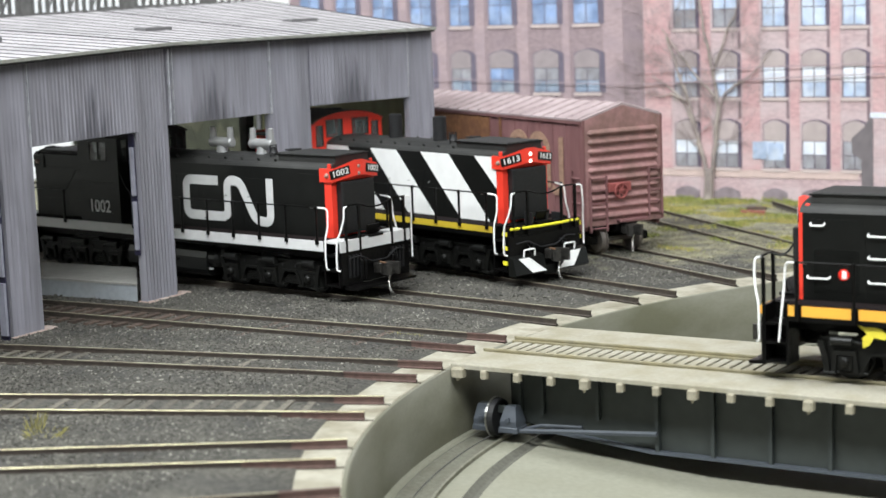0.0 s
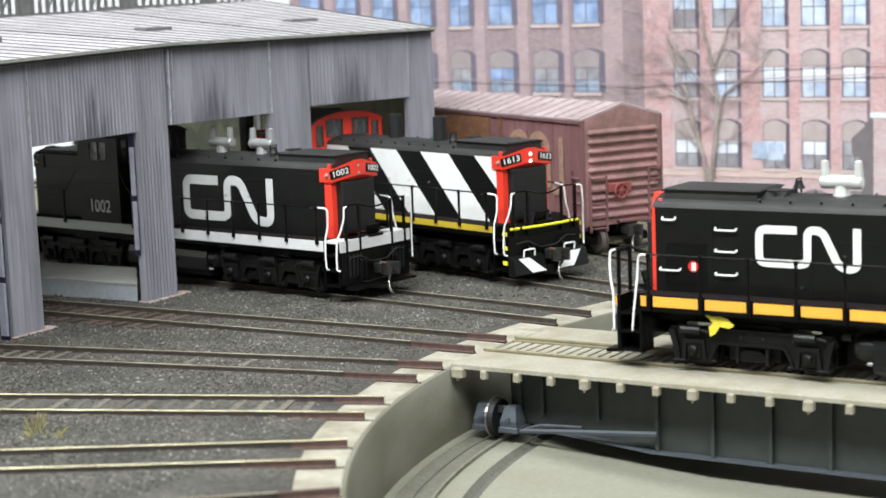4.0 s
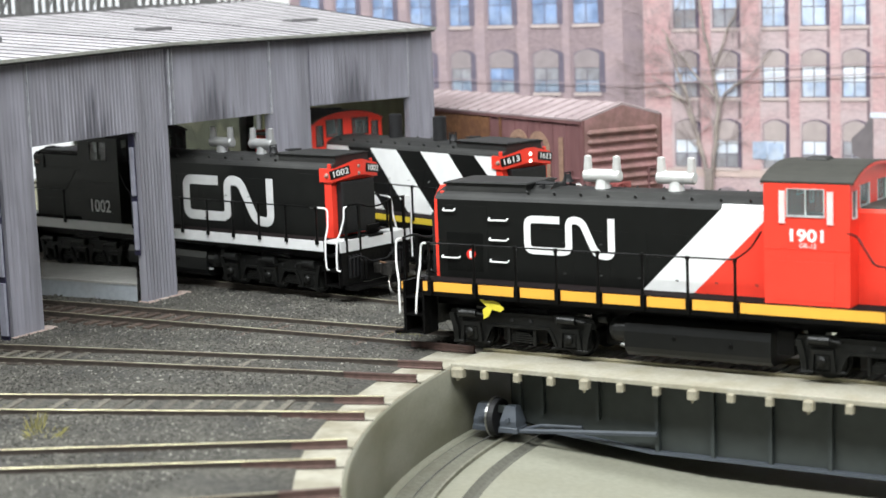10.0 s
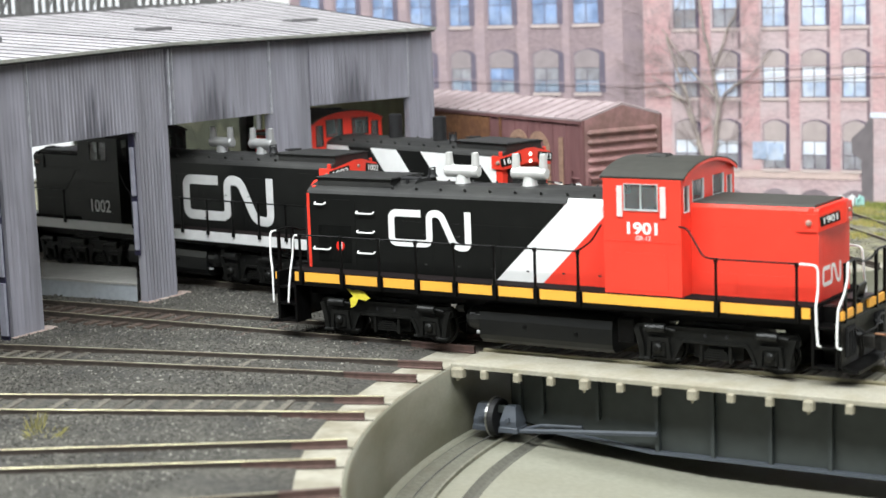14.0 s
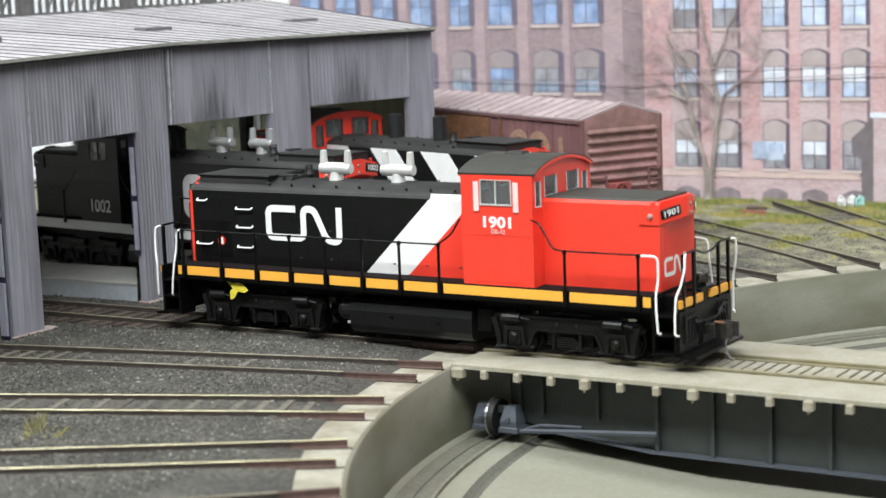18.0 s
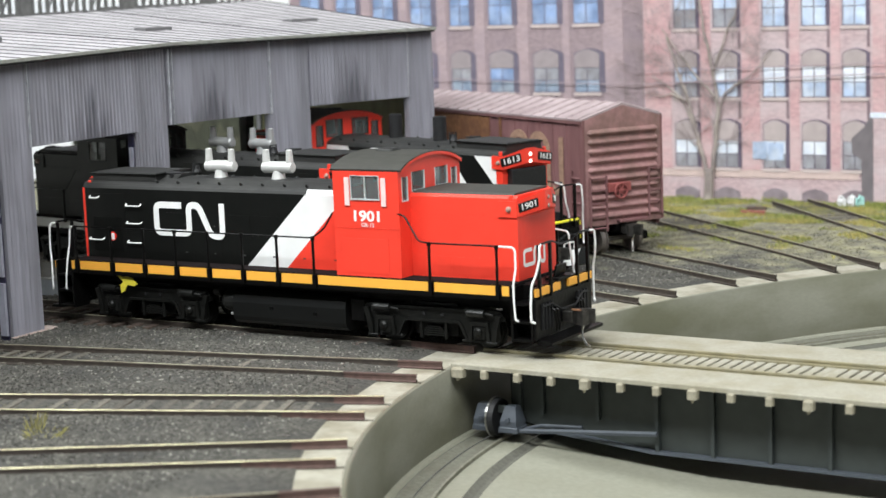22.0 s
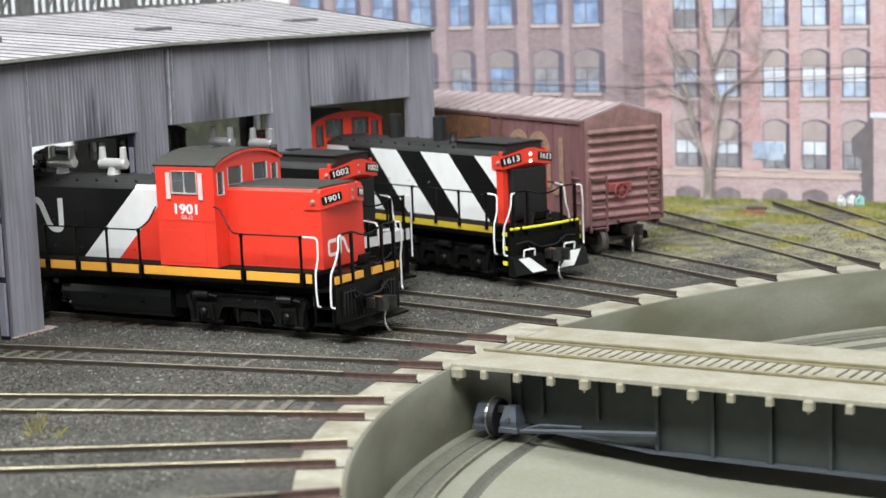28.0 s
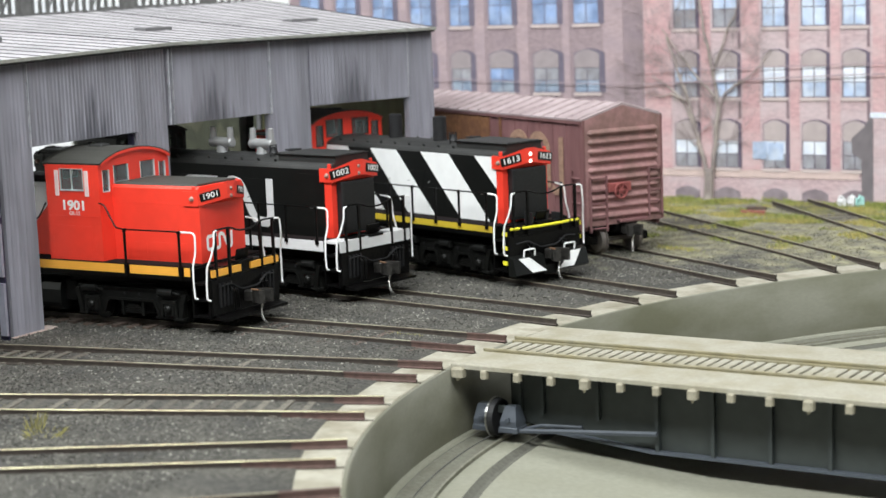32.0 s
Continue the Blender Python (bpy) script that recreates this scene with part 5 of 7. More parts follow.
    # livery
    for s in (-1, 1):
        rd = 1 if s < 0 else -1     # reading direction along x
        if style == "stripes":
            b = B()
            side_panel(b, [(-14.6, 19.9), (0.2, 19.9), (22.5, 42.1), (8.0, 42.2)], s, HY + 0.07)
            part("white_band", b, M["white"], hood, "white diagonal band")
            b = B()
            prism(b, [(s * y, z) for y, z in ((HY + 0.17, 42.15), (HY - 0.23, 43.08), (HY - 0.72, 43.66), (HY - 0.82, 43.5), (HY - 0.42, 42.9), (HY - 0.1, 42.2))], 8.4, 22.5, "x")
            part("white_band", b, M["white"], hood, "white diagonal band")
            b = B()
            side_panel(b, [(0.2, 19.9), (22.5, 19.9), (22.5, 42.1)], s, HY + 0.07)
            part("red_band", b, M["red"], hood, "orange-red diagonal band")
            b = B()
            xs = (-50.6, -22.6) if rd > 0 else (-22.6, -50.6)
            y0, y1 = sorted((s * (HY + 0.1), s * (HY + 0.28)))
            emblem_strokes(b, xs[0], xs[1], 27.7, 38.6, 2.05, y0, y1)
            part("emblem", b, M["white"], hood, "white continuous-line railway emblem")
        elif style == "plain":
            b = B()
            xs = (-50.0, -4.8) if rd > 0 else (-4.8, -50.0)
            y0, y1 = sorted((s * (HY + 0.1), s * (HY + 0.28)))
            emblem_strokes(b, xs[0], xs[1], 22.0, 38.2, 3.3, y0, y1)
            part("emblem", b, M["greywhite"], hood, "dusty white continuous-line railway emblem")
        else:
            for k in range(5):
                x = 24.6 - 29.2 * k
                p = [(x, 42.3), (x - 15.3, 42.3), (x - 36.3, 19.7), (x - 21.0, 19.7)]
                p = [(max(HX0 + EW - 0.3, min(21.9, a)), z) for a, z in p]
                if k == 0:
                    p = [(21.9, 42.3), (9.3, 42.3), (-11.7, 19.7), (3.6, 19.7), (21.9, 39.5)]
                if k == 3:
                    x = 24.6 - 29.2 * 3
                    p = [(x, 42.3), (HX0 + EW - 0.1, 42.3), (HX0 + EW - 0.1, 31.4)]
                if k == 4:
                    continue
                b = B()
                side_panel(b, p, s, HY + 0.07)
                part("zebra_stripe", b, M["white"], hood, "white diagonal stripe")
    # roof fittings
    b = B()
    prism(b, [(-8.2, 44.4), (-8.2, 46.6), (-7.6, 47.0), (7.6, 47.0), (8.2, 46.6), (8.2, 44.4)], -77.2, -51.0, "x")
    fan = part("fan_shroud", b, M["black_roof"], L, "flat dusty black fan shroud")
    b = B()
    prism(b, [(-8.6, 46.3), (-8.6, 46.8), (8.6, 46.8), (8.6, 46.3)], -77.8, -50.4, "x")
    part("shroud_rim", b, M["black"], fan)
    b = B()
    prism(b, [(-6, 44.6), (-3, 46.4), (3, 46.4), (6, 44.6)], -51.0, -45.0, "x")
    part("shroud_skirt", b, M["black_roof"], fan)
    if style != "zebra":
        # silencers inside the shed: its shade is put into a darker silver
        paint = M["silver"] if style == "stripes" else M["dull_shaded_silver"]
        for x in (-31.4, -9.2) if style == "stripes" else (-35.2, -15.0):
            exhaust(L, x, paint)
    else:
        for x in (-7.2, -32.6):
            b = B()
            lathe(b, [(2.6, 44.8), (2.5, 54.0), (2.0, 54.2), (1.8, 53.0), (0, 53.0)], 18, (x, 0, 0), "z")
            part("exhaust_pipe", b, M["dark"], L, "dark exhaust stack")
    b = B()
    wire(b, [(-44.5, 2.5, 45), (-44.5, 2.5, 49.0), (-44.5, 5.5, 49.0), (-44.5, 5.5, 45)], 0.3, 5)
    lathe(b, [(0.2, 1.6), (0.9, 1.4), (1.2, 0.3), (1.7, -0.6)], 14, (-44.5, 4.0, 47.0), "z")
    part("bell", b, M["dark"], L, "small dark bell on a bracket")
    b = B()
    for y in (-4.5, -2.5):
        rod(b, (-47.5, y, 45.0), (-47.5, y, 46.8), 0.5, seg=6)
        rod(b, (-49.5, y, 46.8), (-44.0, y, 46.8), 0.55, 0.25, 8)
    part("air_horn", b, M["dark"], L)
    # cab
    cabp = M["red"] if red_cab else M["black"]
    CX0, CX1, CY = 22.6, 45.0, 17.0
    arc = [(CY * math.sin(a), 50.6 + 3.8 * (math.cos(a) - math.cos(1.0)) / (1 - math.cos(1.0)) ) for a in [(-1 + i / 6) * 1.0 for i in range(13)]]
    arc = [(y / math.sin(1.0), z) for y, z in arc]

    def arc_z(y):
        for (ya, za), (yb, zb) in zip(arc, arc[1:]):
            if ya <= y <= yb:
                return za + (zb - za) * (y - ya) / (yb - ya)
        return arc[0][1]

    cab = new("cab")
    cab.parent = L
    cab.empty_display_size = 0.01
    if red_cab:
        cab["label"] = "orange-red cab with an arched dark roof"
    t = 0.8
    for s in (-1, 1):
        y0, y1 = sorted((s * CY, s * (CY - t)))
        b = B()
        box(b, CX0, CX1, y0, y1, 19.5, 42.3)
        box(b, CX0, 28.6, y0, y1, 42.3, 49.2)
        box(b, 38.6, CX1, y0, y1, 42.3, 49.2)
        box(b, CX0, CX1, y0, y1, 49.2, 50.6)
        part("side_wall", b, cabp, cab)
        b = B()
        box(b, 28.6, 38.6, *sorted((s * (CY - 0.25), s * (CY - 0.45))), 42.3, 49.2)
        part("side_window", b, M["window"] if red_cab else M["clearglass"], cab, "clear side window")
        b = B()
        for x in (28.6, 33.4, 38.25):
            box(b, x, x + 0.3, *sorted((s * (CY - 0.6), s * (CY + 0.1))), 42.3, 49.2)
        box(b, 28.6, 38.6, *sorted((s * (CY - 0.6), s * (CY + 0.35))), 42.1, 42.5)
        box(b, 28.6, 38.6, *sorted((s * (CY - 0.6), s * (CY + 0.1))), 48.95, 49.2)
        part("window_frame", b, M["oldwhite"] if red_cab else M["black"], cab, "pale window frame")
        if red_cab:
            for x in (26.7, 39.2):
                b = B()
                box(b, x, x + 1.7, *sorted((s * (CY + 0.1), s * (CY + 0.5))), 40.5, 48.6, 0, 0.2)
                part("wind_deflector", b, M["pinkwhite"], cab, "whitish wind deflector")
        b = B()
        prism(b, [(CX0 + 0.4, 33.9), (CX1 - 0.4, 33.9), (CX1 - 0.4, 34.15), (CX0 + 0.4, 34.15)], *sorted((s * CY, s * (CY + 0.12))), "y")
        part("seam_strip", b, cabp, cab)
        if style == "stripes":
            rv = B()
            lathe(rv, [(0, 0.16), (0.16, 0.1), (0.2, 0)], 8, axis="y")
            first = None
            for rx, rz in [(24.6 + 2.2 * i, 32.0) for i in range(9)] + [(24.6, 22.0 + 2.5 * i) for i in range(4)] + [(42.4, 22.0 + 2.5 * i) for i in range(4)]:
                rm = mm(rx, s * CY, rz, 0, 0, 0 if s > 0 else 180)
                if first is None:
                    first = part("rivet", rv, cabp, cab, m=rm)
                else:
                    share("rivet", first, rm, cab)
            b = B()
            side_panel(b, [(26.0, 21.0), (41.0, 21.0), (41.0, 31.0), (26.0, 31.0)], s, CY, 0.1)
            part("access_panel", b, cabp, cab)
        m2 = mm(33.9, s * (CY + 0.06), 37.35 if style == "stripes" else (37.9 if red_cab else 25.2), 90, 0, 0 if s < 0 else 180)
        text_part("number", number, 4.2 if style == "stripes" else (4.8 if red_cab else 6.4), M["white"] if red_cab else M["greywhite"], cab, m2, 0.12, "white road number " + number, 0.13 if red_cab else 0.04, (1.26 if style == "stripes" else 1.1) if red_cab else 0.95)
        if style == "stripes":
            text_part("class_lettering", "GR-12", 1.7, M["pinkwhite"], cab, mm(34.2, s * (CY + 0.18), 34.9, 90, 0, 0 if s < 0 else 180), 0.1, "tiny white lettering GR-12", 0.02)
    for xw, zlow, sgn in ((CX1, 43.8, 1), (CX0, 44.6, -1)):
        x0, x1 = sorted((xw, xw - sgn * t))
        b = B()
        box(b, x0, x1, -CY + t, CY - t, 19.5, 41.6)
        part("end_wall", b, cabp, cab)

        def strip(name, y0, y1, zb):
            """Wall between two uprights, from zb up to the curved roof."""
            b = B()
            ys = [y0 + (y1 - y0) * k / 4 for k in range(5)]
            prism(b, [(y0, zb), (y1, zb)] + [(y, arc_z(y) - 0.2) for y in ys[::-1]], x0, x1, "x")
            part(name, b, cabp, cab)

        ws = [(-15.3, -11.9, 41.6, 48.6), (-10.0, -2.8, zlow + 0.2, 49.6), (2.8, 10.0, zlow + 0.2, 49.6), (11.9, 15.3, 41.6, 48.6)]
        if style != "stripes":
            ws = [(-15.3, -11.7, 41.6, 49.8), (-10.4, -2.2, zlow + 0.2, 51.6), (2.2, 10.4, zlow + 0.2, 51.6), (11.7, 15.3, 41.6, 49.8)]
        edges = [-CY + t] + [v for w in ws for v in w[:2]] + [CY - t]
        for p, q in zip(edges[0::2], edges[1::2]):
            strip("window_post", p, q, 41.6)
        for p, q, zb, zt in ws:
            strip("window_header", p, q, zt)
            if zb > 42:
                b = B()
                box(b, x0, x1, p, q, 41.6, zb)
                part("window_apron", b, cabp, cab)
        for p, q, zb, zt in ws:
            b = B()
            box(b, *sorted((xw - sgn * 0.3, xw - sgn * 0.5)), p, q, zb, zt)
            part("end_window", b, M["window"], cab, "clear cab window")
            b = B()
            box(b, x0 - 0.1, x1 + 0.1, p, p + 0.25, zb, zt)
            box(b, x0 - 0.1, x1 + 0.1, q - 0.25, q, zb, zt)
            box(b, x0 - 0.1, x1 + 0.1, p + 0.25, q - 0.25, zb, zb + 0.3)
            part("window_gasket", b, M["greywhite"] if style == "stripes" else M["black"], cab)
    b = B()
    out = [(y * 1.015, z + 0.35) for y, z in arc]
    inn = [(y * 1.0, z - 0.2) for y, z in arc]
    prism(b, out + inn[::-1], CX0 - 0.8, CX1 + 1.0, "x")
    part("roof", b, M["cabroof"] if red_cab else M["black_roof"], cab, "dark grey arched roof")
    if red_cab:
        for xw in (CX0 - 0.85, CX1 + 0.75):
            b = B()
            prism(b, [(y * 0.985, z + 0.05) for y, z in arc] + [(y * 0.98, z - 0.75) for y, z in arc[::-1]], xw, xw + 0.3, "x")
            part("roof_edge", b, cabp, cab)
    b = B()
    box(b, 28, 34, -2.5, 2.5, 53.9, 55.3, 0, 0.5)
    part("roof_vent", b, M["black_roof"], cab)
    b = B()
    box(b, CX0 + 1, CX1 - 1, -15, 15, 19.6, 20.4)
    box(b, 36, 41, -13, -6, 20.4, 36)
    box(b, 25, 29, -6, 8, 20.4, 40)
    part("cab_interior", b, M["inside"], cab)
    # short hood
    NX = 78.4 + LX
    shp = M["red"] if style != "plain" else M["black"]
    b = B()
    prism(b, [(-11.0, 19.5), (-11.0, 42.9), (-10.2, 43.7), (10.2, 43.7), (11.0, 42.9), (11.0, 19.5)], CX1, NX, "x")
    shood = part("short_hood", b, shp, L, "orange-red short hood" if style != "plain" else "black short hood")
    b = B()
    prism(b, [(-9.9, 43.65), (-9.4, 44.3), (9.4, 44.3), (9.9, 43.65)], CX1 + 0.1, NX - 1.4, "x")
    part("hood_top", b, M["cabroof"] if style != "plain" else M["black_roof"], shood, "dark grey hood top")
    for s in (-1, 1):
        b = B()
        for x0, x1 in ((47, 58), (60, 74)):
            side_panel(b, [(x0, 21), (x1, 21), (x1, 26), (x0, 26)], s, 11.0, 0.09)
        part("battery_door", b, shp, shood)
        b = B()
        for k in range(10):
            rod(b, (48 + 3 * k, s * 11.0, 38.2), (48 + 3 * k, s * 11.2, 38.2), 0.2, seg=5)
        part("rivet_row", b, shp, shood)
    if style == "stripes":
        b = B()
        for k in range(14):
            box(b, NX, NX + 0.1, -8.0, 8.0, 29.6 + k * 0.7, 29.9 + k * 0.7)
        part("louvre_panel", b, shp, shood)
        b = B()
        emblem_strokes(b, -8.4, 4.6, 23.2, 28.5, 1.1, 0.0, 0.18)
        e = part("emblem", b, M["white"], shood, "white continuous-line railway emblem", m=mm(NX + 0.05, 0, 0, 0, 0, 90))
    number_housing(L, 1, shp, number, False, z0=38.2, z1=43.8, half=11.5, xe=77.6 + LX, back=0.9, nose=4.8, size=0.86, shift=0.8)
    # tank and gear underneath
    b = B()
    prism(b, [(-13.6, 3.6), (-14.2, 5.0), (-14.2, 9.2), (-13.7, 11.4), (-12.6, 12.6), (-10.8, 13.2), (10.8, 13.2), (12.6, 12.6), (13.7, 11.4), (14.2, 9.2), (14.2, 5.0), (13.6, 3.6), (12.2, 2.5), (-12.2, 2.5)], -18.6, 22.9, "x")
    gear = B()
    box(gear, -28.0, -18.8, -6.6, 6.6, 3.6, 14.5, 0, 0.3)
    part("underframe_gear", gear, M["under"], L)
    tank = part("fuel_tank", b, M["tank"], L, "black fuel tank")
    for s in (-1, 1):
        b = B()
        lathe(b, [(0, -24.6), (1.6, -24.3), (2.8, -23.5), (3.35, -22.2), (3.4, -18.7)], 16, (0, s * 10.4, 8.9), "x")
        rod(b, (-27.0, s * 11.6, 11.6), (-24.6, s * 11.6, 11.6), 1.3, seg=10)
        part("air_reservoir", b, M["dullblack"], L, "domed black air reservoir beside the tank")
        b = B()
        box(b, -20.4, -18.4, *sorted((s * 12.4, s * 13.2)), 4.9, 5.6, 0, 0.15)
        part("drain_cock", b, M["dull_shaded_silver"], L, "pale drain cock")
        for fx, fz in ((-4.0, 8.0), (12.0, 7.2)):
            b = B()
            rod(b, (fx, s * 14.0, fz), (fx, s * 14.6, fz), 0.6, seg=8)
            part("filler_cap", b, M["under"], tank)
        b = B()
        box(b, 24, 29, *sorted((s * 8, s * 13)), 6, 12.4, 0, 0.3)
        part("battery_box", b, M["under"], L)
    if len(axles) == 2:
        truck(L, 52.3, axles)
        truck(L, -51.0, axles)
    else:
        truck(L, 50.0, axles)
        truck(L, -50.0, axles)
    for e in (1, -1):
        before = set(L.children)
        end_details(L, e, style, e < 0 and style == "zebra")
        for ob in L.children:
            if ob not in before:
                ob.matrix_basis = mm(LX * e, 0, 0) @ ob.matrix_basis
    # end sill stripes
    for e in (-1, 1):
        segs = [(-16.8, -9.0), (-8.0, -2.5), (2.5, 8.0), (9.0, 16.8)] if style == "stripes" else [(-17.3, 17.3)]
        if style == "zebra":
            b = B()
            wire(b, [((86.4 + LX + 1.5 * (1 - (y / 16.0) ** 2)) * e, y, 18.8) for y in range(-16, 17, 4)], 0.5, 8)
            rail = part("end_rail", b, M["lemon"], L, "bowed lemon yellow end rail")
            for y in (-13.4, -11.0, 12.0):
                b = B()
                x = (86.4 + LX + 1.5 * (1 - (y / 16.0) ** 2)) * e
                rod(b, (x, y - 0.4, 18.8), (x, y + 0.4, 18.8), 0.62, seg=8)
                part("clip", b, M["black"], rail, "black clip")
            continue
        for p, q in segs:
            b = B()
            z0, z1 = (16.9, 19.0) if style == "stripes" else (16.0, 19.8)
            x0, x1 = sorted(((86.0 + LX) * e, (86.75 + LX) * e))
            box(b, x0, x1, p, q, z0, z1)
            part("end_stripe", b, M["yellow"] if style == "stripes" else M["greywhite"], L, "golden yellow end stripe" if style == "stripes" else "dusty white end stripe")
    if style == "plain":
        for s in (-1, 1):
            b = B()
            box(b, *sorted((-79, -86)), *sorted((s * 10.4, s * 17.3)), 18.8, 19.6)
            part("step_cover", b, M["greywhite"], L)
    if style == "zebra":
        for s in (-1, 1):
            for k, z in enumerate((16.6, 11.8, 6.6)):
                b = B()
                box(b, -86.2, -84.0, *sorted((s * 17.4, s * 17.7)), z, z + 1.4)
                part("step_edge", b, M["lemon"], L, "lemon yellow step edge")
        for y in (-8, -2, 5):
            b = B()
            box(b, -86, -82, y - 0.4, y + 0.4, 19.4, 22 + (y + 8) * 0.1)
            part("platform_lever", b, M["dark"], L)
    return L


M["latch"] = mat("worn_grey_latch", (0.035, 0.036, 0.034), 0.5, size=1, var=0.3, bump=0.1)
M["mesh"] = mat("fine_black_mesh", (0.010, 0.010, 0.0095), 0.7, size=0.5, var=0.5, bump=0.6)
M["walk"] = mat("brown_black_walkway", (0.012, 0.009, 0.009), 0.9, size=2, var=0.2, bump=0.1, spec=0.05)
M["lemon2"] = mat("dull_lemon_paint", (0.52, 0.39, 0.03), 0.5, size=5, var=0.06, bump=0.02, stain=(0.33, 0.2, 0.03), ssize=20, samt=0.5)
M["cabroof"] = mat("dark_olive_grey_roof", (0.044, 0.043, 0.037), 0.65, size=3, var=0.12, bump=0.05, stain=(0.046, 0.044, 0.039), ssize=12, samt=0.4)
M["tank"] = mat("satin_black_tank", (0.0042, 0.0045, 0.0045), 0.34, size=3, var=0.15, bump=0.05)
M["pinkwhite"] = mat("translucent_white_plastic", (0.78, 0.60, 0.58), 0.4, size=3, var=0.06, bump=0.02)

MOVER = locomotive(mm(-276, 0, 0), "1901", "stripes", (-15.7, 15.7), "black and orange-red model diesel locomotive with white diagonal band")
locomotive(track_pose(5, 411), "1002", "plain", (-18.5, 0.0, 18.5), "black model diesel locomotive with white sill stripe inside the shed")
locomotive(track_pose(6, 383), "1613", "zebra", (-18.5, 0.0, 18.5), "black and white zebra-striped model diesel locomotive with red cab")


def tape_scrap():
    b = B()
    prism(b, [(-63.6, 16.4), (-60.8, 15.0), (-58.4, 15.2), (-56.4, 14.8), (-54.4, 13.0), (-55.8, 12.2), (-58.4, 12.6), (-59.6, 10.6), (-61.2, 9.8), (-61.4, 12.4), (-60.2, 13.4)], -16.3, -16.0, "y")
    part("tape_scrap", b, M["tape"], MOVER, "torn scrap of yellow tape")


tape_scrap()


def boxcar():
    L = thing("boxcar", track_pose(7, 321.3), "weathered oxide-red model boxcar with pale dusty roof", "boxcar")
    Lb = 176.0
    b = B()
    box(b, 0.8, Lb, -17.2, 17.2, 11.6, 50.2)
    body = part("body", b, M["boxcar"], L)
    # ribbed end facing the turntable
    b = B()
    prism(b, [(-17.4, 11.0), (17.4, 11.0), (17.4, 50.2), (0, 55.0), (-17.4, 50.2)], -0.45, 0.8, "x")
    ed = part("end_panel", b, M["boxcar_end"], L, "ribbed oxide-red end")
    for k in range(10):
        z = 14.4 + k * 3.45
        b = B()
        n = 8
        prof = [(-1.3, 0)] + [(-1.3 + 2.6 * i / n, -1.3 * math.sin(math.pi * i / n)) for i in range(1, n)] + [(1.3, 0)]
        vs = []
        for y, f in ((-15.9, 0.05), (-14.6, 1.0), (14.6, 1.0), (15.9, 0.05)):
            vs.append([b.verts.new((-0.44 + d * f, y, z + h * (0.3 + 0.7 * f))) for h, d in prof])
        for p, q in zip(vs, vs[1:]):
            for i in range(len(prof) - 1):
                face(b, (p[i], p[i + 1], q[i + 1], q[i]))
        part("end_rib", b, M["boxcar_end"], ed)
    for s in (-1, 1):
        b = B()
        box(b, -0.5, 1.0, s * 17.5 - 0.5, s * 17.5 + 0.5, 11.0, 50.4)
        part("corner_post", b, M["boxcar"], L)
    # roof
    b = B()
    prism(b, [(-18.2, 50.1), (-18.2, 50.8), (0, 55.8), (18.2, 50.8), (18.2, 50.1), (0, 55.0)], -0.3, Lb, "x")
    rf = part("roof", b, M["boxroof"], L, "pale dusty pink-grey roof")
    for k in range(22):
        x = 1.5 + k * 8.0
        for s in (-1, 1):
            b = B()
            v = [b.verts.new(c) for c in ((x - 0.6, s * 18.2, 50.8), (x + 0.6, s * 18.2, 50.8), (x, s * 18.2, 51.4), (x - 0.6, 0, 55.8), (x + 0.6, 0, 55.8), (x, 0, 56.4))]
            for f in ((0, 1, 2), (3, 5, 4), (1, 4, 5, 2), (2, 5, 3, 0)):
                face(b, [v[j] for j in f])
            part("roof_rib", b, M["boxrib"], rf)
    for s in (-1, 1):
        b = B()
        box(b, -0.4, Lb, *sorted((s * 17.3, s * 18.0)), 49.0, 50.2)
        part("eave_rail", b, M["boxcar"], L)
        for k in range(20):
            b = B()
            x = 2 + k * 9.0
            box(b, x, x + 0.5, *sorted((s * 17.2, s * 17.45)), 12, 49)
            part("side_rib", b, M["boxcar"], body)
        b = B()
        box(b, 0.8, Lb, *sorted((s * 15.5, s * 17.0)), 9.4, 11.6)
        part("side_sill", b, M["boxcar"], L)
    # near side is +y here: rust patches, door and the faded emblem
    for x0, x1, z0, z1 in ((66, 72, 12, 49), (72.3, 81, 12, 49), (81.3, 92, 12, 49), (92.3, 112, 12, 49), (57, 58.6, 30, 49)):
        b = B()
        box(b, x0, x1, 17.2, 17.62, z0, z1)
        part("rust_patch", b, M["boxcar_rust"], body, "brown rusted side panel")
    b = B()
    stroke(b, bend([(14.6, 43.5), (14.6, 24.0), (18.6, 22.6), (21.0, 24.0)], 3.0, 4), 2.9, 17.5, 17.7)
    part("faded_emblem", b, M["faded_letter"], body, "faded tan emblem stroke")
    for xc in (44.0, 30.0):
        b = B()
        pts = [(xc + 6.5 * math.cos(a), 37.0 + 6.5 * math.sin(a)) for a in [math.pi * i / 10 for i in range(11)]]
        stroke(b, [(xc + 6.5, 24)] + pts + [(xc - 6.5, 24)], 2.9, 17.45, 17.66)
        part("faded_emblem", b, M["faded_letter"], body, "faded tan emblem stroke")
    # ladders, brake wheel and grab irons on the end
    for y0, y1, z0, z1 in ((8.6, 15.8, 9.0, 29.5), (-16.6, -10.6, 13.0, 31.5)):
        b = B()
        for y in (y0, y1):
            box(b, -1.9, -1.3, y - 0.35, y + 0.35, z0, z1)
        for k in range(5):
            z = z0 + 1.2 + k * (z1 - z0 - 2) / 4
            rod(b, (-1.6, y0, z), (-1.6, y1, z), 0.3, seg=6)
        part("ladder", b, M["boxcar"], L, "oxide-red end ladder")
    b = B()
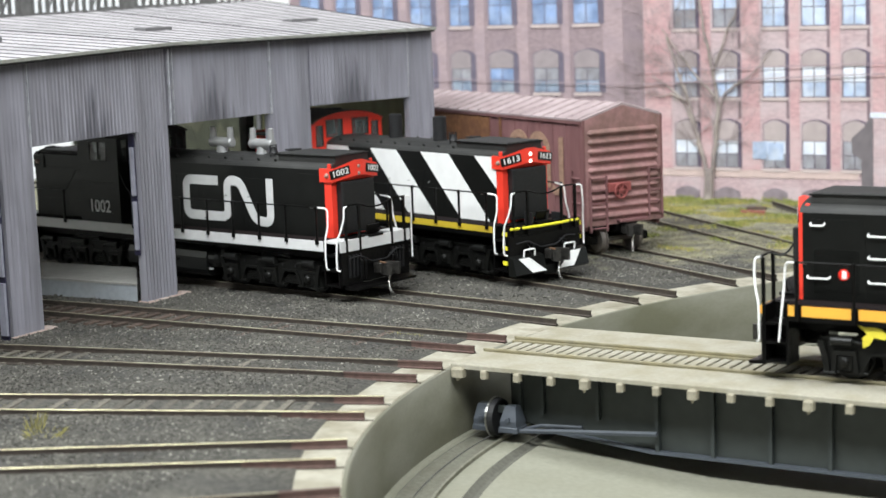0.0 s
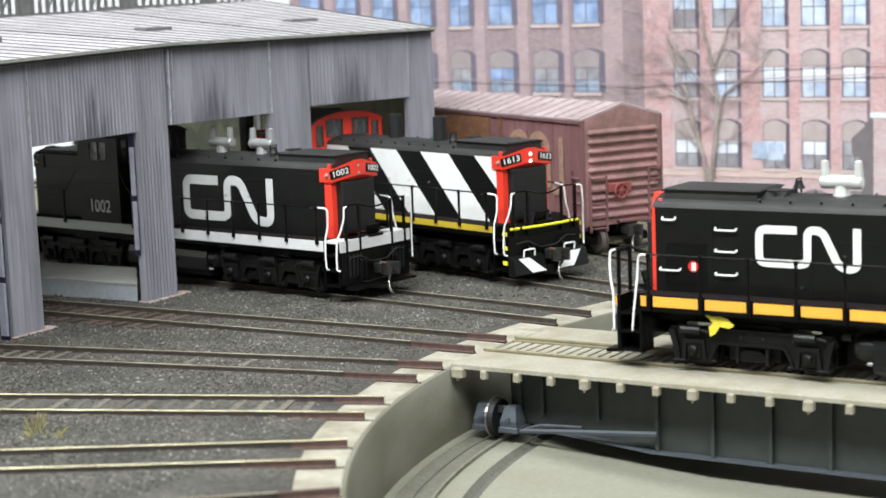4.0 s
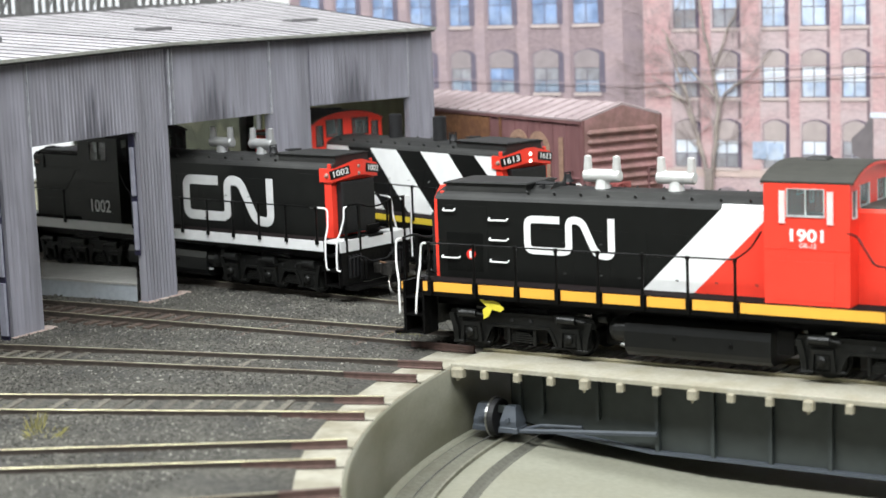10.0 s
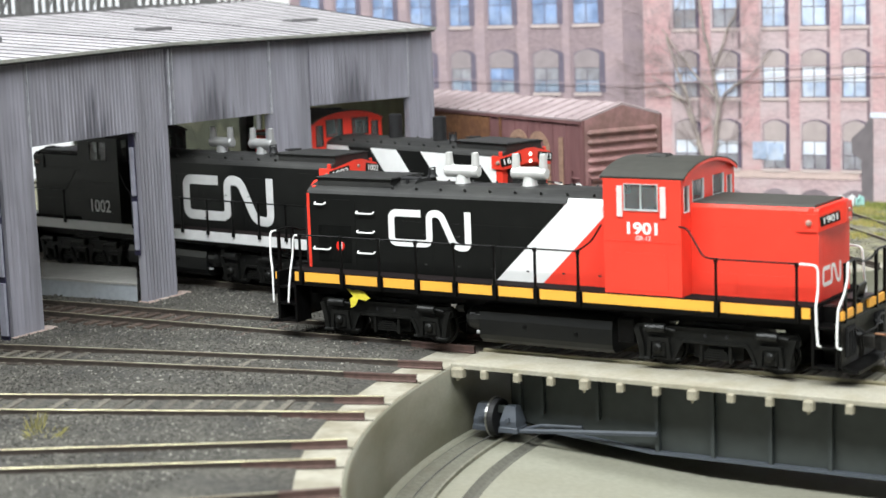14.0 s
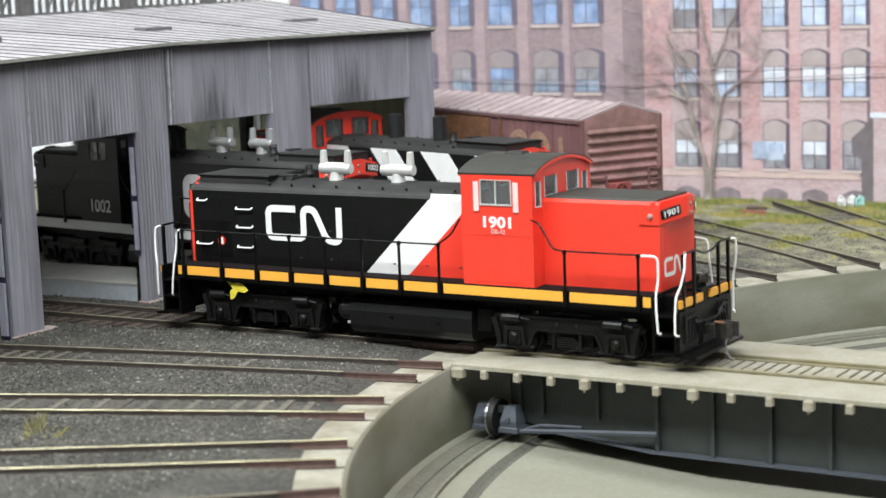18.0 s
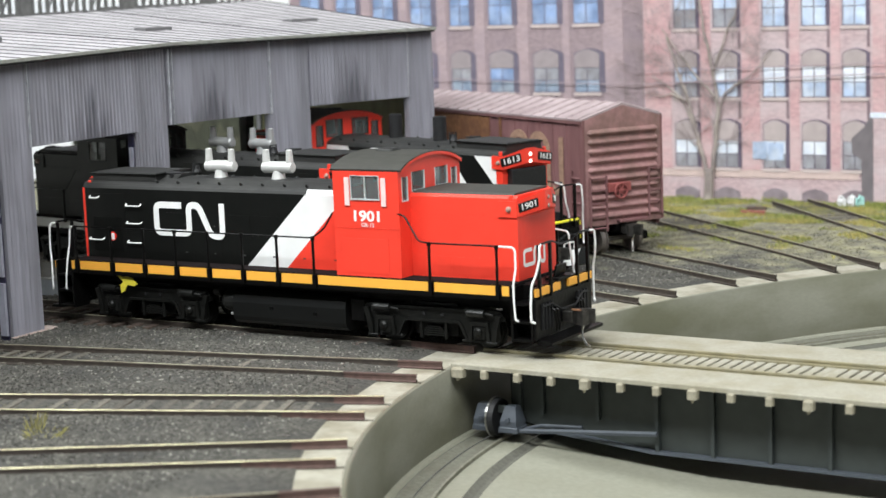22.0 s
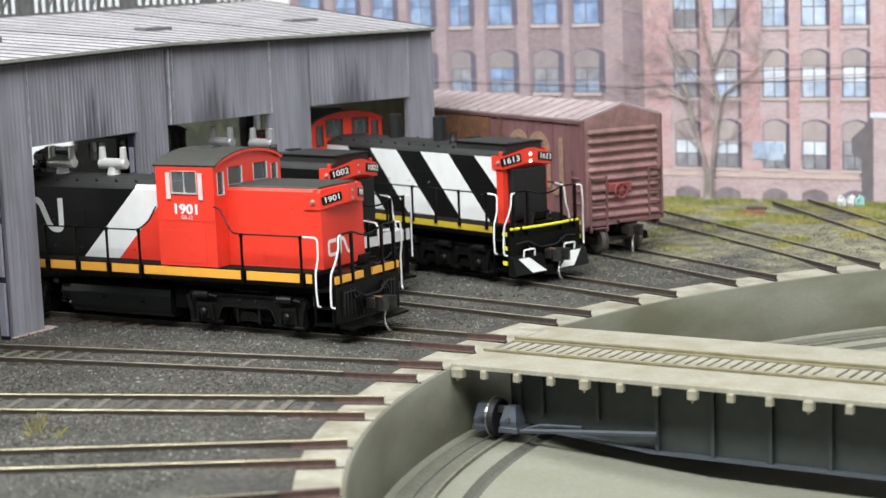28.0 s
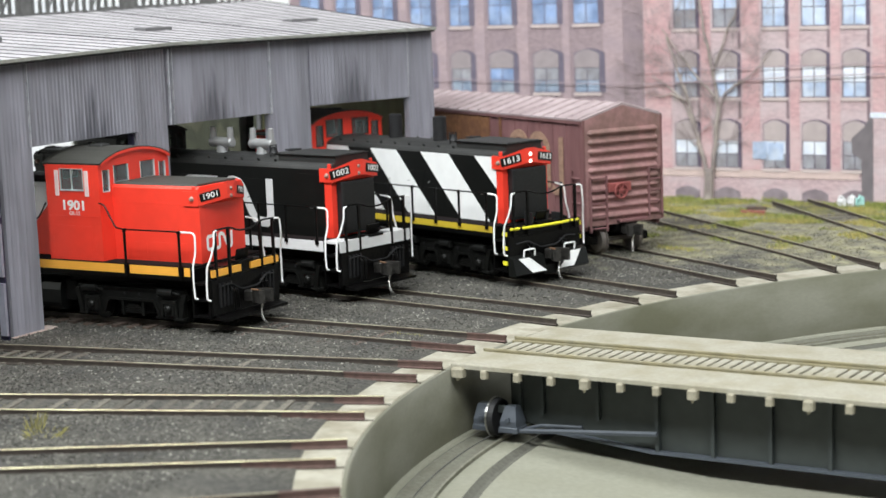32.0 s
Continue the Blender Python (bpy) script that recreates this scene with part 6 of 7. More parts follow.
    for k in range(24):
        a, c = 2 * math.pi * k / 24, 2 * math.pi * (k + 1) / 24
        rod(b, (-3.0, 3.0 + 2.7 * math.cos(a), 23.6 + 2.7 * math.sin(a)), (-3.0, 3.0 + 2.7 * math.cos(c), 23.6 + 2.7 * math.sin(c)), 0.42, seg=6, cap=False)
    for k in range(6):
        a = math.pi * k / 3
        rod(b, (-3.0, 3.0, 23.6), (-3.0, 3.0 + 2.7 * math.cos(a), 23.6 + 2.7 * math.sin(a)), 0.35, seg=5)
    part("brake_wheel", b, M["redoxide"], L, "red-oxide brake wheel")
    b = B()
    box(b, -2.4, -0.2, -2.2, 8.0, 23.4, 26.6, 0, 0.3)
    rod(b, (-3.2, 3.0, 23.6), (-0.4, 3.0, 23.6), 0.8, seg=8)
    part("brake_housing", b, M["redoxide"], L)
    b = B()
    box(b, -3.6, -0.4, -9.5, 3.5, 12.0, 12.7)
    part("brake_step", b, M["boxcar"], L)
    for k in range(3):
        b = B()
        box(b, -0.35, -0.2, -14.6 + 3.4 * k, -12.0 + 3.4 * k, 48.2, 49.0)
        part("small_lettering", b, M["pinkwhite"], L, "pale bar of small lettering")
    # side ladder near the corner
    b = B()
    for x in (1.0, 7.5):
        box(b, x - 0.3, x + 0.3, 17.6, 18.4, 8.5, 31.5)
    for k in range(5):
        rod(b, (1.0, 18.2, 10.5 + k * 4.6), (7.5, 18.2, 10.5 + k * 4.6), 0.3, seg=6)
    part("ladder", b, M["boxcar"], L, "oxide-red side ladder")
    b = B()
    box(b, -0.4, 4.0, -4.0, 4.0, 8.4, 12.0)
    box(b, 4, Lb - 4, -3.0, 3.0, 7.5, 11.6)
    part("centre_sill", b, M["under"], L)
    for xc in (15.6, 156.0):
        t = new("truck")
        t.parent = L
        t.empty_display_size = 0.01
        t.matrix_basis = mm(xc, 0, 0)
        for ax in (-10.2, 10.2):
            b = B()
            for s in (-1, 1):
                lathe(b, [(0.8, s * 9.2), (4.4, s * 9.2), (4.9, s * 7.6), (5.5, s * 7.5), (5.5, s * 7.0), (0.8, s * 7.0)], 24, (ax, 0, 4.85), "y")
            rod(b, (ax, -11, 4.85), (ax, 11, 4.85), 0.9, seg=8)
            part("wheelset", b, M["wheelrust"], t, "rusty steel wheelset")
        for s in (-1, 1):
            b = B()
            prism(b, [(-13, 6.4), (-9, 7.2), (-5, 9.6), (5, 9.6), (9, 7.2), (13, 6.4), (13, 3.6), (8, 3.2), (4, 2.0), (-4, 2.0), (-8, 3.2), (-13, 3.6)], *sorted((s * 10.2, s * 12.6)), "y")
            part("sideframe", b, M["under"], t)
        b = B()
        box(b, -2.5, 2.5, -11, 11, 4.0, 9.0)
        part("bolster", b, M["under"], t)
    coupler(L, -1, -0.0, False)


M["boxrib"] = mat("grimy_roof_rib", (0.27, 0.21, 0.215), 0.9, size=2, var=0.2, bump=0.05)
M["redoxide"] = mat("bright_red_oxide", (0.25, 0.065, 0.06), 0.7, size=3, var=0.15, bump=0.05)
M["wheelrust"] = mat("rusty_wheel_steel", (0.15, 0.13, 0.115), 0.45, 0.4, size=2, var=0.25, bump=0.05)
boxcar()

# ---- printed backdrop behind the layout ----


def flat(name, pts, mat_, parent, y, t=0.25, label=""):
    """A thin flat piece with outline (x, z) on the backdrop, its face at y."""
    b = B()
    prism(b, pts, y, y + t, "y")
    return part(name, b, mat_, parent, label)


def rect(x0, x1, z0, z1):
    return [(x0, z0), (x1, z0), (x1, z1), (x0, z1)]


def arch(x0, x1, z0, z1, k=7):
    """A window head: square below, a flat arch above."""
    w, rise = x1 - x0, min(2.2, (x1 - x0) * 0.18)
    top = [(x1 - w * i / k, z1 - rise + rise * math.sin(math.pi * i / k)) for i in range(k + 1)]
    return [(x0, z0), (x1, z0)] + top


def print_window(parent, x0, x1, zs, zb, zt, panes, shade, sh_w=1.6):
    """One printed window: shaded reveal, blind in the arched head, panes, sash bars and sill."""
    y = BACK_Y - 0.35
    w = flat("window", arch(x0 - 0.3, x1 + sh_w, zs, zt + 0.5), shade, parent, y, 0.35)
    if zb < zt - 0.5:
        flat("blind", arch(x0, x1, zb, zt), M["p_blind"] if sh_w < 2 else M["p_blind_l"], w, y - 0.2, 0.2)
    n = 2
    zm = zs + (min(zb, zt) - zs) * 0.5
    for i in range(n):
        for (za, zc), pm in zip(((zs + 0.4, zm - 0.2), (zm + 0.2, min(zb, zt) - 0.3)), panes):
            xa = x0 + (x1 - x0) * i / n
            flat("pane", rect(xa + 0.25, xa + (x1 - x0) / n - 0.25, za, zc), pm, w, y - 0.15, 0.15)
    flat("sill", rect(x0 - 0.8, x1 + 0.8, zs - 1.5, zs), M["p_stone"], w, y - 0.3, 0.3)


def backdrop():
    b = B()
    box(b, -1150, 260, BACK_Y, BACK_Y + 4, -90, 190)
    tagged(part("backdrop", b, M["p_sky"]), "backdrop board printed with a brick factory street", "backdrop", kind="structure")
    f = thing("factory_building", mm(0, 0, 0), "pink brick factory with arched windows, printed on the backdrop", "building")
    flat("wall", rect(-346, -190, -4, 150), M["p_brick"], f, BACK_Y - 0.12, 0.1)
    right = [(-330.5, -319.5), (-311.0, -299.6), (-287.2, -276.6), (-268.8, -257.6), (-250.0, -239.4), (-229.6, -218.6)]
    for a, c in ((-346, -332.5), (-318.0, -312.6), (-297.6, -289.0), (-274.6, -270.2), (-255.6, -251.4), (-236.6, -231.0)):
        flat("pilaster", rect(a, c, 11.5, 150), M["p_pil"], f, BACK_Y - 0.3, 0.2)
    P, Q, D = M["p_pale"], M["p_blue"], M["p_dim"]
    for i, (a, c) in enumerate(right):
        print_window(f, a, c, 76.4, 93.5, 101.0, (P, P) if i > 1 else (D, P), M["p_shade"])
        print_window(f, a, c, 44.6, 58.4, 66.0, (P, M["p_white"]) if i else (D, P), M["p_shade"])
        print_window(f, a, c, 12.2, 25.0, 34.2, (D, M["p_white"]) if i < 4 else (D, D), M["p_shade"])
        flat("basement_window", arch(a - 0.6, c + 0.6, -4, 3.2), M["p_cellar"], f, BACK_Y - 0.4, 0.25)
    # shadow lines of the pilasters, drawn as dark strips in the print
    for a, c in right:
        for z0, z1 in ((35.0, 43.0), (66.8, 74.8), (101.8, 150.0)):
            flat("pilaster_edge", rect(c + 0.3, c + 1.6, z0, z1), M["p_shadow"], f, BACK_Y - 0.34, 0.2)
    flat("stone_belt", rect(-346, -243, 7.8, 11.2), M["p_stone2"], f, BACK_Y - 0.4, 0.3)
    for a, c, z0 in ((-292.6, -285.7, 16.4), (-285.3, -277.8, 16.0)):
        flat("notice", rect(a, c, z0, z0 + 8.0), M["p_pale"], f, BACK_Y - 0.6, 0.15, "pale blue notice board")
    # shaded wing with deeper window bays
    g = thing("factory_wing", mm(0, 0, 0), "shaded pink-grey brick factory wing, printed on the backdrop", "building")
    flat("wall", rect(-548, -346.2, -4, 150), M["p_brick_l"], g, BACK_Y - 0.12, 0.1)
    left = [(-541.0, -529.0), (-518.5, -506.5), (-496.0, -484.0), (-473.5, -461.5), (-450.6, -439.6), (-428.6, -415.6), (-404.4, -391.0), (-382.2, -369.2)]
    for (a, c), (a2, c2) in zip(left, left[1:] + [(-354.0, -340.0)]):
        flat("pilaster", rect(c + 2.2, a2 - 2.6, -4, 150), M["p_pil_l"], g, BACK_Y - 0.3, 0.2)
    for i, (a, c) in enumerate(left):
        print_window(g, a, c, 79.6, 99.5, 106.0, (Q, Q), M["p_shade_l"], 3.0)
        print_window(g, a, c, 46.8, 58.8, 67.4, ((M["p_deep"], D) if i not in (1, 3, 5) else (M["p_deep"], Q)), M["p_shade_l"], 3.0)
        print_window(g, a, c, 14.0, 26.0, 36.0, (M["p_deep"], D), M["p_shade_l"], 3.0)
    # yard wall at the end of the building; the gap's shade is a dark polygon
    h = thing("yard_building", mm(0, 0, 0), "red brick outbuilding with pale coping, printed on the backdrop", "building")
    flat("wall", rect(-236.2, -150, -4, 36.4), M["p_brick"], h, BACK_Y - 0.75, 0.25)
    flat("coping", rect(-237.6, -150, 35.6, 38.0), M["p_white"], h, BACK_Y - 0.95, 0.3)
    flat("lean_to", [(-241.6, -4), (-236.3, -4), (-236.3, 35.5), (-238.0, 35.5), (-240.5, 31.5), (-246.0, 26.5), (-246.0, 20.0), (-241.6, 17)], M["p_gap"], h, BACK_Y - 0.72, 0.2, "dark shape of the shaded gap beside the outbuilding")


M["p_sky"] = mat("print_sky", (0.74, 0.74, 0.76), 0.75, size=60, var=0.04, bump=0.0, stain=(0.62, 0.66, 0.74), ssize=120, samt=0.5)
M["p_white"] = mat("print_white_pane", (0.74, 0.77, 0.84), 0.6, size=5, var=0.1, bump=0.0, stain=(0.50, 0.57, 0.70), ssize=6, samt=0.6, piece=0.06)
M["p_cellar"] = mat("print_cellar_window", (0.22, 0.18, 0.20), 0.7, size=5, var=0.15, bump=0.0, stain=(0.36, 0.31, 0.33), ssize=10, samt=0.6)
M["p_stone2"] = mat("print_stone_belt", (0.58, 0.45, 0.42), 0.7, size=5, var=0.08, bump=0.0)
M["p_shade_l"] = mat("print_soft_reveal", (0.15, 0.13, 0.175), 0.7, size=3, var=0.12, bump=0.0)
M["p_deep"] = mat("print_deep_pane", (0.24, 0.30, 0.40), 0.6, size=5, var=0.25, bump=0.0, stain=(0.42, 0.45, 0.50), ssize=8, samt=0.6, piece=0.15)
M["p_gap"] = mat("print_shaded_gap", (0.17, 0.15, 0.16), 0.7, size=6, var=0.12, bump=0.0)
backdrop()


def woodland_print():
    """Olive woodland on the board behind the shed: a few soft tree masses."""
    w = thing("woodland_print", mm(0, 0, 0), "olive green woodland printed on the backdrop behind the shed", "backdrop", kind="structure")
    flat("meadow", rect(-705, -548.2, -6, 62), M["p_olive"], w, BACK_Y - 0.12, 0.1)
    rng = random.Random(14)
    for k in range(26):
        x, z = rng.uniform(-702, -552), rng.uniform(0, 40)
        r = rng.uniform(6, 14)
        pts = [(x + r * rng.uniform(0.7, 1.1) * math.cos(a), z + 1.3 * r * rng.uniform(0.7, 1.1) * math.sin(a)) for a in [math.pi * 2 * i / 11 for i in range(11)]]
        pts = [(max(-704.5, min(-548.6, px)), pz) for px, pz in pts]
        flat("tree_mass", pts, M[("p_olive", "p_olive_dark", "p_olive_pale")[k % 3]], w, BACK_Y - 0.3 - 0.02 * k, 0.1)


M["p_olive"] = mat("print_olive_meadow", (0.040, 0.043, 0.029), 0.9, size=6, var=0.3, bump=0, stain=(0.04, 0.042, 0.03), ssize=18, samt=0.8)
M["p_olive_dark"] = mat("print_dark_foliage", (0.034, 0.037, 0.027), 0.9, size=6, var=0.3, bump=0, stain=(0.024, 0.026, 0.02), ssize=12, samt=0.8)
M["p_olive_pale"] = mat("print_pale_grass", (0.062, 0.062, 0.042), 0.9, size=6, var=0.3, bump=0, stain=(0.055, 0.055, 0.038), ssize=14, samt=0.7)
woodland_print()


def sky_screen():
    b = B()
    box(b, -1010, -1000, -900, BACK_Y, -90, 330)
    tagged(part("backdrop_side", b, M["sky"]), "pale cream sky board behind the shed", "backdrop", kind="structure")


sky_screen()


def bare_tree():
    t = thing("bare_tree", mm(-314.0, BACK_Y - 1.5, -3.4), "leafless tree with pale forked trunk before the factory", "tree")
    rng = random.Random(21)

    def limb(p, d, length, r, depth, out):
        pts, rad = [p], [r]
        n = 5
        for i in range(n):
            d = (d + Vector((rng.uniform(-0.16, 0.16), 0, rng.uniform(-0.06, 0.14)))).normalized()
            p = p + d * (length / n)
            p.y = max(-0.4, min(0.4, p.y))
            pts.append(p.copy())
            rad.append(r * (1 - 0.62 * (i + 1) / n))
        out.append((pts, rad))
        if depth > 0:
            for k in range(5 if depth > 1 else 4):
                i = rng.randint(1, n)
                s = rng.choice((-1, 1))
                a = rng.uniform(0.35, 0.95) * s
                nd = Vector((d.x * math.cos(a) + d.z * math.sin(a), rng.uniform(-0.25, 0.25), d.z * math.cos(a) - d.x * math.sin(a)))
                limb(pts[i].copy(), nd.normalized(), length * rng.uniform(0.42, 0.68), max(0.13, rad[i] * 0.6), depth - 1, out)

    b = B()
    wire(b, [(-0.2, 0, -1), (0, 0, 4), (0.4, 0, 12), (0.6, 0, 15)], [2.7, 2.3, 2.2, 2.1], 10)
    tr = part("trunk", b, M["p_tree"], t)
    mains = [([(-0.8, 0, 13), (-3.6, 0, 24), (-6.2, 0, 34), (-9.5, 0, 46), (-15.0, 0, 62), (-20, 0, 76)], 1.9), ([(1.6, 0, 13), (3.8, 0, 26), (5.0, 0, 40), (3.4, 0, 58), (-1.0, 0, 78), (-3.5, 0, 98)], 1.9),
             ([(4.6, 0, 40), (9, 0, 50), (16, 0, 55), (24, 0, 60), (31, 0, 70)], 0.95), ([(-6.0, 0, 33), (-13, 0, 48), (-19, 0, 53), (-28, 0, 58)], 0.9), ([(4.6, 0, 48), (-2, 0, 54), (-12, 0, 66), (-22, 0, 80)], 1.0), ([(3.4, 0, 60), (8, 0, 74), (14, 0, 86), (18, 0, 98)], 0.9), ([(-9.5, 0, 46), (-18, 0, 50), (-24, 0, 48), (-29, 0, 50)], 0.7)]
    small = []
    for pts, r in mains:
        pts = [Vector(p) for p in pts]
        n = len(pts)
        rad = [0.64 * r * (1 - 0.62 * i / (n - 1)) for i in range(n)]
        fine = []
        fr = []
        for i in range(n - 1):
            for k in range(3):
                q = pts[i].lerp(pts[i + 1], k / 3)
                fine.append(q + Vector((rng.uniform(-0.5, 0.5) if i or k else 0, rng.uniform(-0.2, 0.2), rng.uniform(-0.4, 0.4))))
                fr.append(rad[i] + (rad[i + 1] - rad[i]) * k / 3)
        fine.append(pts[-1])
        fr.append(rad[-1])
        b = B()
        wire(b, fine, fr, 7)
        part("limb", b, M["p_tree"], t)
        for i in range(3, len(fine), 2):
            d = (fine[i] - fine[i - 1]).normalized()
            s = rng.choice((-1, 1))
            a = rng.uniform(0.4, 1.0) * s
            nd = Vector((d.x * math.cos(a) + d.z * math.sin(a), 0, d.z * math.cos(a) - d.x * math.sin(a)))
            limb(fine[i].copy(), nd, rng.uniform(12, 24), fr[i] * 0.5, 2, small)
    b = B()
    for pts, rad in small:
        wire(b, pts, [r * 0.65 for r in rad], 4)
    tagged(part("branchwork", b, M["p_twig"], t), kind="stuff")


bare_tree()


def overhead_wire(pts, r):
    b = B()
    wire(b, [(x, BACK_Y - 2.2, z) for x, z in pts], r, 5)
    tagged(part("overhead_wire", b, M["p_wire"]), "thin dark overhead wire crossing before the factory", "wire", group="overhead wires")


overhead_wire([(-352, 50.6), (-300, 52.6), (-250, 54.6), (-215, 55.4)], 0.28)
overhead_wire([(-352, 56.6), (-300, 58.0), (-250, 59.4), (-215, 60.0)], 0.2)
overhead_wire([(-560, 54.0), (-450, 53.4), (-352, 50.6)], 0.22)


def hit_track(x, y, pad):
    """True where (x, y) lies on a rail, within pad."""
    for a, off, r0, r1 in TRACKS:
        ca, sa = math.cos(radians(a)), math.sin(radians(a))
        s = x * ca + y * sa
        if s < 240:
            continue
        o = x * sa - y * ca - off
        if abs(abs(o) - 8.25) < pad:
            return True
    return False


def grass_stuff():
    rng = random.Random(8)
    vs, fs, mi = [], [], []
    n = 0
    for k in range(190000):
        x, y = rng.uniform(-352, -120), rng.uniform(150, 333)
        dens = 1.9 * noise.noise(Vector((x * 0.05, y * 0.07, 3.0))) + (y - 276) * 0.008
        if dens < rng.uniform(-0.15, 0.5) or hit_track(x, y, 1.6):
            continue
        h = rng.uniform(0.8, 2.4 + 1.6 * max(0.0, dens)) * (0.72 if y > 300 else 0.75)
        a = rng.uniform(0, math.pi)
        w = rng.uniform(0.15, 0.32)
        z = gz(x, y) - 0.2 + mound(x, y)
        lx, ly = rng.uniform(-0.9, 0.9), rng.uniform(-0.9, 0.9)
        i = len(vs)
        vs += [(x - w * math.cos(a), y - w * math.sin(a), z), (x + w * math.cos(a), y + w * math.sin(a), z), (x + lx * 0.5, y + ly * 0.5, z + h * 0.65), (x + lx, min(BACK_Y - 1.2, y + ly), z + h)]
        fs += [(i, i + 1, i + 2), (i, i + 2, i + 3)]
        dry = 1 if noise.noise(Vector((x * 0.06, y * 0.06, 9.0))) + rng.uniform(-0.35, 0.35) > 0.05 else 0
        mi += [dry, dry]
        n += 1
        if n > 46000:
            break
    me = bpy.data.meshes.new("grass")
    me.from_pydata([(a * K, b * K, c * K) for a, b, c in vs], [], fs)
    me.materials.append(M["grass"]), me.materials.append(M["drygrass"])
    me.polygons.foreach_set("material_index", mi)
    tagged(new("grass", me), "yellow-green static grass along the foot of the backdrop", "grass", kind="stuff")


grass_stuff()


def tuft(x, y, seed, n=70, spread=2.4, h=7.0):
    rng = random.Random(seed)
    b = B()
    for k in range(n):
        a, r = rng.uniform(0, 6.28), spread * math.sqrt(rng.random())
        px, py = r * math.cos(a), r * math.sin(a)
        hh = h * rng.uniform(0.35, 1.0)
        lx, ly = px * 0.6 + rng.uniform(-1, 1), py * 0.6 + rng.uniform(-1, 1)
        w = 0.075
        q = rng.uniform(0, 3.1)
        v = [b.verts.new(c) for c in ((px - w * math.cos(q), py - w * math.sin(q), -0.3), (px + w * math.cos(q), py + w * math.sin(q), -0.3), (px + lx * 0.4, py + ly * 0.4, hh * 0.6), (px + lx, py + ly, hh))]
        face(b, (v[0], v[1], v[2])), face(b, (v[0], v[2], v[3]))
    tagged(part("grass_tuft", b, M["tuft"], m=mm(x, y, gz(x, y))), "small dry yellow-green grass tuft in the ballast", "grass tuft", group="grass tufts")


tuft(-301.5, -128.0, 4, 46, 2.4, 6.2)
tuft(-295.5, -131.0, 5, 70, 3.8, 2.2)


def moss_strip(x0, y0, x1, y1, seed):
    """A low yellow-green strip of moss beside a rail."""
    rng = random.Random(seed)
    b = B()
    for k in range(260):
        f = rng.random()
        px, py = (x1 - x0) * f + rng.gauss(0, 1.0), (y1 - y0) * f + rng.gauss(0, 0.9)
        a, w, h = rng.uniform(0, 6.28), rng.uniform(0.12, 0.3), rng.uniform(0.3, 0.9)
        v = [b.verts.new((px + w * math.cos(a + j * 2.1), py + w * math.sin(a + j * 2.1), -0.1)) for j in range(3)]
        top = b.verts.new((px + rng.uniform(-0.3, 0.3), py + rng.uniform(-0.3, 0.3), h))
        for j in range(3):
            face(b, (v[j], v[(j + 1) % 3], top))
    tagged(part("moss", b, M["tuft"], m=mm(x0, y0, gz(x0, y0) + 0.1)), "low strip of yellow-green moss along a rail", "moss", group="moss along the rails", kind="stuff")


moss_strip(-368.0, -47.0, -352.0, -46.0, 31)
moss_strip(-356.0, 5.6, -330.0, 5.6, 32)
moss_strip(-284.0, 5.2, -272.0, 5.2, 33)
moss_strip(-330.0, -112.0, -302.0, -102.0, 34)


def trackside_bits():
    b = B()
    box(b, -6.0, 6.0, -1.6, 1.6, 0, 1.2, 0, 0.2)
    box(b, -5.0, 5.5, -1.2, 2.0, 1.2, 2.2, 0, 0.2)
    o = part("plank_pile", b, M["redoxide"], m=mm(-274, 284, GROUND + 0.1, 0, 0, 8))
    tagged(o, "low pile of rust-red boards in the grass", "plank pile")
    b = B()
    box(b, -4.4, 4.4, -0.8, 0.8, 0, 1.4, 0, 0.2)
    o = part("dark_timber", b, M["tie_dark"], m=mm(-273.0, 287.5, GROUND + 2.35, 0, 0, 8))
    tagged(o, "short dark timber lying on the boards", "timber")
    rng = random.Random(4)
    for k, (x, w, h, mk) in enumerate(((-246.6, 1.7, 5.4, "greywhite"), (-242.2, 1.4, 6.4, "greywhite"), (-238.6, 1.3, 6.0, "teal"))):
        b = B()
        lathe(b, [(0, 0), (w * 1.3, 0.1), (w * 1.35, h * 0.3), (w * 1.1, h * 0.6), (w * 0.5, h * 0.75), (0, h * 0.78)], 9)
        for v in b.verts:
            v.co += Vector((rng.uniform(-0.7, 0.7), rng.uniform(-0.7, 0.7), 0 if v.co.z < 0.2 else rng.uniform(-0.8, 0.8)))
        o = part("refuse_sack", b, M[mk], m=mm(x, 322.0, GROUND + 0.2))
        tagged(o, "small crumpled pale refuse sack at the foot of the factory", "refuse sack", group="refuse sacks")


M["teal"] = mat("pale_teal_plastic", (0.35, 0.62, 0.58), 0.5, size=3, var=0.1, bump=0.05)
trackside_bits()

# ---- rails, slabs and loose stones ----
rim_slabs()
tracks()


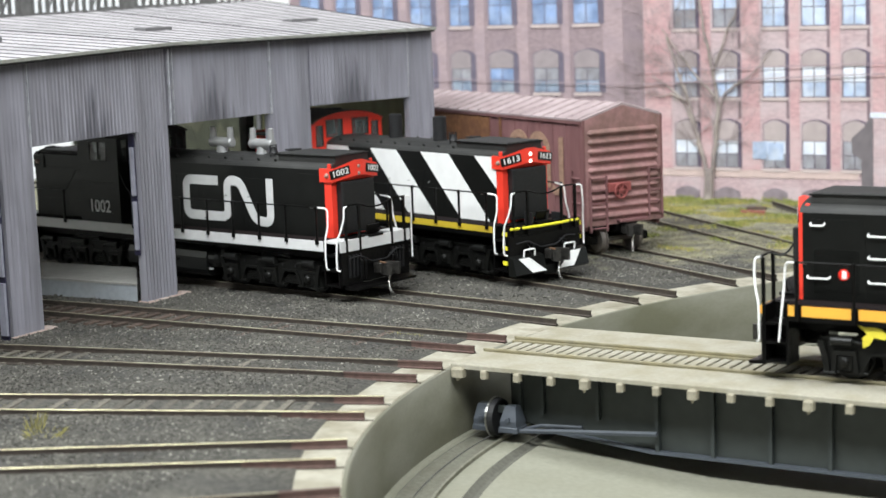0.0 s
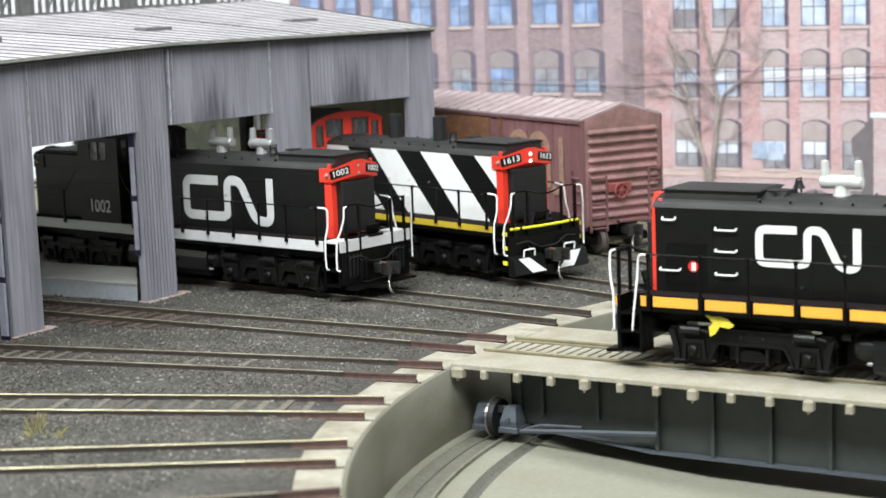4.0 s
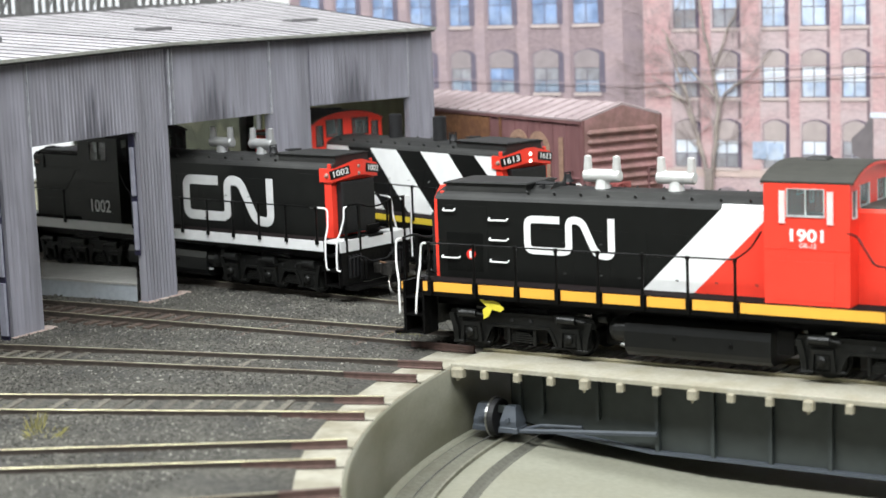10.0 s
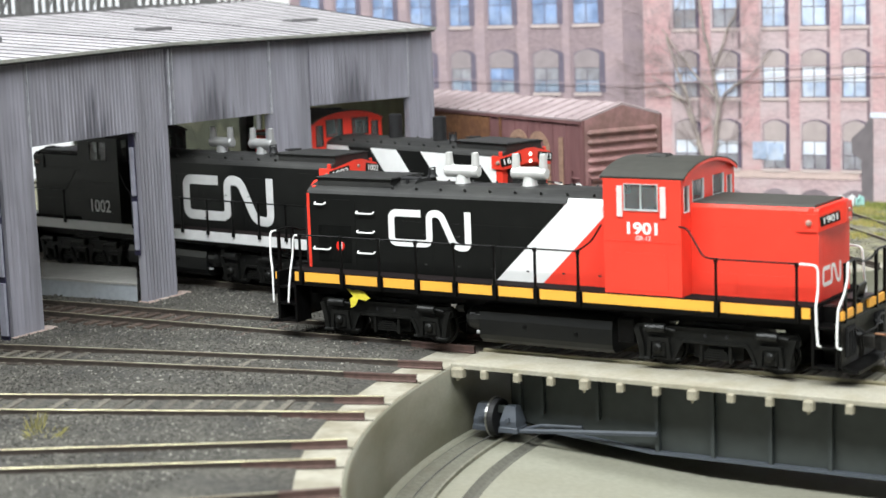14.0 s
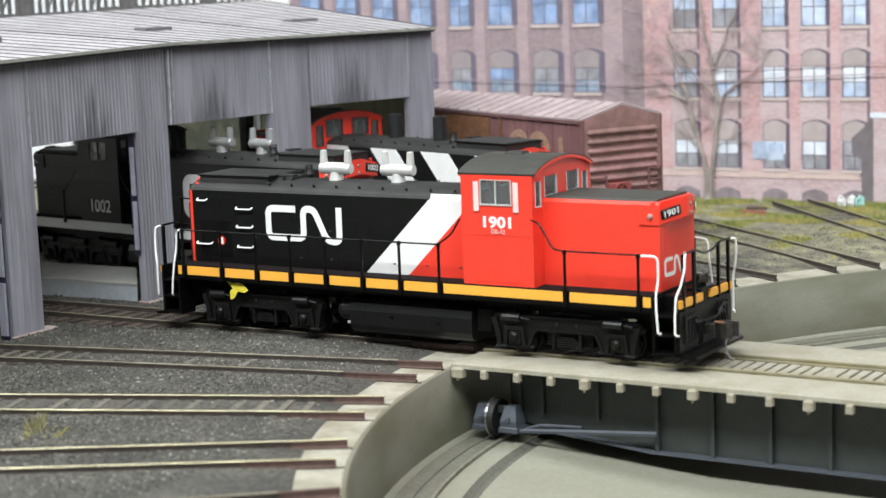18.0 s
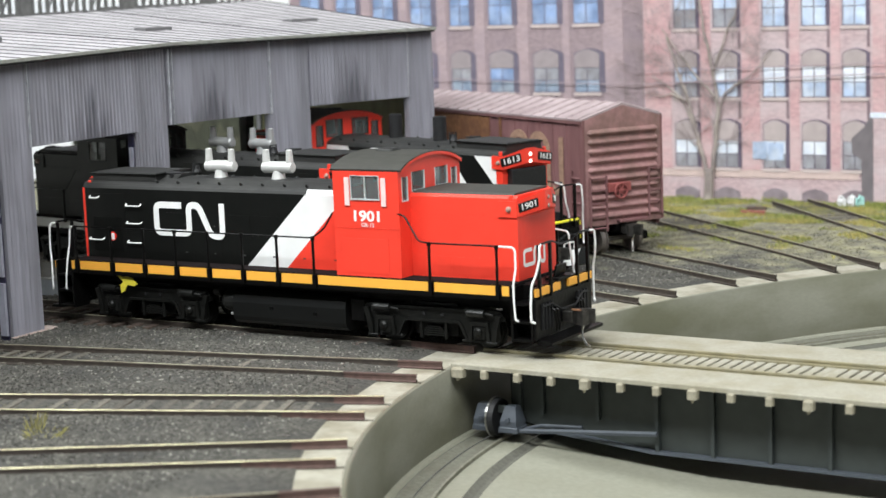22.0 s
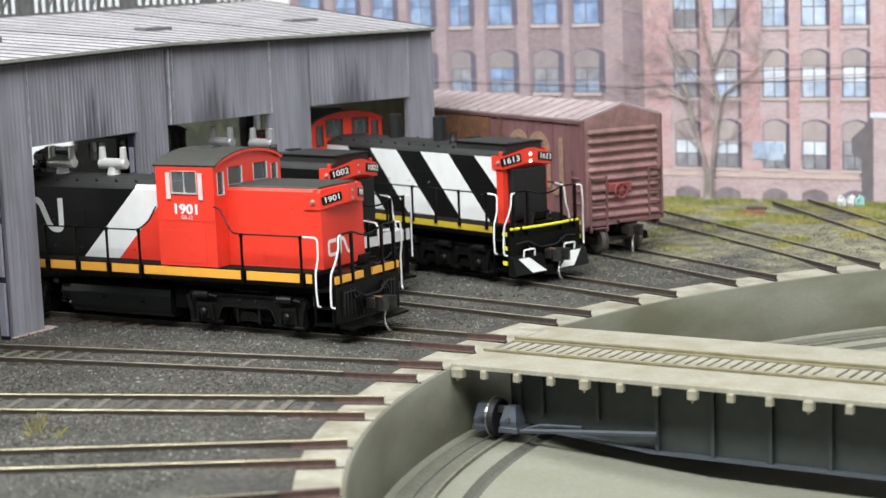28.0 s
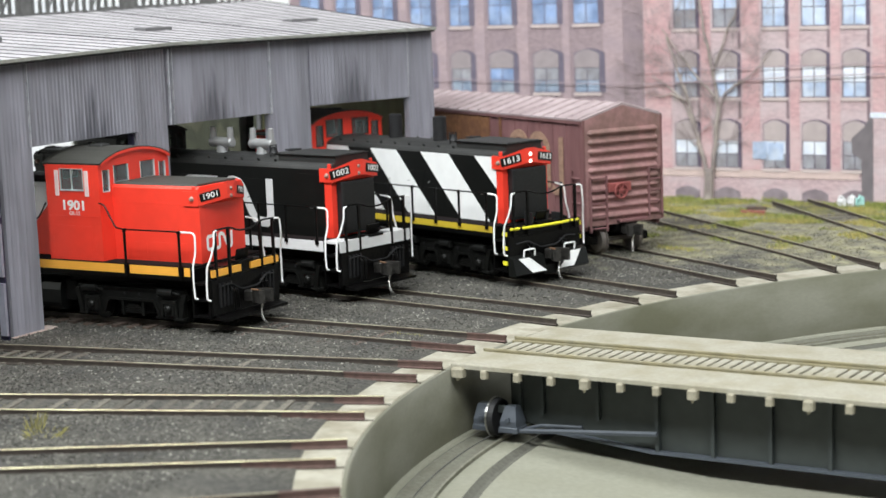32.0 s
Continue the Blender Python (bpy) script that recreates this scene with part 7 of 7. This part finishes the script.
def loose_stones():
    rng = np.random.default_rng(11)
    pts = []
    for (x0, x1, y0, y1, n, sz) in ((-420, -240, -175, 60, 36000, 0.62), (-420, -205, 60, 235, 15000, 0.7), (-330, -110, 120, 325, 14000, 0.62), (-520, -420, -120, 60, 3500, 0.9)):
        p = np.stack([rng.uniform(x0, x1, n), rng.uniform(y0, y1, n), rng.uniform(0.35, 1.0, n) * sz], 1)
        r = np.hypot(p[:, 0], p[:, 1])
        pts.append(p[r > 260.2])
    p = np.concatenate(pts)
    keep = np.ones(len(p), bool)
    for a, off, r0, r1 in TRACKS:
        ca, sa = math.cos(radians(a)), math.sin(radians(a))
        s = p[:, 0] * ca + p[:, 1] * sa
        o = np.abs(np.abs(p[:, 0] * sa - p[:, 1] * ca - off) - 8.25)
        keep &= ~((s > 240) & (o < 1.1))
        if a == TRACKS[2][0]:
            oo = np.abs(p[:, 0] * sa - p[:, 1] * ca - off)
            keep &= ~((s > 240) & (oo < 7.5) & (rng.random(len(p)) < 0.85))
    p = p[keep]
    n = len(p)
    base = np.array([(1, 0, 0), (0, 1, 0), (-1, 0, 0), (0, -1, 0), (0, 0, 1), (0, 0, -1)], float)
    v = base[None] * rng.uniform(0.6, 1.25, (n, 6, 1))
    ang = rng.uniform(0, 6.28, n)
    c, s = np.cos(ang), np.sin(ang)
    tilt = rng.uniform(-0.5, 0.5, n)
    x, y, z = v[..., 0], v[..., 1] * 0.8, v[..., 2] * 0.62
    y, z = y * np.cos(tilt)[:, None] - z * np.sin(tilt)[:, None], y * np.sin(tilt)[:, None] + z * np.cos(tilt)[:, None]
    X = x * c[:, None] - y * s[:, None]
    Y = x * s[:, None] + y * c[:, None]
    co = np.stack([X, Y, z], -1) * p[:, 2][:, None, None]
    co[..., 0] += p[:, 0][:, None]
    co[..., 1] += p[:, 1][:, None]
    rr = np.clip((np.hypot(p[:, 0], p[:, 1]) - 335) / 50.0, 0, 1)
    rise = np.array([mound(a, c) for a, c in p[:, :2]])
    co[..., 2] += (-1.95 - 0.9 * rr * rr * (3 - 2 * rr) + rise)[:, None] + 0.25 * rng.random(n)[:, None]
    tri = np.array([(0, 1, 4), (1, 2, 4), (2, 3, 4), (3, 0, 4), (1, 0, 5), (2, 1, 5), (3, 2, 5), (0, 3, 5)])
    fs = (tri[None] + 6 * np.arange(n)[:, None, None]).reshape(-1, 3)
    me = bpy.data.meshes.new("ballast_stones")
    me.from_pydata((co.reshape(-1, 3) * K).tolist(), [], fs.tolist())
    me.materials.append(M["stone"])
    tagged(new("ballast_stones", me), "loose dark and pale grey cinder stones between the tracks", "ballast", kind="stuff")


loose_stones()


def motions():
    """The striped locomotive rolls off the bridge into the shed, long hood first."""
    run = [(0, 208.6), (1, 199.35), (2, 189.3), (3, 178.8), (6, 145.9), (7, 134.8), (8, 123.25), (9, 111.2), (10, 99.95), (11, 88.4), (12, 76.85), (13, 65.6), (14, 55.0), (17, 22.1), (18, 11.25), (19, 0.3), (20, -10.45),
           (21, -21.3), (22, -32.0), (23, -42.95), (24, -53.9), (25, -64.8), (28, -97.4), (29, -108.6), (30, -119.75), (31, -131.1), (32, -142.7)]
    level = [(-480, -0.5), (-440, -0.7), (-400, -0.36), (-360, -0.32), (-320, -0.02), (-285, 0.26), (-250, 0.03), (-200, -0.08), (-150, 0.1), (-80, 0.28), (0, 0.70), (60, 0.71)]

    def at(pairs, x):
        """Straight-line reading of a table of (x, value)."""
        for (xa, va), (xb, vb) in zip(pairs, pairs[1:]):
            if x <= xb:
                break
        return va + (vb - va) * (x - xa) / (xb - xa)

    def rail(x):
        """Sideways place and height of the track and of the turned bridge at x."""
        return (0.0 if x < -245 else -0.64 - 0.0244 * (x + 245)), at(level, x)

    rows = []
    for k in range(65):
        t = k * 0.5
        x = at(run, t) - 276
        (yf, zf), (yr, zr) = rail(x - 51.0), rail(x + 52.3)
        yaw, pit = (yr - yf) / 103.3, (zr - zf) / 103.3
        rows.append((t, mm(x, yf + 51 * yaw, zf + 51 * pit, 0, -math.degrees(pit), math.degrees(yaw) - 0.7)))
    walk(MOVER, rows)
    for L, ax, ws in WHEELSETS:
        if L is not MOVER:
            continue
        rows = []
        for k in range(65):
            t = k * 0.5
            rows.append((t, mm(ax, 0, 4.85, 0, math.degrees((at(run, t) - 208.6) / 4.85), 0)))
        walk(ws, rows)


motions()
